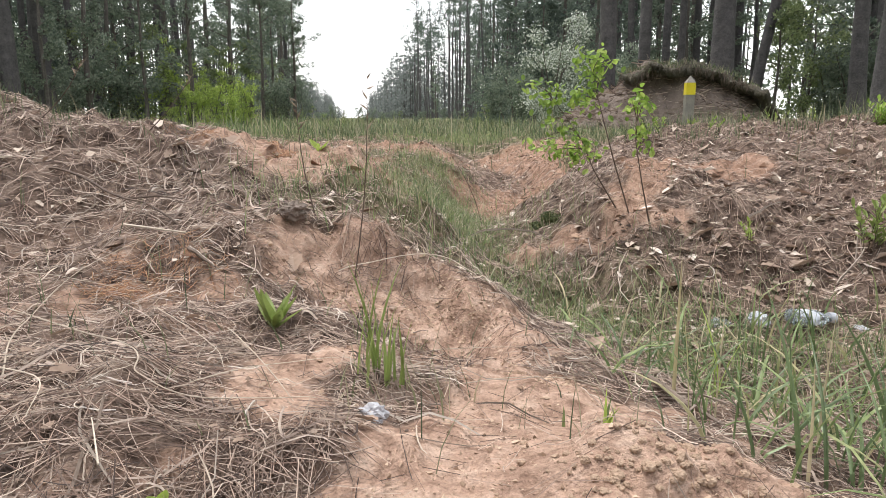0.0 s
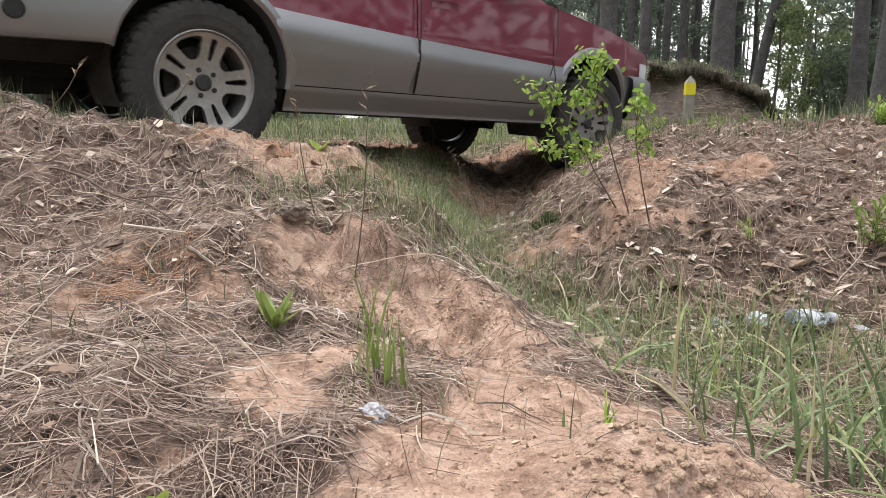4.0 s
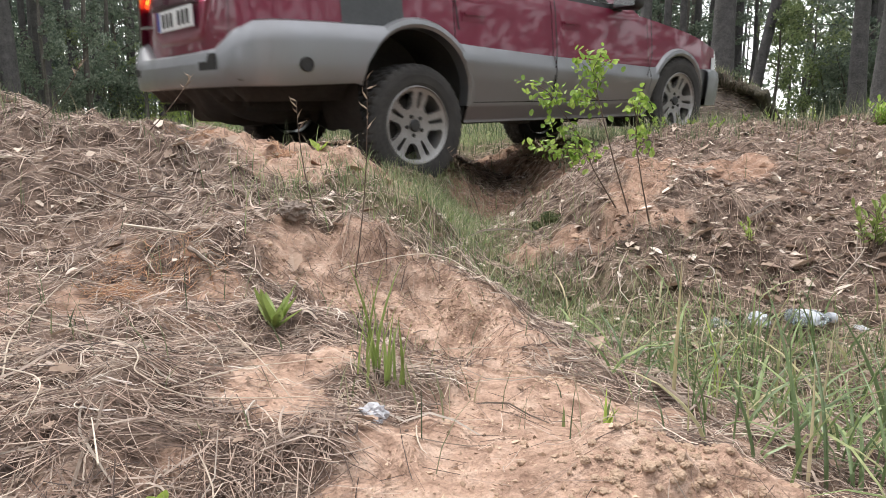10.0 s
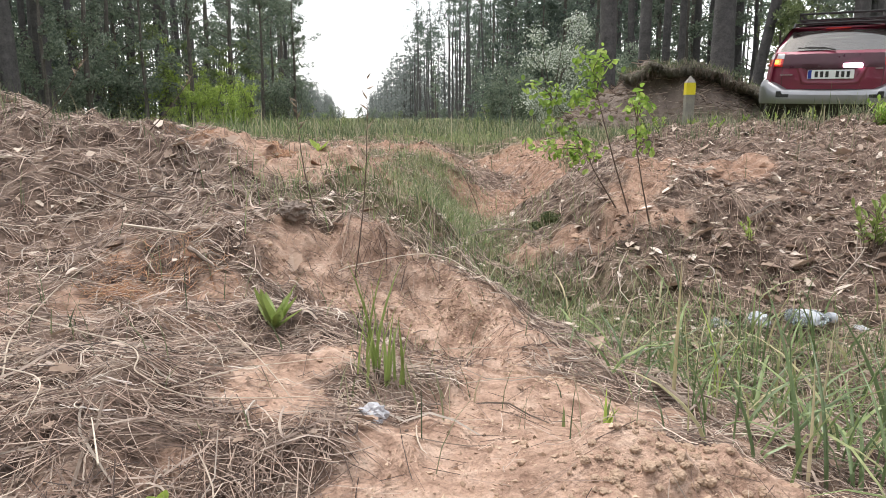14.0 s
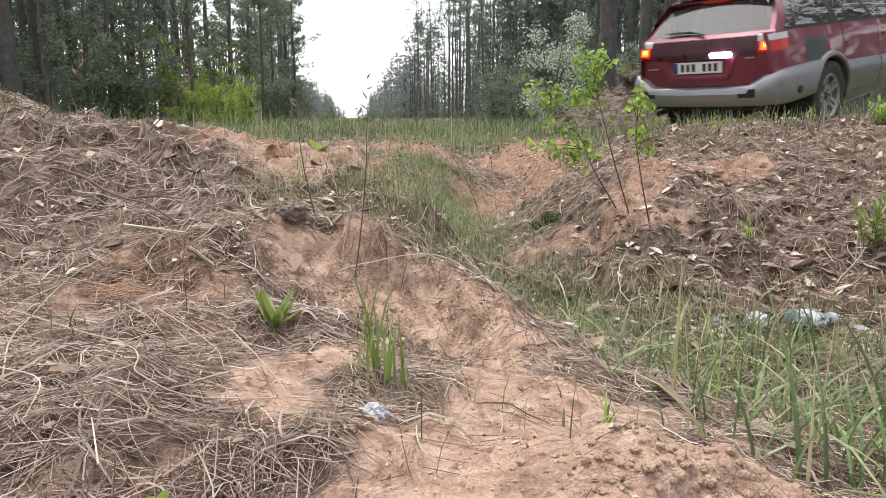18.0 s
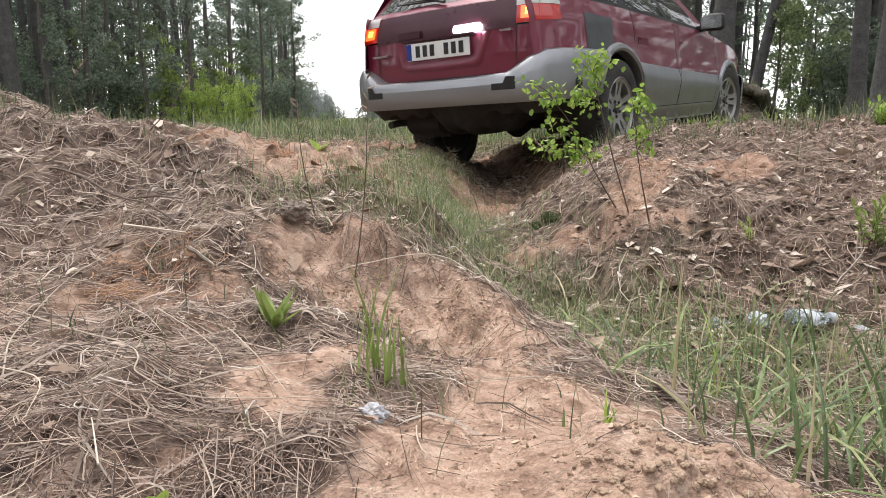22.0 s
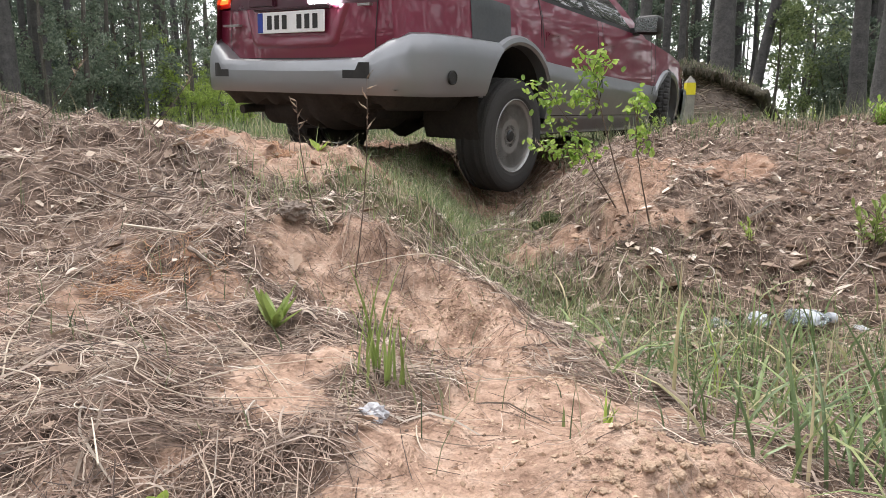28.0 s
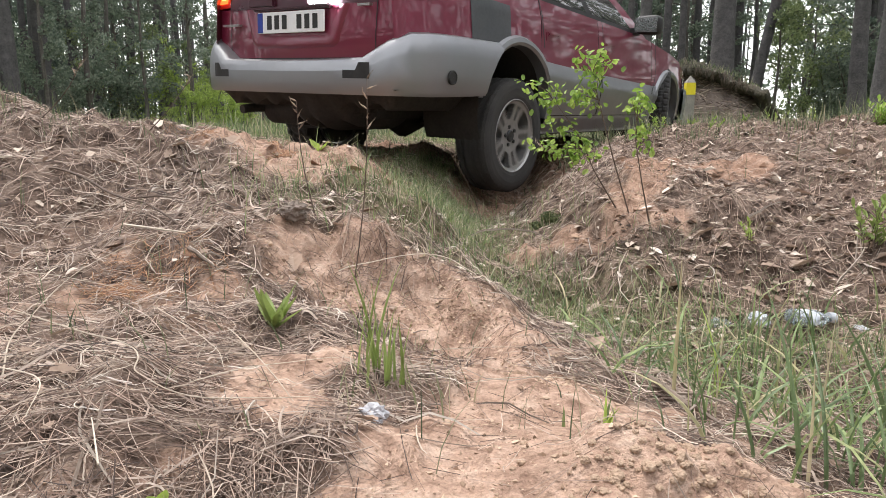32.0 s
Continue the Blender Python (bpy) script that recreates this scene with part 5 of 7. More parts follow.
def build_details():
    mound()
    post(3.66, 10.5)
    sapling("leaning birch sapling with bright leaves along its twigs", (0.66, 2.6), [(-0.096, 0.0, 0.168), (-0.142, 0.0, 0.273), (-0.208, 0.0, 0.366), (-0.284, 0.0, 0.458)],
            [(-0.360, -0.026, 0.477, 12), (-0.283, 0.004, 0.448, 14), (-0.245, -0.013, 0.467, 12), (-0.303, 0.010, 0.421, 10), (-0.258, 0.013, 0.345, 10), (-0.235, -0.043, 0.315, 10), (-0.152, -0.049, 0.274, 16), (-0.081, 0.034, 0.240, 12), (-0.177, -0.024, 0.222, 14), (-0.314, -0.027, 0.263, 12), (-0.250, 0.050, 0.246, 12), (-0.289, -0.003, 0.221, 8), (-0.199, 0.034, 0.246, 10)], 7)
    sapling("slender birch sapling with fresh bright leaves on the bank", (0.735, 2.43), [(-0.037, 0.0, 0.141), (-0.064, 0.0, 0.278), (-0.062, 0.0, 0.413)],
            [(-0.063, -0.002, 0.428, 14), (-0.037, 0.014, 0.402, 12), (-0.094, -0.035, 0.403, 8), (-0.063, 0.013, 0.326, 10), (-0.016, 0.037, 0.307, 12), (-0.015, 0.002, 0.294, 8)], 5)
    sapling("tallest birch sapling with a tuft of bright leaves", (0.7, 2.57), [(-0.071, 0.0, 0.212), (-0.120, 0.0, 0.376), (-0.156, 0.0, 0.496), (-0.155, 0.0, 0.575)],
            [(-0.191, 0.024, 0.581, 16), (-0.164, 0.017, 0.527, 16), (-0.128, -0.044, 0.581, 14), (-0.095, 0.026, 0.554, 14), (-0.133, 0.009, 0.501, 14), (-0.202, -0.020, 0.538, 12), (-0.224, -0.047, 0.445, 16), (-0.176, 0.037, 0.413, 14), (-0.240, -0.003, 0.432, 10), (-0.160, 0.022, 0.457, 8)], 6)
    weed((-0.214, 1.612), (-0.178, 1.66, 0.392), 0.012, 1)
    weed((-0.334, 1.804), (-0.385, 1.85, 0.345), -0.01, 2)
    weed((-1.25, 2.16), (-1.12, 2.2, 0.47), 0.02, 3)
    weed((-0.93, 2.2), (-0.80, 2.25, 0.43), 0.01, 4)
    weed((0.20, 3.3), (0.02, 3.35, 0.16), 0.03, 5)
    weed((0.68, 2.75), (0.38, 2.85, 0.20), 0.01, 6)
    rosette("broadleaf_weed", "small fresh green weed with upright leaves", (-0.309, 1.213), 14, 0.085, 0.021, LEAF_WEED, 3, 0.85)
    rosette("broadleaf_weed", "tiny green seedling on the sandy crest", (-0.434, 2.43), 4, 0.055, 0.022, LEAF_BUSH, 4)
    shoots("leafy green shoots on the littered bank", (1.342, 2.154), 9, 0.18, 0.034, LEAF_WEED, 5)
    shoots("leafy yellow-green shoots at the bank's top", (2.35, 3.75), 12, 0.17, 0.036, LEAF_BRIGHT, 6)
    shoots("small yellow-green shoot on the littered bank", (0.985, 2.235), 3, 0.09, 0.020, LEAF_BUSH, 7)
    rosette("broadleaf_weed", "small green leaf by the sand", (-0.245, 0.545), 3, 0.025, 0.016, LEAF_BUSH, 8)
    for k, (x, y, r) in enumerate(((0.49, 2.85, 0.055), (0.43, 2.90, 0.04))):
        cl = [(x + 1.1 * r * math.cos(a), y + 0.8 * r * math.sin(a), ground_z(x, y) + 0.1 * r, 0.55 * r) for a in (0, 1.1, 2.3, 3.3, 4.2, 5.3)]
        tagged(new("moss_cushion", leaf_cloud("moss_cushion", cl, 900, 0.013, MOSS_ISLE, 60 + k, 0.9, 0.5)), "dark green cushion of moss in the gully", "moss", "moss cushions")
    gs = random.Random(31)
    for k in range(14):
        x, y = gs.uniform(1.2, 3.2), gs.uniform(4.15, 4.75)
        shoots("small fresh weed on the bank's top", (x, y), gs.randint(2, 4), gs.uniform(0.06, 0.13), 0.024, LEAF_BRIGHT if k % 3 == 0 else LEAF_BUSH, 40 + k)
    grass_tuft((-0.105, 0.954), 9, 0.20, 0.0062, 1, mat=LEAF_WEED, spread=0.014)
    grass_tuft((-0.072, 0.925), 10, 0.13, 0.0062, 2, mat=LEAF_WEED, spread=0.014)
    grass_tuft((0.585, 1.37), 3, 0.24, 0.0075, 9, "tall yellow-green grass blade by the gully", LEAF_BUSH, 0.008)
    grass_tuft((0.205, 0.80), 4, 0.07, 0.006, 10, "short bright yellow-green grass shoot", LEAF_BUSH, 0.006)
    grass_tuft((0.218, 0.902), 3, 0.06, 0.006, 3, "short yellow-green grass shoot")
    for i, (x, y, n) in enumerate(((-0.745, 1.22, 7), (-1.30, 1.9, 9), (-1.12, 2.05, 8), (-1.2, 2.2, 14), (-0.60, 1.45, 6), (-0.42, 1.35, 5), (-0.35, 2.1, 14), (-0.05, 2.2, 16), (0.0, 2.5, 18), (-0.1, 2.9, 16), (0.9, 2.9, 6), (1.6, 3.2, 8), (1.9, 3.8, 12), (1.4, 3.9, 12), (-0.56, 1.0, 6), (-1.5, 2.3, 22), (-1.38, 2.25, 24), (-1.28, 2.3, 20), (-1.18, 2.32, 18), (-1.05, 2.36, 14), (-0.9, 2.4, 14), (-1.6, 2.25, 16), (-1.32, 2.1, 12))):
        grass_tuft((x, y), n, 0.12, 0.0022, 20 + i, "thin half-withered tuft of grass", TURF_BLADE, 0.03)
    # branches and long stalks
    stalk("fallen_branch", "dark thin forked branch lying on the littered bank", "branch", [(-1.053, 1.856), (-0.871, 1.768), (-0.716, 1.654), (-0.62, 1.60)], 0.0042, STEM, 0.012, 0.02, forks=((0.5, 35, 0.16), (0.7, -40, 0.10)))
    stalk("fallen_branch", "short grey stick on dry litter", "branch", [(-0.562, 1.501), (-0.478, 1.405)], 0.006, TWIG, 0.004, forks=((0.6, 40, 0.05),))
    stalk("fallen_branch", "pale bleached stick on dry litter", "branch", [(-0.755, 1.616), (-0.579, 1.533)], 0.004, PALE, 0.008)
    stalk("fallen_branch", "grey stick lying beside the tall grass", "branch", [(0.368, 1.193), (0.389, 1.048), (0.389, 0.894)], 0.0055, TWIG, 0.006, forks=((0.4, 30, 0.10), (0.7, -35, 0.07)))
    stalk("fallen_branch", "pale stick on the littered bank", "branch", [(1.033, 2.32), (1.24, 2.523)], 0.005, TWIG, 0.01)
    stalk("fallen_branch", "thin curved twig on the littered bank", "branch", [(1.184, 2.016), (1.27, 2.06), (1.335, 2.142)], 0.0035, TWIG, 0.012, 0.03, forks=((0.4, 30, 0.12), (0.6, 20, 0.1)))
    stalk("fallen_branch", "arched dry twig over the gully", "branch", [(0.10, 2.62), (0.25, 2.66), (0.42, 2.60)], 0.005, TWIG, 0.02, 0.05)
    for i, (path, r) in enumerate((([(-0.498, 0.74), (-0.626, 0.984), (-0.729, 1.323), (-0.649, 1.55)], 0.0024), ([(-0.742, 1.137), (-0.537, 0.99), (-0.382, 0.816), (-0.353, 0.756), (-0.285, 0.737), (-0.153, 0.782)], 0.0024), ([(-0.364, 1.123), (-0.182, 0.791)], 0.0022),
                                  ([(-0.317, 0.807), (-0.153, 0.965)], 0.0018), ([(-0.30, 0.555), (-0.35, 0.644)], 0.002), ([(0.372, 0.851), (0.469, 0.835)], 0.0024), ([(0.355, 1.221), (0.50, 1.24), (0.56, 1.30)], 0.002), ([(-0.62, 0.80), (-0.45, 0.72), (-0.40, 0.62)], 0.002),
                                  ([(-0.05, 1.2), (0.12, 1.28), (0.28, 1.26)], 0.002), ([(-0.25, 1.62), (-0.02, 1.66), (0.08, 1.58)], 0.003), ([(0.9, 1.5), (1.15, 1.62)], 0.002), ([(-0.9, 1.4), (-0.62, 1.28)], 0.002), ([(-0.5, 1.15), (-0.36, 1.02), (-0.30, 0.9)], 0.002), ([(0.02, 0.98), (0.2, 1.04), (0.34, 1.0)], 0.0018))):
        stalk("dry_stalk", "long pale dry grass stalk lying on litter", "stalk", path, r * 0.5, PALE, 0.008, 0.006, "dry stalks")
    # leaves and litter that can be told apart
    g = random.Random(8)
    dead = [leaf_mesh("dead_leaf", 0.058, 0.038, DEAD_LEAF, s, 0.12, 0.22, 12) for s in range(5)]
    spots = [(1.36, 2.66), (1.42, 2.73), (1.30, 2.60), (1.139, 2.178), (1.09, 2.109), (1.269, 2.498), (1.807, 3.217), (-0.343, 1.559), (-0.282, 1.754), (-0.502, 1.72), (-0.451, 1.168), (-0.202, 0.656), (-0.439, 0.697), (-0.508, 0.816), (0.686, 2.055), (0.952, 1.989), (0.3, 1.364), (0.98, 2.02), (1.0, 2.25), (0.85, 2.3), (1.3, 2.0)]
    for k in range(260):
        a, r = radians(g.uniform(-36, 36)), 0.7 + 4.2 * g.random() ** 1.3
        x, y = r * math.sin(a), r * math.cos(a)
        right = x > 0.35 * y
        if g.random() < (0.9 if right else 0.5) and abs(x - 0.15) > 0.22:
            spots.append((x, y))
    for k, (x, y) in enumerate(spots):
        ob = tagged(new("dead_leaf", dead[k % 5]), "curled pale dead leaf on litter", "leaf", "dead leaves")
        ob.matrix_basis = pose(x, y, ground_z(x, y) + 0.010, g.uniform(-18, 18), g.uniform(-16, 8), g.uniform(0, 360)) @ Matrix.Scale(g.uniform(0.35, 1.2) * min(1.25, 0.15 + 0.45 * y) * (1.6 if k < 8 else 1.0), 4)
    crushed_bottle(1.00, 1.81, 12, 0.12, 3, "crushed clear plastic bottle in the grass")
    crumpled("plastic_wrapper", "crumpled white and blue plastic wrapper", 0.875, 1.85, 0.030, PLASTIC_WHITE, 2, 0.7)
    crumpled("plastic_wrapper", "torn white plastic wrapper", 1.13, 1.80, 0.022, PLASTIC_WHITE, 5, 0.45)
    crumpled("plastic_wrapper", "crumpled bluish clear wrapper", 0.765, 1.84, 0.026, PLASTIC, 7, 0.5)
    crumpled("foil_scrap", "small crumpled grey foil scrap on the sand", -0.085, 0.783, 0.017, FOIL, 9, 0.7)
    crumpled("soil_clod", "brown clod of soil on the bank", -0.381, 1.747, 0.035, EARTH, 11, 0.7)
    first = [crumpled("soil_clod", "lump of crumbly sandy soil", 0.17 + 0.03 * k, 0.62, 0.007, CLOD, 20 + k, 0.75, 0.27) for k in range(4)]
    for ob in first:
        ob["group"] = "soil clods"
    for k in range(260):
        x, y = g.gauss(0.235, 0.085), g.gauss(0.63, 0.045)
        s = g.uniform(0.10, 0.70) ** 1.5 * 1.3 + 0.06
        copy_thing(first[k % 4], pose(x, y, ground_z(x, y) + 0.0015 * s, 0, 0, g.uniform(0, 360)) @ Matrix.Scale(s, 4))


CLOD = surface("sandy_clod", (0.26, 0.175, 0.12), (0.50, 0.37, 0.27), 0.95, 30.0, 0.8, 0.004, fine=150.0)
PALE = varied("bleached_stalk", [(0.0, (0.38, 0.31, 0.24)), (1.0, (0.62, 0.54, 0.44))], 0.7, "object")
build_details()

# ---- car: red estate with silver-grey cladding ----
# Car space: x forward from the rear axle, y to its left, z up from the tyres' contact.
def paint(name, colour, rough, metal, dirt):
    m, n, l, b = material(name)
    t = noise_node(n, l, 5.0, 6)
    t2 = noise_node(n, l, 300.0, 2)
    r = colour_ramp(n, l, t.outputs[0], [(0.35, colour), (0.75, tuple(c * (1 - dirt) + d * dirt for c, d in zip(colour, (0.30, 0.27, 0.24))))])
    l.new(r.outputs[0], b.inputs["Base Color"])
    rr = colour_ramp(n, l, t.outputs[0], [(0.3, (rough,) * 3), (0.8, (rough + 0.2,) * 3)])
    l.new(rr.outputs[0], b.inputs["Roughness"])
    b.inputs["Metallic"].default_value = metal
    bump(n, l, t2.outputs[0], b, 0.02, 0.001)
    return m, b


RED, _b = paint("red_paint", (0.165, 0.010, 0.036), 0.34, 0.2, 0.02)
_b.inputs["Coat Weight"].default_value = 0.8
_b.inputs["Coat Roughness"].default_value = 0.04
SILVER, _b = paint("silver_cladding", (0.275, 0.278, 0.29), 0.32, 0.8, 0.10)
GARNISH, _b = paint("dark_garnish", (0.05, 0.008, 0.018), 0.25, 0.1, 0.05)
PRIMER = surface("grey_primer", (0.045, 0.05, 0.055), (0.075, 0.08, 0.085), 0.6, 6.0, 0.1, 0.001)
BLACK = surface("black_plastic", (0.008, 0.008, 0.009), (0.025, 0.024, 0.023), 0.6, 9.0, 0.15, 0.002)
UNDER = surface("dirty_underbody", (0.014, 0.013, 0.013), (0.045, 0.039, 0.034), 0.85, 7.0, 0.4, 0.004)
RUBBER = surface("tyre_rubber", (0.018, 0.018, 0.018), (0.055, 0.051, 0.047), 0.85, 7.0, 0.25, 0.003)
ALLOY = surface("alloy", (0.26, 0.25, 0.24), (0.38, 0.37, 0.36), 0.42, 10.0, 0.05, 0.001, metal=0.7)
HUB = surface("hub_cap_grey", (0.035, 0.035, 0.036), (0.07, 0.07, 0.07), 0.4, 20.0, 0.0, metal=0.5)
CHROME = surface("chrome", (0.6, 0.6, 0.6), (0.75, 0.75, 0.75), 0.12, 10.0, 0.0, 0.001, metal=1.0)
PLATE_WHITE = surface("plate_white", (0.70, 0.70, 0.70), (0.8, 0.8, 0.8), 0.4, 20.0, 0.0)
PLATE_BLUE = surface("plate_blue", (0.01, 0.03, 0.22), (0.015, 0.04, 0.3), 0.4, 20.0, 0.0)
SEAT = surface("seat_cloth", (0.03, 0.03, 0.032), (0.06, 0.06, 0.062), 0.9, 30.0, 0.2, 0.003)


def lamp_glass(name, colour, glow, strength):
    m, n, l, b = material(name)
    b.inputs["Base Color"].default_value = (*colour, 1)
    b.inputs["Roughness"].default_value = 0.12
    b.inputs["Coat Weight"].default_value = 0.6
    b.inputs["Emission Color"].default_value = (*glow, 1)
    b.inputs["Emission Strength"].default_value = strength
    return m


LENS_RED = lamp_glass("red_lens", (0.30, 0.01, 0.01), (1, 0.05, 0.02), 0.12)
LENS_LIT = lamp_glass("lit_tail_lens", (0.5, 0.03, 0.01), (1.0, 0.10, 0.02), 3.2)
LENS_CORE = lamp_glass("lit_tail_core", (0.6, 0.2, 0.02), (1.0, 0.45, 0.06), 5.0)
LENS_CLEAR = lamp_glass("clear_lens", (0.55, 0.55, 0.56), (1, 1, 1), 0.0)
LENS_REVERSE = lamp_glass("lit_reverse_lens", (0.9, 0.9, 0.95), (0.90, 0.91, 1.0), 26.0)


def glass_material():
    m, n, l, b = material("car_glass")
    n.remove(b)
    tr = n.new("ShaderNodeBsdfTransparent")
    tr.inputs[0].default_value = (0.32, 0.36, 0.36, 1)
    gl = n.new("ShaderNodeBsdfGlossy")
    gl.inputs[1].default_value = 0.015
    fr = n.new("ShaderNodeFresnel")
    fr.inputs[0].default_value = 2.3
    ms = n.new("ShaderNodeMixShader")
    l.new(fr.outputs[0], ms.inputs[0])
    l.new(tr.outputs[0], ms.inputs[1])
    l.new(gl.outputs[0], ms.inputs[2])
    # pale diffuse layer: some dust, and painted brightness for the sky's reflection
    dust_sheen = n.new("ShaderNodeBsdfDiffuse")
    dust_sheen.inputs[0].default_value = (0.42, 0.40, 0.38, 1)
    sheen_share = colour_ramp(n, l, noise_node(n, l, 6.0).outputs[0], [(0.3, (0.04,) * 3), (0.8, (0.16,) * 3)])
    md = n.new("ShaderNodeMixShader")
    l.new(sheen_share.outputs[0], md.inputs[0])
    l.new(ms.outputs[0], md.inputs[1])
    l.new(dust_sheen.outputs[0], md.inputs[2])
    l.new(md.outputs[0], n["Material Output"].inputs[0])
    return m


GLASS = glass_material()
REAR_X, FRONT_X = -1.0, 3.58
ARCH_R = 0.375
ARCHES = ((0.0, 0.395), (2.61, 0.325))


def belt(x):
    """Height of the waistline along the car."""
    return float(np.interp(x, [-1.0, -0.8, 0.2, 1.8, 2.15, 2.8, 3.3, 3.58], [1.10, 1.10, 1.06, 0.985, 0.955, 0.87, 0.77, 0.70]))


def half_width(x, z):
    """Half the body's width at a place along the car and a height."""
    w = float(np.interp(x, [-1.0, -0.94, -0.8, -0.55, 0.0, 1.2, 2.6, 3.0, 3.3, 3.5, 3.58], [0.66, 0.72, 0.775, 0.80, 0.825, 0.835, 0.825, 0.80, 0.74, 0.64, 0.55]))
    k = float(np.interp(z, [0.26, 0.34, 0.5, 0.65, 0.75, 0.95, 1.12], [-0.055, -0.02, 0.005, 0.01, 0.0, -0.02, -0.065]))
    return w + k


def skin(test, x0, x1, z0, z1, side, step=0.028, proud=0.0):
    """Piece of the body's side between two lengths and two heights (functions of x), less the wheel openings."""
    nx, nz = max(2, int((x1 - x0) / step)), 14
    bm = bmesh.new()
    g = []
    for i in range(nx + 1):
        x = x0 + (x1 - x0) * i / nx
        lo, hi = z0(x), z1(x)
        g.append([(x, lo + (hi - lo) * j / nz) for j in range(nz + 1)])

    def inside(p):
        return any(math.hypot(p[0] - a, p[1] - c) < ARCH_R or (abs(p[0] - a) < ARCH_R and p[1] < c) for a, c in ARCHES)

    made = {}

    def vert(i, j):
        if (i, j) not in made:
            x, z = g[i][j]
            for a, c in ARCHES:
                if inside((x, z)) and abs(x - a) < ARCH_R + 0.1:
                    if z < c:
                        x = a + math.copysign(ARCH_R, x - a)
                    else:
                        d = math.hypot(x - a, z - c) or 1e-6
                        x, z = a + (x - a) * ARCH_R / d, c + (z - c) * ARCH_R / d
            made[i, j] = bm.verts.new((x, side * (half_width(x, z) + (proud(x, z) if callable(proud) else proud)), z))
        return made[i, j]
    for i in range(nx):
        for j in range(nz):
            q = [(i, j), (i + 1, j), (i + 1, j + 1), (i, j + 1)]
            if sum(inside(g[a][b]) for a, b in q) >= 3:
                continue
            try:
                bm.faces.new([vert(*k) for k in (q if side < 0 else q[::-1])])
            except ValueError:
                pass
    return bm


CLAD_TOP = lambda x: float(np.interp(x, [-1.0, -0.35, 0.4, 1.1, 2.2, 3.0, 3.6], [0.76, 0.75, 0.685, 0.645, 0.60, 0.60, 0.60]))
CLAD_LOW = lambda x: 0.365
LEDGE = lambda x, z: 0.010 + 0.026 * min(1.0, max(0.0, (CLAD_TOP(x) - z) / 0.075)) - 0.018 * min(1.0, max(0.0, (CLAD_TOP(x) - 0.09 - z) / 0.20))
SILL_LOW = lambda x: 0.245


def strip(bm, pts, side, width=0.007, proud=0.002):
    """A dark seam line on the body's side through (x, z) points."""
    vs = []
    for i, (x, z) in enumerate(pts):
        x2, z2 = pts[min(i + 1, len(pts) - 1)]
        x1, z1 = pts[max(i - 1, 0)]
        d = math.hypot(x2 - x1, z2 - z1) or 1
        nx, nz = -(z2 - z1) / d * width / 2, (x2 - x1) / d * width / 2
        vs.append([bm.verts.new((x + s * nx, side * (half_width(x + s * nx, z + s * nz) + proud), z + s * nz)) for s in (-1, 1)])
    for a, b in zip(vs, vs[1:]):
        bm.faces.new((a[0], a[1], b[1], b[0]))


def sheet(rows):
    """A surface through rows of points."""
    bm = bmesh.new()
    g = [[bm.verts.new(p) for p in r] for r in rows]
    for a, b in zip(g, g[1:]):
        for k in range(len(a) - 1):
            bm.faces.new((a[k], a[k + 1], b[k + 1], b[k]))
    bmesh.ops.recalc_face_normals(bm, faces=bm.faces)
    return bm


def roof_edge(s):
    """Roof's edge over the side glass, s from the tail (0) to the windscreen's top (1)."""
    x = -0.62 + 2.05 * s
    return Vector((x, 0.55 + 0.03 * math.sin(math.pi * s), 1.405 + 0.035 * math.sin(math.pi * min(1, s * 1.1 + 0.12))))


def waist_edge(s):
    x = -0.86 + 2.98 * s
    return Vector((x, half_width(x, belt(x)) - 0.012, belt(x)))


def greenhouse(s, t, side):
    """Point on the window band: s along, t from the waist (0) to the roof (1)."""
    p = waist_edge(s).lerp(roof_edge(s), t)
    p.y += 0.03 * math.sin(math.pi * t)
    p.y *= side
    return p


def band(s0, s1, t0, t1, side, proud=0.0, n=10):
    rows = []
    for i in range(n + 1):
        s = s0 + (s1 - s0) * i / n
        rows.append([greenhouse(s, t0 + (t1 - t0) * j / 6, side) + Vector((0, side * proud, 0)) for j in range(7)])
    return sheet(rows)


def rear_curve(k, z):
    """The tail's surface: k from -1 (right) to 1 (left)."""
    x = float(np.interp(z, [0.60, 0.75, 0.95, 1.08, 1.12, 1.43], [-0.985, -0.995, -0.985, -0.945, -0.90, -0.60]))
    w = float(np.interp(z, [0.60, 0.95, 1.08, 1.12, 1.43], [0.70, 0.715, 0.70, 0.685, 0.555]))
    return Vector((x + 0.07 * abs(k) ** 2.4, k * w, z))


def rear_panel(k0, k1, z0, z1, proud=0.0, nk=16, nz=10):
    rows = []
    for i in range(nk + 1):
        k = k0 + (k1 - k0) * i / nk
        rows.append([rear_curve(k, z0 + (z1 - z0) * j / nz) - Vector((proud, 0, 0)) for j in range(nz + 1)])
    return sheet(rows)


BUMPER_PLAN = [(-0.37, -0.862), (-0.55, -0.862), (-0.72, -0.848), (-0.85, -0.83), (-0.94, -0.785), (-1.01, -0.70), (-1.055, -0.56), (-1.08, -0.30), (-1.09, 0.0)]
BUMPER_PLAN = BUMPER_PLAN + [(x, -y) for x, y in BUMPER_PLAN[-2::-1]]


def bumper_top(y, x):
    if x > -0.80:
        return 0.765
    return float(np.interp(abs(y), [0.0, 0.55, 0.64, 0.76, 0.85], [0.625, 0.63, 0.68, 0.755, 0.765]))


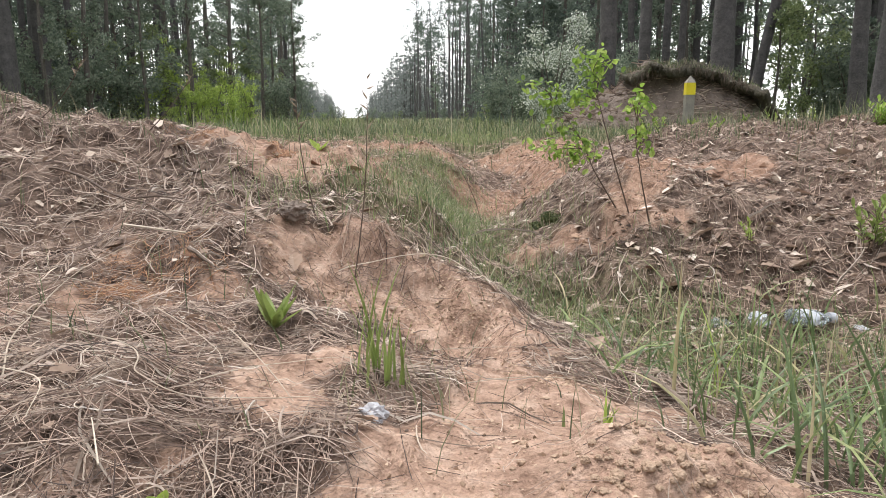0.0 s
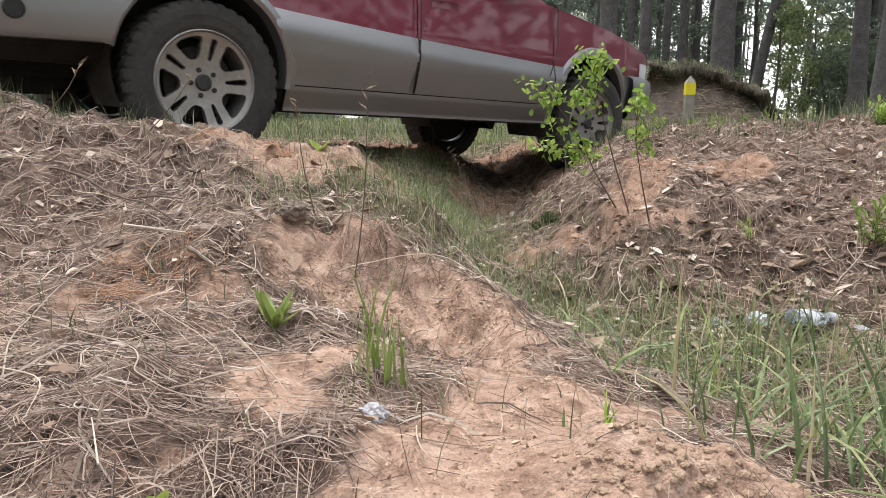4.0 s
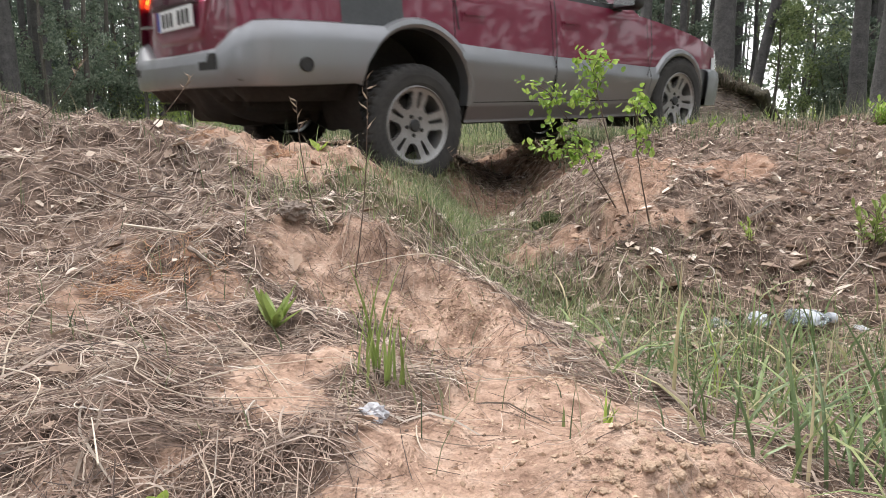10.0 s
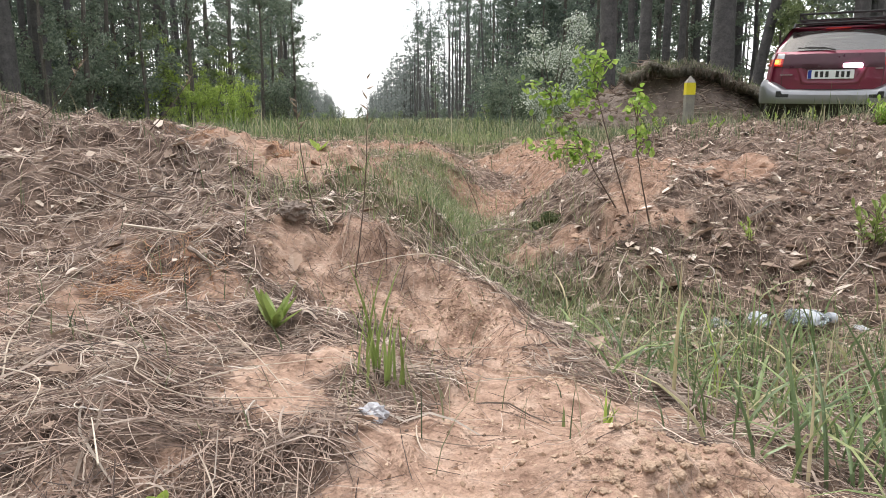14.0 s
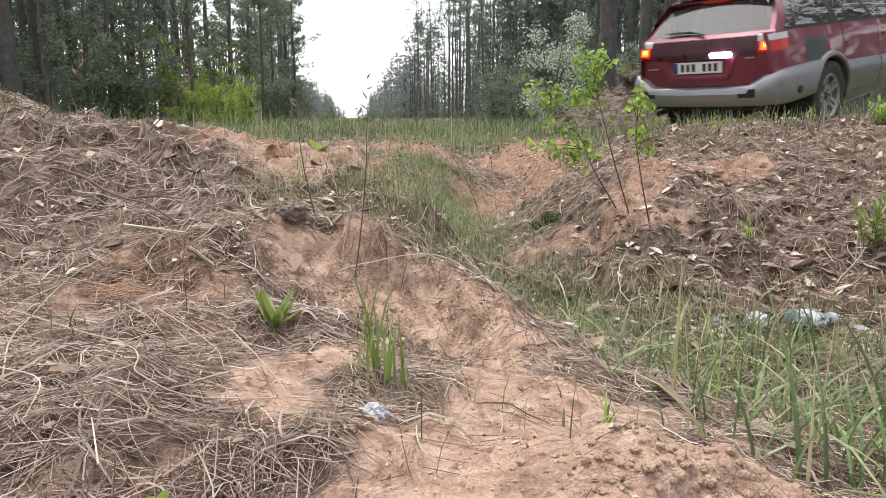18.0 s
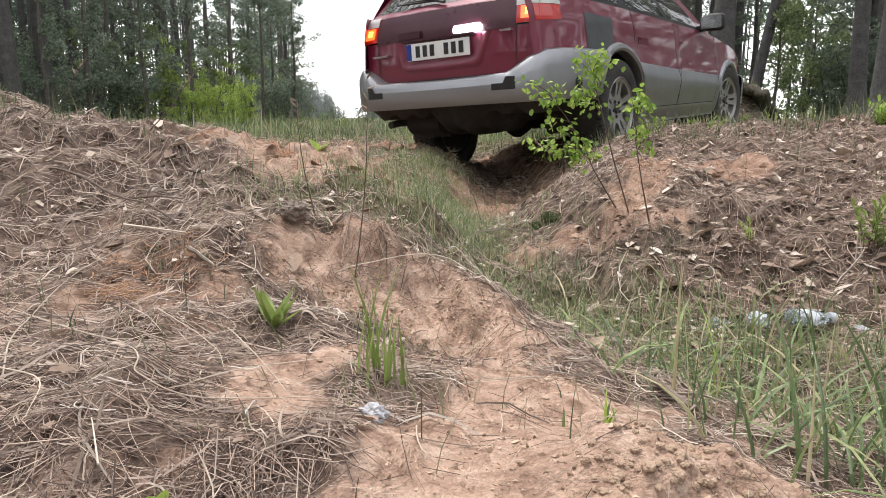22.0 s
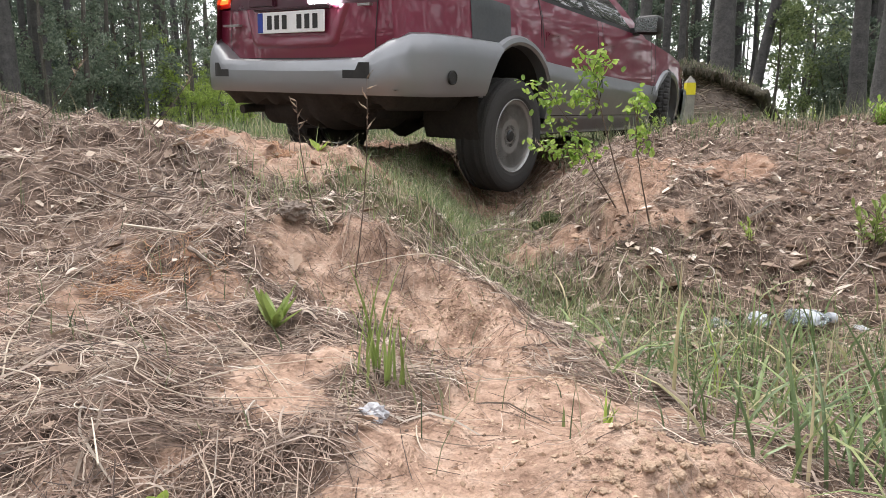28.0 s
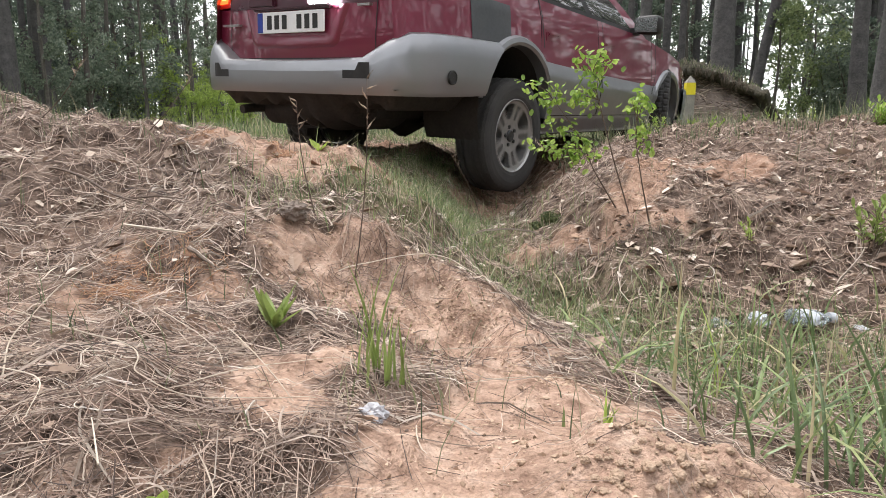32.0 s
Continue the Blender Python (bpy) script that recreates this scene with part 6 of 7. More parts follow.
def build_bumper():
    rows = []
    for x, y in BUMPER_PLAN:
        c = Vector((-0.3, 0, 0))
        n = Vector((x - c.x, y, 0)).normalized() if x < -0.8 else Vector((0, math.copysign(1, y), 0))
        top, low = bumper_top(y, x), float(np.interp(x, [-1.09, -0.8, -0.37], [0.455, 0.455, 0.47]))
        prof = [(-0.10, low + 0.0), (-0.010, low), (0.0, low + 0.02), (0.005, low + (top - low) * 0.35), (0.004, low + (top - low) * 0.66), (0.001, top - 0.072), (-0.012, top - 0.036), (-0.030, top - 0.006), (-0.06, top + 0.004), (-0.13, top + 0.006)]
        if x == BUMPER_PLAN[0][0]:
            # the ends follow the wheel opening
            rows.append([Vector((-math.sqrt(max(0.03, 0.388 ** 2 - (z - 0.395) ** 2)), y, z)) + n * o for o, z in prof])
        else:
            rows.append([Vector((x, y, z)) + n * o for o, z in prof])
    return sheet(rows)


BIG = 1.045


def spoke_sector(side):
    """A fifth of the wheel's face: a twin spoke with a slot, and half a window on either hand."""
    def solid(r, th):
        lat, ax = r * math.sin(th), r * math.cos(th)
        # slot between the twin bars
        u = min(max(ax, 0.100), 0.168)
        if math.hypot(lat, ax - u) < 0.0070 + 0.06 * (u - 0.100):
            return False
        # rounded window beside them
        edge = 0.040 + 0.16 * max(0.0, r - 0.09)
        near = abs(lat) - edge
        ring = min(r - 0.098, 0.184 - r)
        e = 0.016
        if near > 0 and ring > 0 and (near > e or ring > e or math.hypot(e - near, e - ring) < e):
            return False
        return True
    bm = bmesh.new()
    na, nr = 40, 46
    made = {}

    def vert(i, j):
        if (i, j) not in made:
            r, th = 0.03 + 0.172 * j / nr, radians(-36 + 72 * i / na)
            y = float(np.interp(r, [0.03, 0.07, 0.10, 0.16, 0.19, 0.202], [0.064, 0.066, 0.070, 0.078, 0.087, 0.092]))
            made[i, j] = bm.verts.new((r * math.sin(th), side * y, r * math.cos(th)))
        return made[i, j]
    for i in range(na):
        for j in range(nr):
            r, th = 0.03 + 0.172 * (j + 0.5) / nr, radians(-36 + 72 * (i + 0.5) / na)
            if solid(r, th):
                q = (vert(i, j), vert(i + 1, j), vert(i + 1, j + 1), vert(i, j + 1))
                bm.faces.new(q if side > 0 else q[::-1])
    # soften the steps of the openings' edges
    edge = [v for v in bm.verts if v.is_boundary and 0.085 < math.hypot(v.co.x, v.co.z) < 0.184 and abs(math.degrees(math.atan2(v.co.x, v.co.z))) < 35.5]
    for _ in range(3):
        bmesh.ops.smooth_vert(bm, verts=edge, factor=0.5, use_axis_x=True, use_axis_z=True)
    out = [e for e in bm.edges if e.is_boundary]
    r = bmesh.ops.extrude_edge_only(bm, edges=out)
    for v in r["geom"]:
        if isinstance(v, bmesh.types.BMVert):
            v.co.y -= side * 0.032
    me = bpy.data.meshes.new("spoke")
    bm.to_mesh(me)
    bm.free()
    me.transform(Matrix.Scale(BIG, 4))
    me.materials.append(ALLOY)
    me.shade_smooth()
    me.set_sharp_from_angle(angle=radians(40))
    return me


SPOKE_MESH = {-1: spoke_sector(-1), 1: spoke_sector(1)}


def tyre_mesh(side):
    """Tyre in one skin, its tread cut into blocks."""
    prof = [(0.200, 0.094), (0.225, 0.104), (0.265, 0.108), (0.288, 0.105), (0.300, 0.101), (0.316, 0.094), (0.323, 0.078), (0.324, 0.060), (0.324, 0.056), (0.325, 0.032), (0.325, 0.006), (0.325, -0.006),
            (0.325, -0.032), (0.324, -0.056), (0.324, -0.060), (0.323, -0.078), (0.316, -0.094), (0.300, -0.101), (0.26, -0.107), (0.20, -0.095)]
    n = 156
    bm = bmesh.new()
    rings = []
    for row, (r, a) in enumerate(prof):
        ring = []
        for k in range(n):
            cut = 0.0
            if 5 <= row <= 7 or 14 <= row <= 16:
                cut = 0.010 if k % 4 == 0 else 0.0
            elif 8 <= row <= 13:
                cut = 0.010 if (k + (2 if row < 11 else 0)) % 4 == 0 or row in (8, 13) else 0.0
            elif row == 4:
                cut = 0.004 if k % 4 == 0 else -0.002
            if row in (10, 11):
                cut = max(cut, 0.007)
            t = k * math.tau / n
            ring.append(bm.verts.new(((r - cut) * math.cos(t), side * a, (r - cut) * math.sin(t))))
        rings.append(ring)
    for r0, r1 in zip(rings, rings[1:]):
        for k in range(n):
            bm.faces.new((r0[k], r0[(k + 1) % n], r1[(k + 1) % n], r1[k]))
    bmesh.ops.recalc_face_normals(bm, faces=bm.faces)
    return bm


def wheel(parent, side):
    """Wheel at the origin, its axle along y; side -1 is the car's right."""
    bm = lathe(bmesh.new(), [(0.185, 0.10 * -side), (0.178, 0.02 * side), (0.186, 0.075 * side), (0.203, 0.090 * side), (0.209, 0.098 * side), (0.205, 0.1005 * side), (0.198, 0.0905 * side)], 64)
    w = part("wheel", bm, ALLOY, parent, "five twin-spoke silver alloy wheel")
    part("tyre", tyre_mesh(side), RUBBER, w, "black all-terrain tyre", smooth=False)
    for k in range(5):
        ob = part("spoke", SPOKE_MESH[side], None, w)
        ob.rotation_euler = (0, k * math.tau / 5, 0)
    bm = lathe(bmesh.new(), [(0.036, 0.03 * side), (0.034, 0.070 * side), (0.028, 0.076 * side), (0.001, 0.077 * side)], 28)
    part("hub_cap", bm, HUB, w, "dark hub cap")
    for k in range(5):
        a = (k + 0.5) * math.tau / 5
        bm = lathe(bmesh.new(), [(0.0115, 0.05 * side), (0.011, 0.072 * side), (0.001, 0.074 * side)], 6)
        bmesh.ops.translate(bm, vec=(0.053 * math.sin(a), 0, 0.053 * math.cos(a)), verts=bm.verts)
        part("wheel_nut", bm, BLACK, w)
    part("brake_backing", lathe(bmesh.new(), [(0.176, -0.06 * side), (0.17, -0.085 * side), (0.05, -0.09 * side), (0.001, -0.09 * side)], 32), UNDER, w, "dark brake backing plate")
    bm = lathe(bmesh.new(), [(0.001, 0.0), (0.14, 0.0), (0.145, 0.012 * side), (0.08, 0.02 * side), (0.001, 0.02 * side)], 40)
    part("brake_disc", bm, UNDER, w, "dull brake disc")
    for ob in [w] + [c for c in w.children if not c.name.startswith("spoke")]:
        ob.data.transform(Matrix.Scale(BIG, 4))
    return w


def build_car():
    car = tagged(new("car"), "dusty dark red estate car with silver cladding, muddy all-terrain tyres", "car")
    right, left = -1, 1
    for side in (right, left):
        part("rear_quarter", skin(None, -0.97, 0.275, lambda x: 0.73 if x < -0.3 else CLAD_TOP(x), belt, side), RED, car)
        part("rear_door", skin(None, 0.281, 1.107, CLAD_TOP, belt, side), RED, car)
        part("front_door", skin(None, 1.113, 2.185, CLAD_TOP, belt, side), RED, car)
        part("front_wing", skin(None, 2.191, FRONT_X, CLAD_TOP, belt, side), RED, car)
        part("door_cladding", skin(None, 0.30, 1.105, CLAD_LOW, CLAD_TOP, side, proud=LEDGE), SILVER, car, "silver-grey door cladding")
        part("door_cladding", skin(None, 1.115, 2.185, CLAD_LOW, CLAD_TOP, side, proud=LEDGE), SILVER, car, "silver-grey door cladding")
        part("wing_cladding", skin(None, 2.193, 2.61, lambda x: 0.36, CLAD_TOP, side, proud=LEDGE), SILVER, car, "silver-grey wing cladding")
        part("wing_cladding", skin(None, 2.61, FRONT_X - 0.1, lambda x: 0.36, CLAD_TOP, side, proud=0.012), SILVER, car, "silver-grey wing cladding")
        part("sill", skin(None, 0.33, 2.32, SILL_LOW, lambda x: 0.36, side, proud=0.018), SILVER, car, "dusty silver sill")
        for x in (0.278, 1.11, 2.188):
            bm = bmesh.new()
            strip(bm, [(x - (0.06 if x < 2 else 0.30) * (0.7 - z if z < 0.7 else 0) if x > 1 else x + 0.04 * math.sin(z * 3), z) for z in np.linspace(0.37 if x > 0.5 else 0.77, belt(x), 12)], side, width=0.010, proud=0.034 if x > 0.5 else 0.004)
            part("door_seam", bm, BLACK, car)
        for ax, az in ARCHES:
            rows = []
            for k in range(29):
                a = radians(-8 + (178 if ax == 0 else 196) * k / 28)
                row = []
                for rr, oo in ((ARCH_R - 0.01, -0.05), (ARCH_R - 0.005, 0.018), (ARCH_R + 0.012, 0.03), (ARCH_R + 0.038, 0.026), (ARCH_R + 0.05, 0.002)):
                    x, z = ax + rr * math.cos(a), az + rr * math.sin(a)
                    row.append((x, side * (half_width(x, z) + oo), z))
                rows.append(row)
            part("wheel_arch_trim", sheet(rows), SILVER, car, "silver-grey wheel arch trim")
            bm = bmesh.new()
            lathe(bm, [(ARCH_R + 0.0, 0.80), (ARCH_R + 0.0, 0.42), (0.001, 0.42)], 40)
            bmesh.ops.delete(bm, geom=[v for v in bm.verts if v.co.z < -0.18], context="VERTS")
            bmesh.ops.transform(bm, matrix=Matrix.Translation((ax, 0, az)) @ Matrix.Scale(side, 4, (0, 1, 0)), verts=bm.verts)
            part("wheel_well", bm, UNDER, car)
        # window band
        for s0, s1 in ((0.045, 0.335), (0.375, 0.625), (0.655, 0.905)):
            part("side_window", band(s0, s1, 0.08, 0.88, side, 0.002), GLASS, car, "tinted side window")
        for s0, s1 in ((0.0, 0.05), (0.33, 0.38), (0.62, 0.66), (0.90, 1.0)):
            part("pillar", band(s0, s1, 0.0, 1.0, side, n=4), RED if s1 > 0.95 or s0 < 0.01 else BLACK, car)
        part("window_trim", band(0.04, 0.92, 0.0, 0.09, side, 0.001, 24), BLACK, car)
        part("roof_side", band(0.0, 1.0, 0.87, 1.0, side, 0.001, 24), RED, car)
        rail = [roof_edge(s) + Vector((0, -0.02, 0.0)) for s in np.linspace(0.06, 0.9, 12)]
        rail = [Vector((p.x, side * p.y, p.z + (0.075 if 0 < i < 11 else 0.01))) for i, p in enumerate(rail)]
        part("roof_rail", tube(bmesh.new(), rail, 0.016, 8), BLACK, car, "black roof rail")
        for hx in (0.43, 1.30):
            bm = box(bmesh.new(), hx - 0.085, -0.010, -0.013, hx + 0.085, 0.012, 0.013, 0.009)
            bmesh.ops.translate(bm, vec=(0, side * (half_width(hx, 0.858) + 0.008), 0.858), verts=bm.verts)
            part("door_handle", bm, RED, car)
            bm = box(bmesh.new(), hx - 0.098, -0.004, -0.030, hx + 0.098, 0.004, 0.026, 0.0035)
            bmesh.ops.translate(bm, vec=(0, side * (half_width(hx, 0.845) + 0.001), 0.845), verts=bm.verts)
            part("handle_recess", bm, RED, car)
        bm = bmesh.new()
        bmesh.ops.create_uvsphere(bm, u_segments=24, v_segments=14, radius=1.0)
        for v in bm.verts:
            a, b, c = (math.copysign(abs(k) ** 0.55, k) for k in v.co)
            v.co = Vector((0.05 * a if a < 0 else 0.075 * a, 0.105 * b, (0.072 + 0.008 * b * side) * c))
        bmesh.ops.translate(bm, vec=(1.80, side * 0.915, 1.045), verts=bm.verts)
        mir = part("door_mirror", bm, BLACK, car, "black door mirror")
        bm = box(bmesh.new(), 1.76, min(side * 0.76, side * 0.85), 0.975, 1.86, max(side * 0.76, side * 0.85), 1.025, 0.015)
        part("mirror_foot", bm, BLACK, mir)
        bm = box(bmesh.new(), 1.744, side * 0.915 - 0.086, 0.992, 1.749, side * 0.915 + 0.086, 1.098, 0.002)
        part("mirror_glass", bm, CHROME, mir, "mirror glass")
        # tail lamp wrapped round the corner
        k0, k1 = (0.80, 1.0)
        lampb = part("tail_lamp", rear_panel(side * k0, side * k1, 0.925, 1.10, 0.006, 6, 6), LENS_RED, car, "red and clear tail lamp")
        part("clear_lens", rear_panel(side * k0, side * k1, 1.03, 1.095, 0.010, 6, 4), LENS_CLEAR, lampb)
        part("lit_lens", rear_panel(side * (k0 + 0.04), side * (k1 - 0.01), 0.95, 1.025, 0.010, 5, 4), LENS_LIT, lampb, "glowing red lens")
        part("lit_core", rear_panel(side * (k0 + 0.08), side * (k1 - 0.05), 0.972, 1.01, 0.013, 4, 3), LENS_CORE, lampb, "glowing amber core")
        part("side_lens", skin(None, -0.945, -0.74, lambda x: 0.93 + 0.10 * max(0.0, x + 0.84), lambda x: 1.025, side, proud=0.006), LENS_RED, lampb)
        part("side_lens", skin(None, -0.945, -0.72, lambda x: 1.028, lambda x: 1.085, side, proud=0.006), LENS_CLEAR, lampb, "clear upper lens")
        # headlamp
        rows = [[(x, side * (half_width(x, z) + 0.008), z) for z in (0.60, 0.66, 0.70)] for x in np.linspace(3.2, 3.57, 8)]
        part("headlamp", sheet(rows), LENS_CLEAR, car, "clear headlamp")
        # bonnet halves meet in the middle, one sheet is made once below
    rows = []
    for i in range(15):
        x = 2.10 + (FRONT_X - 2.10) * i / 14
        w, zb = half_width(x, belt(x)), belt(x)
        rows.append([(x + 0.10 * (1 - (k / 8) ** 2) * (i / 14), w * k / 8, zb + 0.06 * (1 - (abs(k) / 8) ** 2.2)) for k in range(-8, 9)])
    part("bonnet", sheet(rows), RED, car)
    rows = []
    for j in range(9):
        t = j / 8
        rows.append([(2.13 - 0.70 * t + 0.09 * (1 - (k / 6) ** 2), k / 6 * (0.745 - 0.19 * t), 0.965 + 0.455 * t + 0.02 * (1 - (k / 6) ** 2)) for k in range(-6, 7)])
    part("windscreen", sheet(rows), GLASS, car, "windscreen")
    rows = []
    for i in range(17):
        s = i / 16
        e = roof_edge(s)
        rows.append([(e.x - (0.05 if i == 0 else 0) + 0.05 * (1 - (k / 8) ** 2) * s, e.y * k / 8, e.z + 0.045 * (1 - (abs(k) / 8) ** 2.5)) for k in range(-8, 9)])
    part("roof", sheet(rows), RED, car)
    part("tailgate", rear_panel(-0.98, 0.98, 0.60, 0.915, 0, 24, 10), RED, car)
    part("tailgate_garnish", rear_panel(-0.80, 0.80, 0.905, 1.085, 0.004, 20, 6), GARNISH, car, "dark glossy tailgate garnish")
    part("tailgate_rim", rear_panel(-1.0, 1.0, 1.08, 1.125, 0.002, 24, 3), RED, car)
    part("rear_window", rear_panel(-0.93, 0.93, 1.12, 1.395, 0.004, 20, 8), GLASS, car, "tinted rear window")
    for k0, k1 in ((-1.0, -0.93), (0.93, 1.0)):
        part("rear_pillar", rear_panel(k0, k1, 1.11, 1.42, 0, 2, 6), RED, car)
    part("tailgate_top", rear_panel(-1.0, 1.0, 1.39, 1.432, 0.006, 16, 3), RED, car)
    bm = sheet([[(-0.60 - 0.05 * t, k / 8 * 0.5, 1.445 - 0.012 * t) for t in (0, 1)] for k in range(-8, 9)])
    thick(part("spoiler", bm, RED, car, "red roof spoiler with a brake lamp"), 0.02)
    part("brake_lamp", box(bmesh.new(), -0.655, -0.14, 1.405, -0.635, 0.14, 1.42, 0.004), LENS_RED, car, "high red brake lamp")
    for y in (-0.35, 0.15):
        part("cross_bar", tube(bmesh.new(), [(y + 0.3, -0.55, 1.53), (y + 0.3, 0, 1.54), (y + 0.3, 0.55, 1.53)], 0.014), BLACK, car, "black roof cross bar")
    # basket on the roof
    ring = [(-0.25, -0.50), (0.98, -0.50), (1.05, 0.0), (0.98, 0.50), (-0.25, 0.50), (-0.25, -0.50)]
    basket = part("roof_basket", tube(bmesh.new(), [(x, y, 1.64) for x, y in ring], 0.014, 8), BLACK, car, "black tubular roof basket")
    part("lower_hoop", tube(bmesh.new(), [(x, y, 1.56) for x, y in ring], 0.012, 8), BLACK, basket)
    for x in np.linspace(-0.2, 0.95, 8):
        part("slat", tube(bmesh.new(), [(x, -0.5, 1.56), (x, 0.5, 1.56)], 0.010, 6), BLACK, basket)
    for x in (-0.25, 0.16, 0.57, 0.98):
        for y in (-0.5, 0.5):
            part("basket_post", tube(bmesh.new(), [(x, y, 1.55), (x, y, 1.64)], 0.010, 6), BLACK, basket)
    # plate, handle, badges
    plate = part("number_plate", box(bmesh.new(), -1.012, -0.26, 0.768, -1.004, 0.26, 0.878, 0.003), PLATE_WHITE, car, "white number plate")
    part("plate_band", box(bmesh.new(), -1.0145, 0.215, 0.771, -1.011, 0.256, 0.875), PLATE_BLUE, plate)
    for y in (0.16, 0.10, 0.04, -0.075, -0.135, -0.195):
        part("plate_bar", box(bmesh.new(), -1.0145, y - 0.018, 0.787, -1.011, y + 0.018, 0.86), BLACK, plate)
    rows = []
    for out, inset in ((-0.001, 0.0), (0.010, 0.012), (0.013, 0.022), (0.006, 0.040), (0.001, 0.062)):
        ring = [(0.40 - inset, 0.902), (0.34 - inset, 0.715 + inset), (0.30 - inset, 0.690 + inset), (0.0, 0.686 + inset), (inset - 0.30, 0.690 + inset), (inset - 0.34, 0.715 + inset), (inset - 0.40, 0.902)]
        rows.append([rear_curve(y / 0.71, z) - Vector((out, 0, 0)) for y, z in ring])
    part("plate_surround", sheet(rows), RED, car, "pressed red surround of the number plate")
    part("tailgate_handle", box(bmesh.new(), -1.018, -0.30, 0.885, -0.98, 0.30, 0.905, 0.008), GARNISH, car)
    for y0, y1, z in ((0.44, 0.58, 0.815), (-0.56, -0.48, 0.885)):
        part("badge", box(bmesh.new(), -1.003 if z < 0.85 else -1.0, y0, z, -0.975, y1, z + 0.011), ALLOY, car, "small silver badge")
    part("reverse_lamp", box(bmesh.new(), -1.010, -0.34, 0.902, -0.97, -0.13, 0.955, 0.01), LENS_REVERSE, car, "lit white reversing lamp")
    part("reverse_lamp", box(bmesh.new(), -1.010, 0.13, 0.902, -0.97, 0.34, 0.955, 0.01), GARNISH, car, "unlit reversing lamp")
    wip = part("rear_wiper", tube(bmesh.new(), [(-0.925, -0.02, 1.125), (-0.90, 0.12, 1.16), (-0.885, 0.34, 1.165)], [0.012, 0.008, 0.006], 6), BLACK, car, "black rear wiper")
    part("wiper_blade", tube(bmesh.new(), [(-0.905, 0.05, 1.145), (-0.885, 0.42, 1.16)], 0.007, 6), BLACK, wip)
    # bumpers
    part("rear_bumper", build_bumper(), SILVER, car, "scuffed silver-grey rear bumper")
    def bumper_face(y, z):
        x = float(np.interp(abs(y), [0.0, 0.30, 0.56, 0.70, 0.785], [-1.09, -1.08, -1.055, -1.01, -0.94]))
        n = Vector((x + 0.3, y, 0)).normalized()
        return Vector((x, y, z)) + n * 0.0085
    # flat black sheets on the bumper's face paint the shade of its recesses
    for s in (right, left):
        a, b = s * 0.445, s * 0.60
        rows = [[bumper_face(a + (b - a) * i / 8, z) for z in ((0.535, 0.555, 0.575) if i < 5 else (0.535, 0.575, 0.612))] for i in range(9)]
        part("bumper_recess", sheet(rows), BLACK, car, "flat black sheet for a shaded recess in the bumper")
    for s in (right, left):
        rows = [[rear_curve(s * k, z) - Vector((0.004, 0, 0)) for k in (0.795, 0.803)] for z in np.linspace(0.63, 1.10, 10)]
        part("tailgate_seam", sheet(rows), BLACK, car)
    part("tailgate_seam", sheet([[rear_curve(k, z) - Vector((0.004, 0, 0)) for z in (0.632, 0.640)] for k in np.linspace(-0.8, 0.8, 13)]), BLACK, car)
    # rimmed black discs stand in for the dark round holes of the bumper's sides
    for side in (right, left):
        bm = lathe(bmesh.new(), [(0.036, 0.850 * side), (0.036, 0.872 * side), (0.030, 0.874 * side), (0.028, 0.871 * side), (0.001, 0.871 * side)], 20)
        bmesh.ops.translate(bm, vec=(-0.70, -0.010 * side, 0.555), verts=bm.verts)
        part("side_marker", bm, BLACK, car, "round black disc for a dark hole in the bumper")
    plan = [(3.02, -0.845), (3.25, -0.80), (3.45, -0.70), (3.58, -0.5), (3.64, -0.2), (3.65, 0.0)]
    plan += [(x, -y) for x, y in plan[-2::-1]]
    rows = [[Vector((x + dx, y, z)) for dx, z in ((-0.12, 0.30), (-0.01, 0.31), (0.02, 0.42), (0.035, 0.52), (0.02, 0.58), (-0.05, 0.60))] for x, y in plan]
    part("front_bumper", sheet(rows), SILVER, car, "silver-grey front bumper")
    part("grille", box(bmesh.new(), 3.52, -0.42, 0.60, 3.62, 0.42, 0.69, 0.01), BLACK, car)
    # grey primer patch on the right rear quarter
    part("primer_patch", skin(None, -0.46, -0.08, lambda x: 0.745, lambda x: 1.0 - 0.06 * (x + 0.46), right, proud=0.003), PRIMER, car, "unpainted grey primer patch")
    # underside and running gear
    part("underbody", box(bmesh.new(), -0.80, -0.42, 0.33, 3.35, 0.42, 0.52, 0.03), UNDER, car, "dark dirty underbody", smooth=False)
    part("floor_pan", box(bmesh.new(), 0.40, -0.78, 0.235, 2.2, 0.78, 0.42, 0.03), UNDER, car, "dark dirty floor pan", smooth=False)
    rows = []
    for i in range(25):
        x = -1.0 + 0.72 * i / 24
        row = []
        for k in range(33):
            y = -0.74 + 1.48 * k / 32
            well = max(0.0, 1 - (math.hypot(x + 0.58, y + 0.05) / 0.36) ** 5)
            edge = min(1.0, (0.74 - abs(y)) / 0.10) * min(1.0, (x + 1.0) / 0.09)
            row.append((x, y, 0.485 - 0.085 * edge - 0.13 * well * edge + 0.02 * math.sin(k * 1.7) * edge))
        rows.append(row)
    part("rear_floor", sheet(rows), UNDER, car, "dark dirty boot floor with the spare wheel's well")
    part("fuel_tank", box(bmesh.new(), 0.12, -0.40, 0.27, 0.62, 0.40, 0.4, 0.05), UNDER, car)
    part("rear_crossmember", tube(bmesh.new(), [(0.0, -0.62, 0.30), (0.05, -0.2, 0.29), (0.05, 0.2, 0.29), (0.0, 0.62, 0.30)], 0.035), UNDER, car)
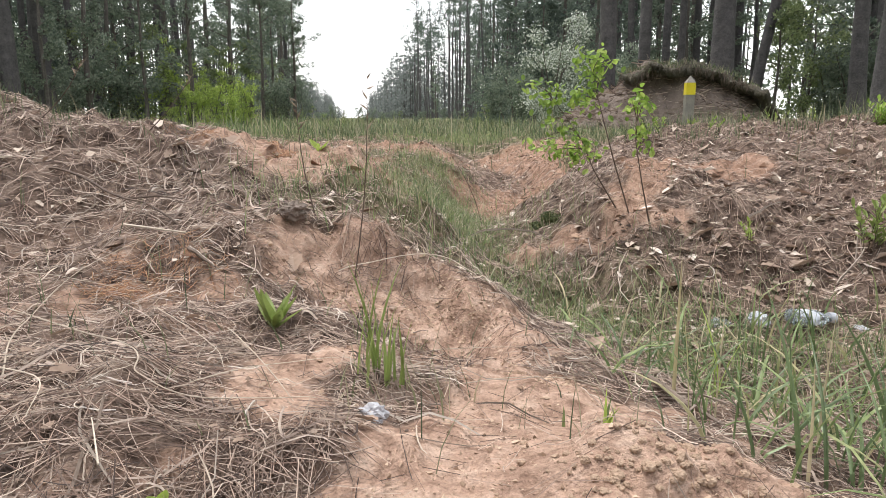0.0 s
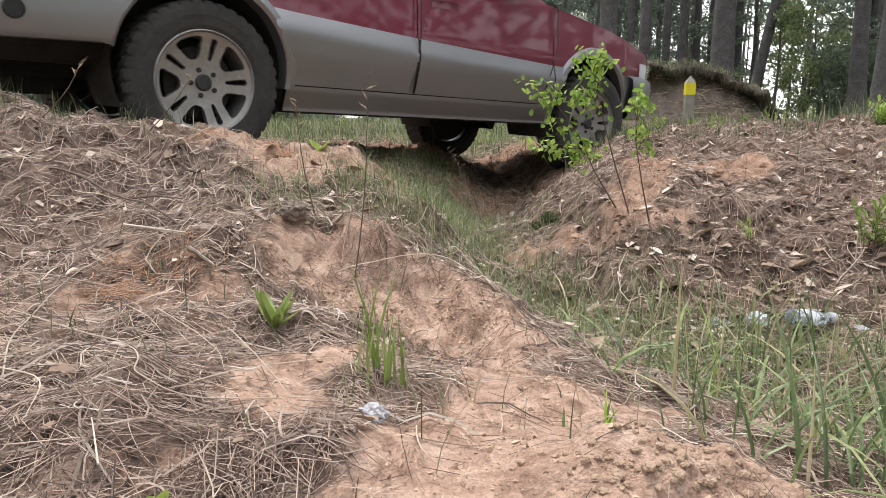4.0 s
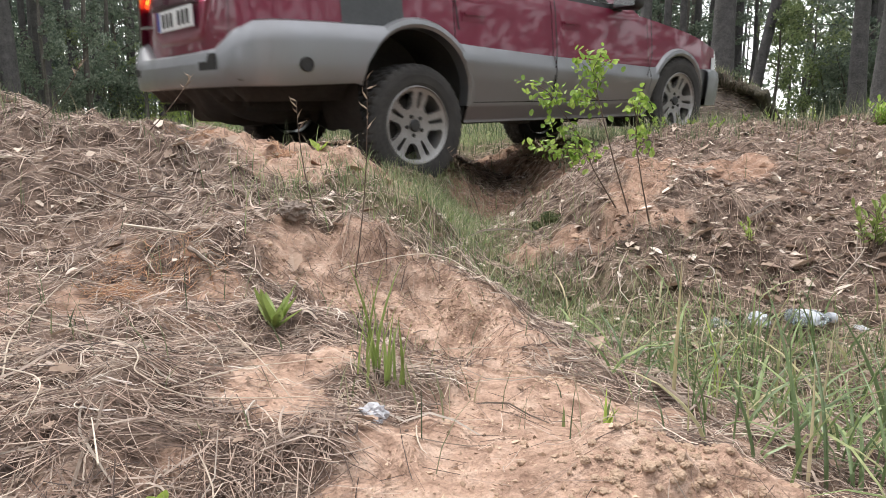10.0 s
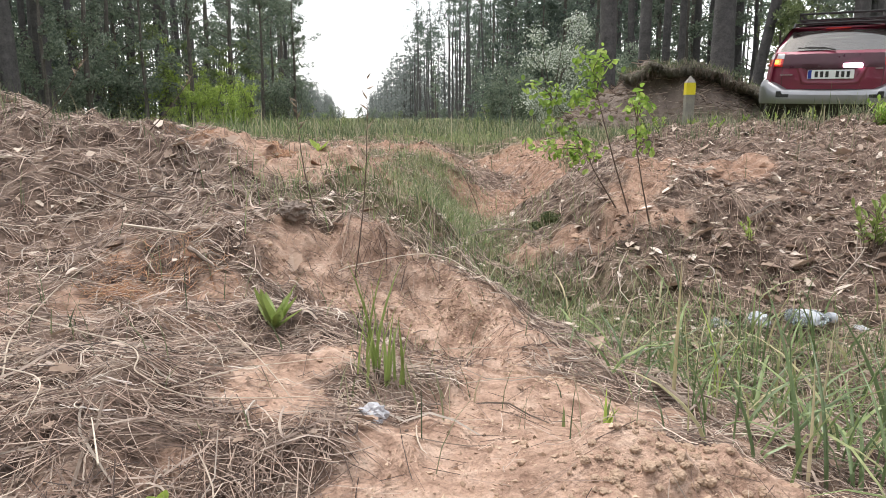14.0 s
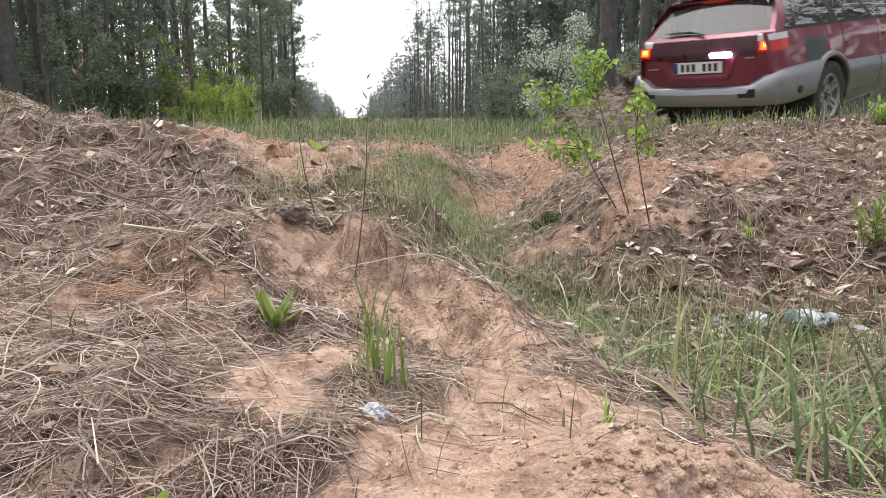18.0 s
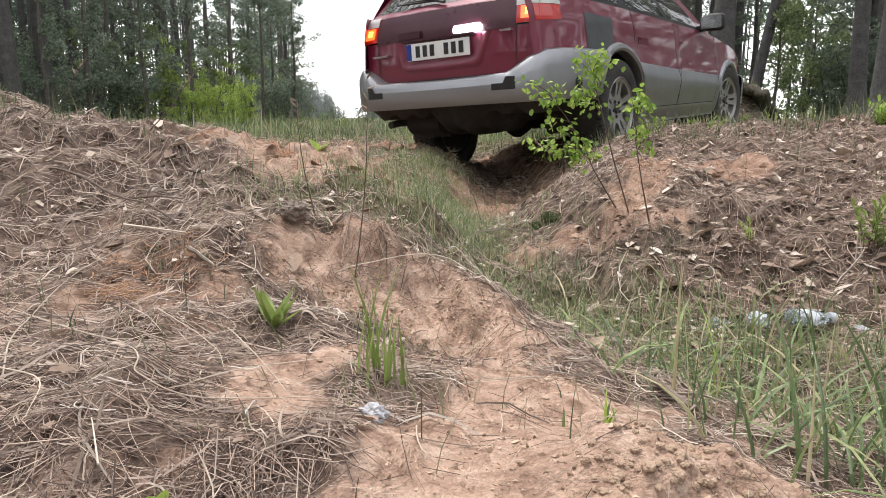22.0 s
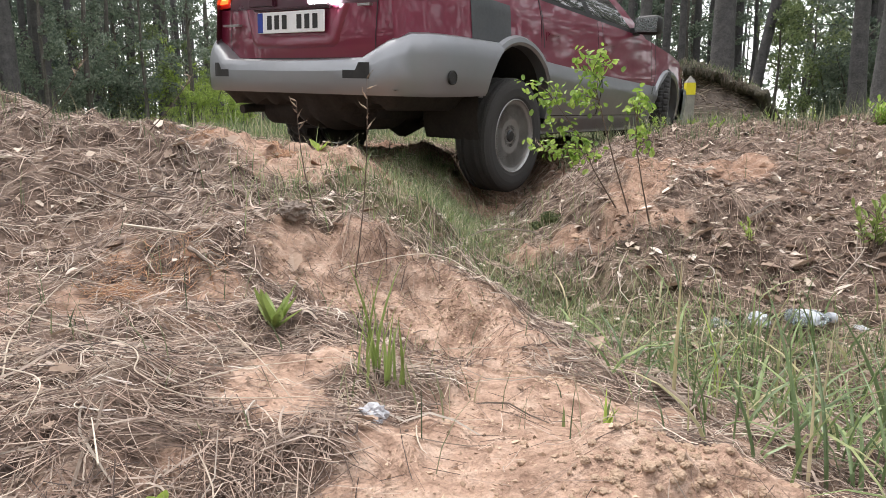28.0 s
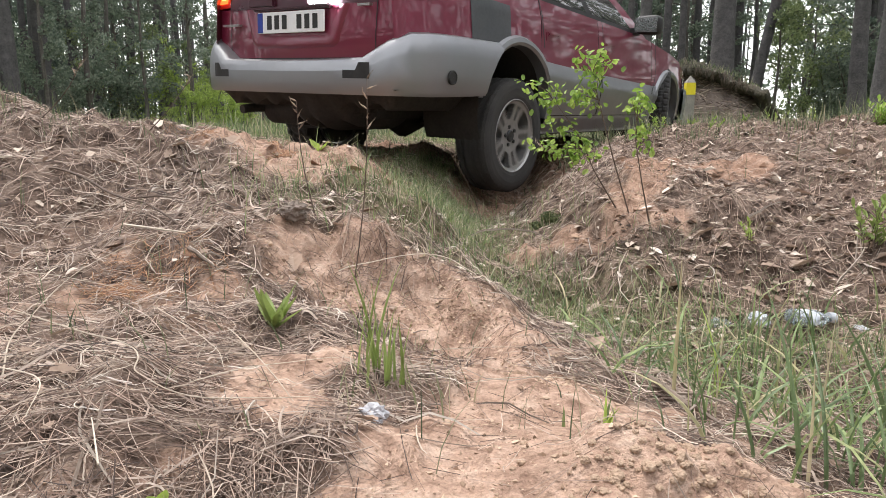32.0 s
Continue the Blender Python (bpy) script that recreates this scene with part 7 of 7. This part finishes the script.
    part("front_crossmember", tube(bmesh.new(), [(2.63, -0.62, 0.30), (2.6, 0.0, 0.28), (2.63, 0.62, 0.30)], 0.035), UNDER, car)
    part("differential", tube(bmesh.new(), [(-0.18, 0, 0.31), (-0.05, 0, 0.30), (0.15, 0, 0.31)], [0.06, 0.11, 0.06], 12), UNDER, car)
    ex = part("silencer", tube(bmesh.new(), [(-0.72, 0.18, 0.36), (-0.70, 0.48, 0.36)], 0.095, 14), UNDER, car, "rusty exhaust silencer")
    part("tail_pipe", tube(bmesh.new(), [(-0.72, 0.48, 0.36), (-0.84, 0.52, 0.36), (-0.93, 0.52, 0.35)], 0.026, 10), UNDER, ex)
    for side in (right, left):
        part("suspension_arm", tube(bmesh.new(), [(0.45, side * 0.5, 0.30), (0.05, side * 0.66, 0.27)], 0.025), UNDER, car)
    # cabin
    part("cabin_floor", box(bmesh.new(), -0.85, -0.41, 0.53, 2.2, 0.41, 0.60), SEAT, car)
    part("dashboard", box(bmesh.new(), 1.75, -0.68, 0.75, 2.12, 0.68, 0.97, 0.05), SEAT, car)
    for x, y in ((0.95, -0.36), (0.95, 0.36)):
        part("front_seat", box(box(bmesh.new(), x - 0.1, y - 0.24, 0.58, x + 0.42, y + 0.24, 0.76, 0.05), x - 0.18, y - 0.24, 0.7, x - 0.04, y + 0.24, 1.15, 0.05), SEAT, car)
        part("head_rest", box(bmesh.new(), x - 0.19, y - 0.12, 1.17, x - 0.09, y + 0.12, 1.31, 0.03), SEAT, car)
    part("rear_bench", box(box(bmesh.new(), 0.05, -0.41, 0.58, 0.5, 0.41, 0.76, 0.05), -0.05, -0.62, 0.80, 0.09, 0.62, 1.12, 0.05), SEAT, car)
    wheels = {}
    for key, x, side in (("rr", 0, right), ("rl", 0, left), ("fr", 2.65, right), ("fl", 2.65, left)):
        wheels[key] = (wheel(car, side), x, side * 0.725)
    return car, wheels


CAR, WHEELS = build_car()

# ---- what moves: the car and its wheels ----
# seconds, x, y, z of the rear axle's foot, roll, nose down, heading
CAR_PATH = [
    (0, -4.300, -0.450, 0.235, -1.6, 1.0, 66.0),
    (0.5, -3.720, 0.850, 0.235, -1.6, 1.0, 65.4),
    (1, -3.209, 1.901, 0.235, -1.6, 1.2, 64.9),
    (1.5, -2.807, 2.483, 0.257, -1.5, 3.7, 58.6),
    (2, -2.536, 2.828, 0.196, 0.3, 2.9, 50.6),
    (2.5, -2.164, 2.995, 0.140, 0.6, 4.5, 47.6),
    (3, -1.879, 3.237, 0.147, 2.3, 5.3, 44.1),
    (3.5, -1.696, 3.432, 0.155, 3.1, 3.9, 42.4),
    (4.2, -1.517, 3.734, 0.144, 2.8, 1.8, 39.9),
    (5.5, -1.323, 3.979, 0.148, 3.2, 1.4, 39.3),
    (6, -1.289, 4.010, 0.141, 3.9, 1.0, 39.2),
    (7, -1.302, 4.024, 0.150, 3.8, 1.5, 38.5),
    (7.4, -1.296, 4.025, 0.148, 3.7, 1.4, 38.8),
    (8, -1.228, 4.070, 0.136, 3.0, 1.3, 39.3),
    (8.5, -1.106, 4.167, 0.116, 1.4, 1.0, 39.8),
    (9, -0.946, 4.299, 0.092, -0.1, 0.7, 40.3),
    (9.5, -0.875, 4.389, 0.098, 1.5, -0.0, 40.7),
    (10, -0.669, 4.560, 0.030, 0.6, -1.5, 40.3),
    (10.5, -0.244, 4.963, -0.111, 2.7, -4.6, 38.5),
    (11, 0.325, 5.488, -0.135, 1.7, -6.2, 37.3),
    (11.5, 0.941, 6.020, -0.105, -4.5, -5.2, 35.6),
    (12, 1.692, 6.525, -0.063, -3.3, -3.9, 36.9),
    (12.5, 2.822, 7.327, 0.057, 0.7, -9.7, 33.6),
    (13, 4.004, 8.289, 0.084, 3.6, -8.7, 38.5),
    (13.5, 5.055, 9.241, 0.079, 1.5, -3.1, 49.1),
    (14, 5.447, 9.865, 0.054, 1.2, -1.4, 57.2),
    (14.5, 5.798, 10.441, 0.032, 0.8, -0.1, 63.7),
    (15.5, 5.799, 10.512, 0.036, 0.3, -0.2, 64.0),
    (16.5, 5.277, 9.670, 0.054, -0.6, -0.8, 59.3),
    (17, 4.742, 9.004, 0.050, -0.3, -0.4, 50.9),
    (18, 3.383, 7.719, 0.158, 0.7, -10.2, 38.7),
    (19, 1.961, 6.712, -0.027, -3.3, -2.9, 41.2),
    (20, 1.303, 6.170, -0.081, -5.5, -4.6, 47.1),
    (21, 1.074, 6.012, -0.081, -5.2, -4.6, 49.8),
    (22, 0.622, 5.475, -0.032, -2.3, -2.7, 52.7),
    (23, 0.529, 5.468, -0.014, -0.9, -1.5, 52.0),
    (24, -0.134, 4.834, -0.061, 6.0, -3.9, 51.3),
    (25, -0.224, 4.716, -0.031, 4.9, -1.9, 52.4),
    (25.5, -0.226, 4.706, -0.031, 4.8, -1.8, 52.6),
    (27.5, -0.246, 4.679, -0.009, 2.5, -0.4, 53.8),
    (28, -0.246, 4.679, -0.009, 2.5, -0.4, 53.8),
    (32, -0.246, 4.679, -0.009, 2.5, -0.4, 53.8),
]
# springs: seconds, rear right, rear left, front right, front left
SPRINGS = [(0, 0, 0, 0, 0), (1, 0, 0, -0.015, 0), (1.5, 0, 0, -0.06, -0.03), (2, 0.05, 0, -0.13, -0.06), (2.5, 0.08, 0, -0.14, -0.06), (3, 0.09, 0, -0.135, -0.05), (3.5, 0.045, 0, -0.088, -0.06), (5.5, -0.053, 0.02, -0.005, -0.21),
           (7, -0.070, 0.02, 0.005, -0.21), (9, -0.068, 0.03, 0.027, -0.15), (10, -0.085, 0.035, 0.025, -0.08), (10.5, -0.075, 0.04, 0.06, -0.03), (11, 0.003, -0.02, 0.01, 0), (11.5, 0.08, -0.05, 0, 0), (12, 0.15, -0.03, 0.03, 0),
           (13, 0.05, 0, 0, 0), (18, 0.06, 0, 0, 0), (19, 0.145, -0.04, 0.02, 0), (20, 0.16, -0.06, 0.02, 0.04), (21, 0.112, -0.06, 0, 0.04), (22, 0.045, -0.05, 0.035, 0), (23, 0.042, -0.05, 0.05, 0), (24, -0.083, -0.03, 0.055, -0.04),
           (25, -0.098, -0.03, 0.083, -0.04), (27.5, -0.083, -0.03, 0.10, -0.04), (32, -0.083, -0.03, 0.10, -0.04)]
STEER = [(0, -6), (3, -8), (5, 2), (9, 0), (11, -4), (12.5, 12), (14, 16), (16.5, 14), (18, -4), (19, -8), (20, -16), (21, -16), (22, -6), (24, -4), (25.5, 0), (27.5, 20), (32, 20)]
# extra spin of the slipping wheel, degrees in a thirtieth of a second
SPIN = [(0, 0), (5.6, 0), (5.9, 22), (6.2, 30), (6.6, 34), (6.85, 0), (7.15, 0), (7.4, 36), (7.7, 36), (7.95, 6), (8.2, 8), (8.45, 30), (8.7, 24), (8.9, 0), (23.6, 0), (23.9, -18), (24.3, -40), (24.7, -40), (24.95, 0), (25.6, 0),
        (26.5, -70), (27.4, -84), (30.0, -84), (30.4, -50), (30.9, 0), (31.6, 0), (31.9, -16), (32, -18)]


def motions():
    walk(CAR, [(t, pose(*row)) for t, *row in CAR_PATH])
    path = np.array(CAR_PATH)
    spring, steer, spin = np.array(SPRINGS), np.array(STEER), np.array(SPIN)
    times = np.arange(0, 961) / 30
    x, y = np.interp(times, path[:, 0], path[:, 1]), np.interp(times, path[:, 0], path[:, 2])
    head = np.radians(np.interp(times, path[:, 0], path[:, 6]))
    forward = np.concatenate([[0], np.diff(x) * np.cos(head[1:]) + np.diff(y) * np.sin(head[1:])])
    rolled = np.degrees(np.cumsum(forward) / 0.325)
    slip = np.cumsum(np.interp(times, spin[:, 0], spin[:, 1]))
    for col, (key, (w, wx, wy)) in enumerate(WHEELS.items(), 1):
        dz = np.interp(times, spring[:, 0], spring[:, col])
        st = np.interp(times, steer[:, 0], steer[:, 1]) * (key[0] == "f")
        turn = rolled + slip * (key == "rr")
        step = 1 if key == "rr" else 3
        walk(w, [(times[i], Matrix.Translation((wx, wy, 0.325 + dz[i])) @ Matrix.Rotation(radians(st[i]), 4, "Z") @ Matrix.Rotation(radians(turn[i] % 360), 4, "Y")) for i in range(0, 961, step)])


motions()
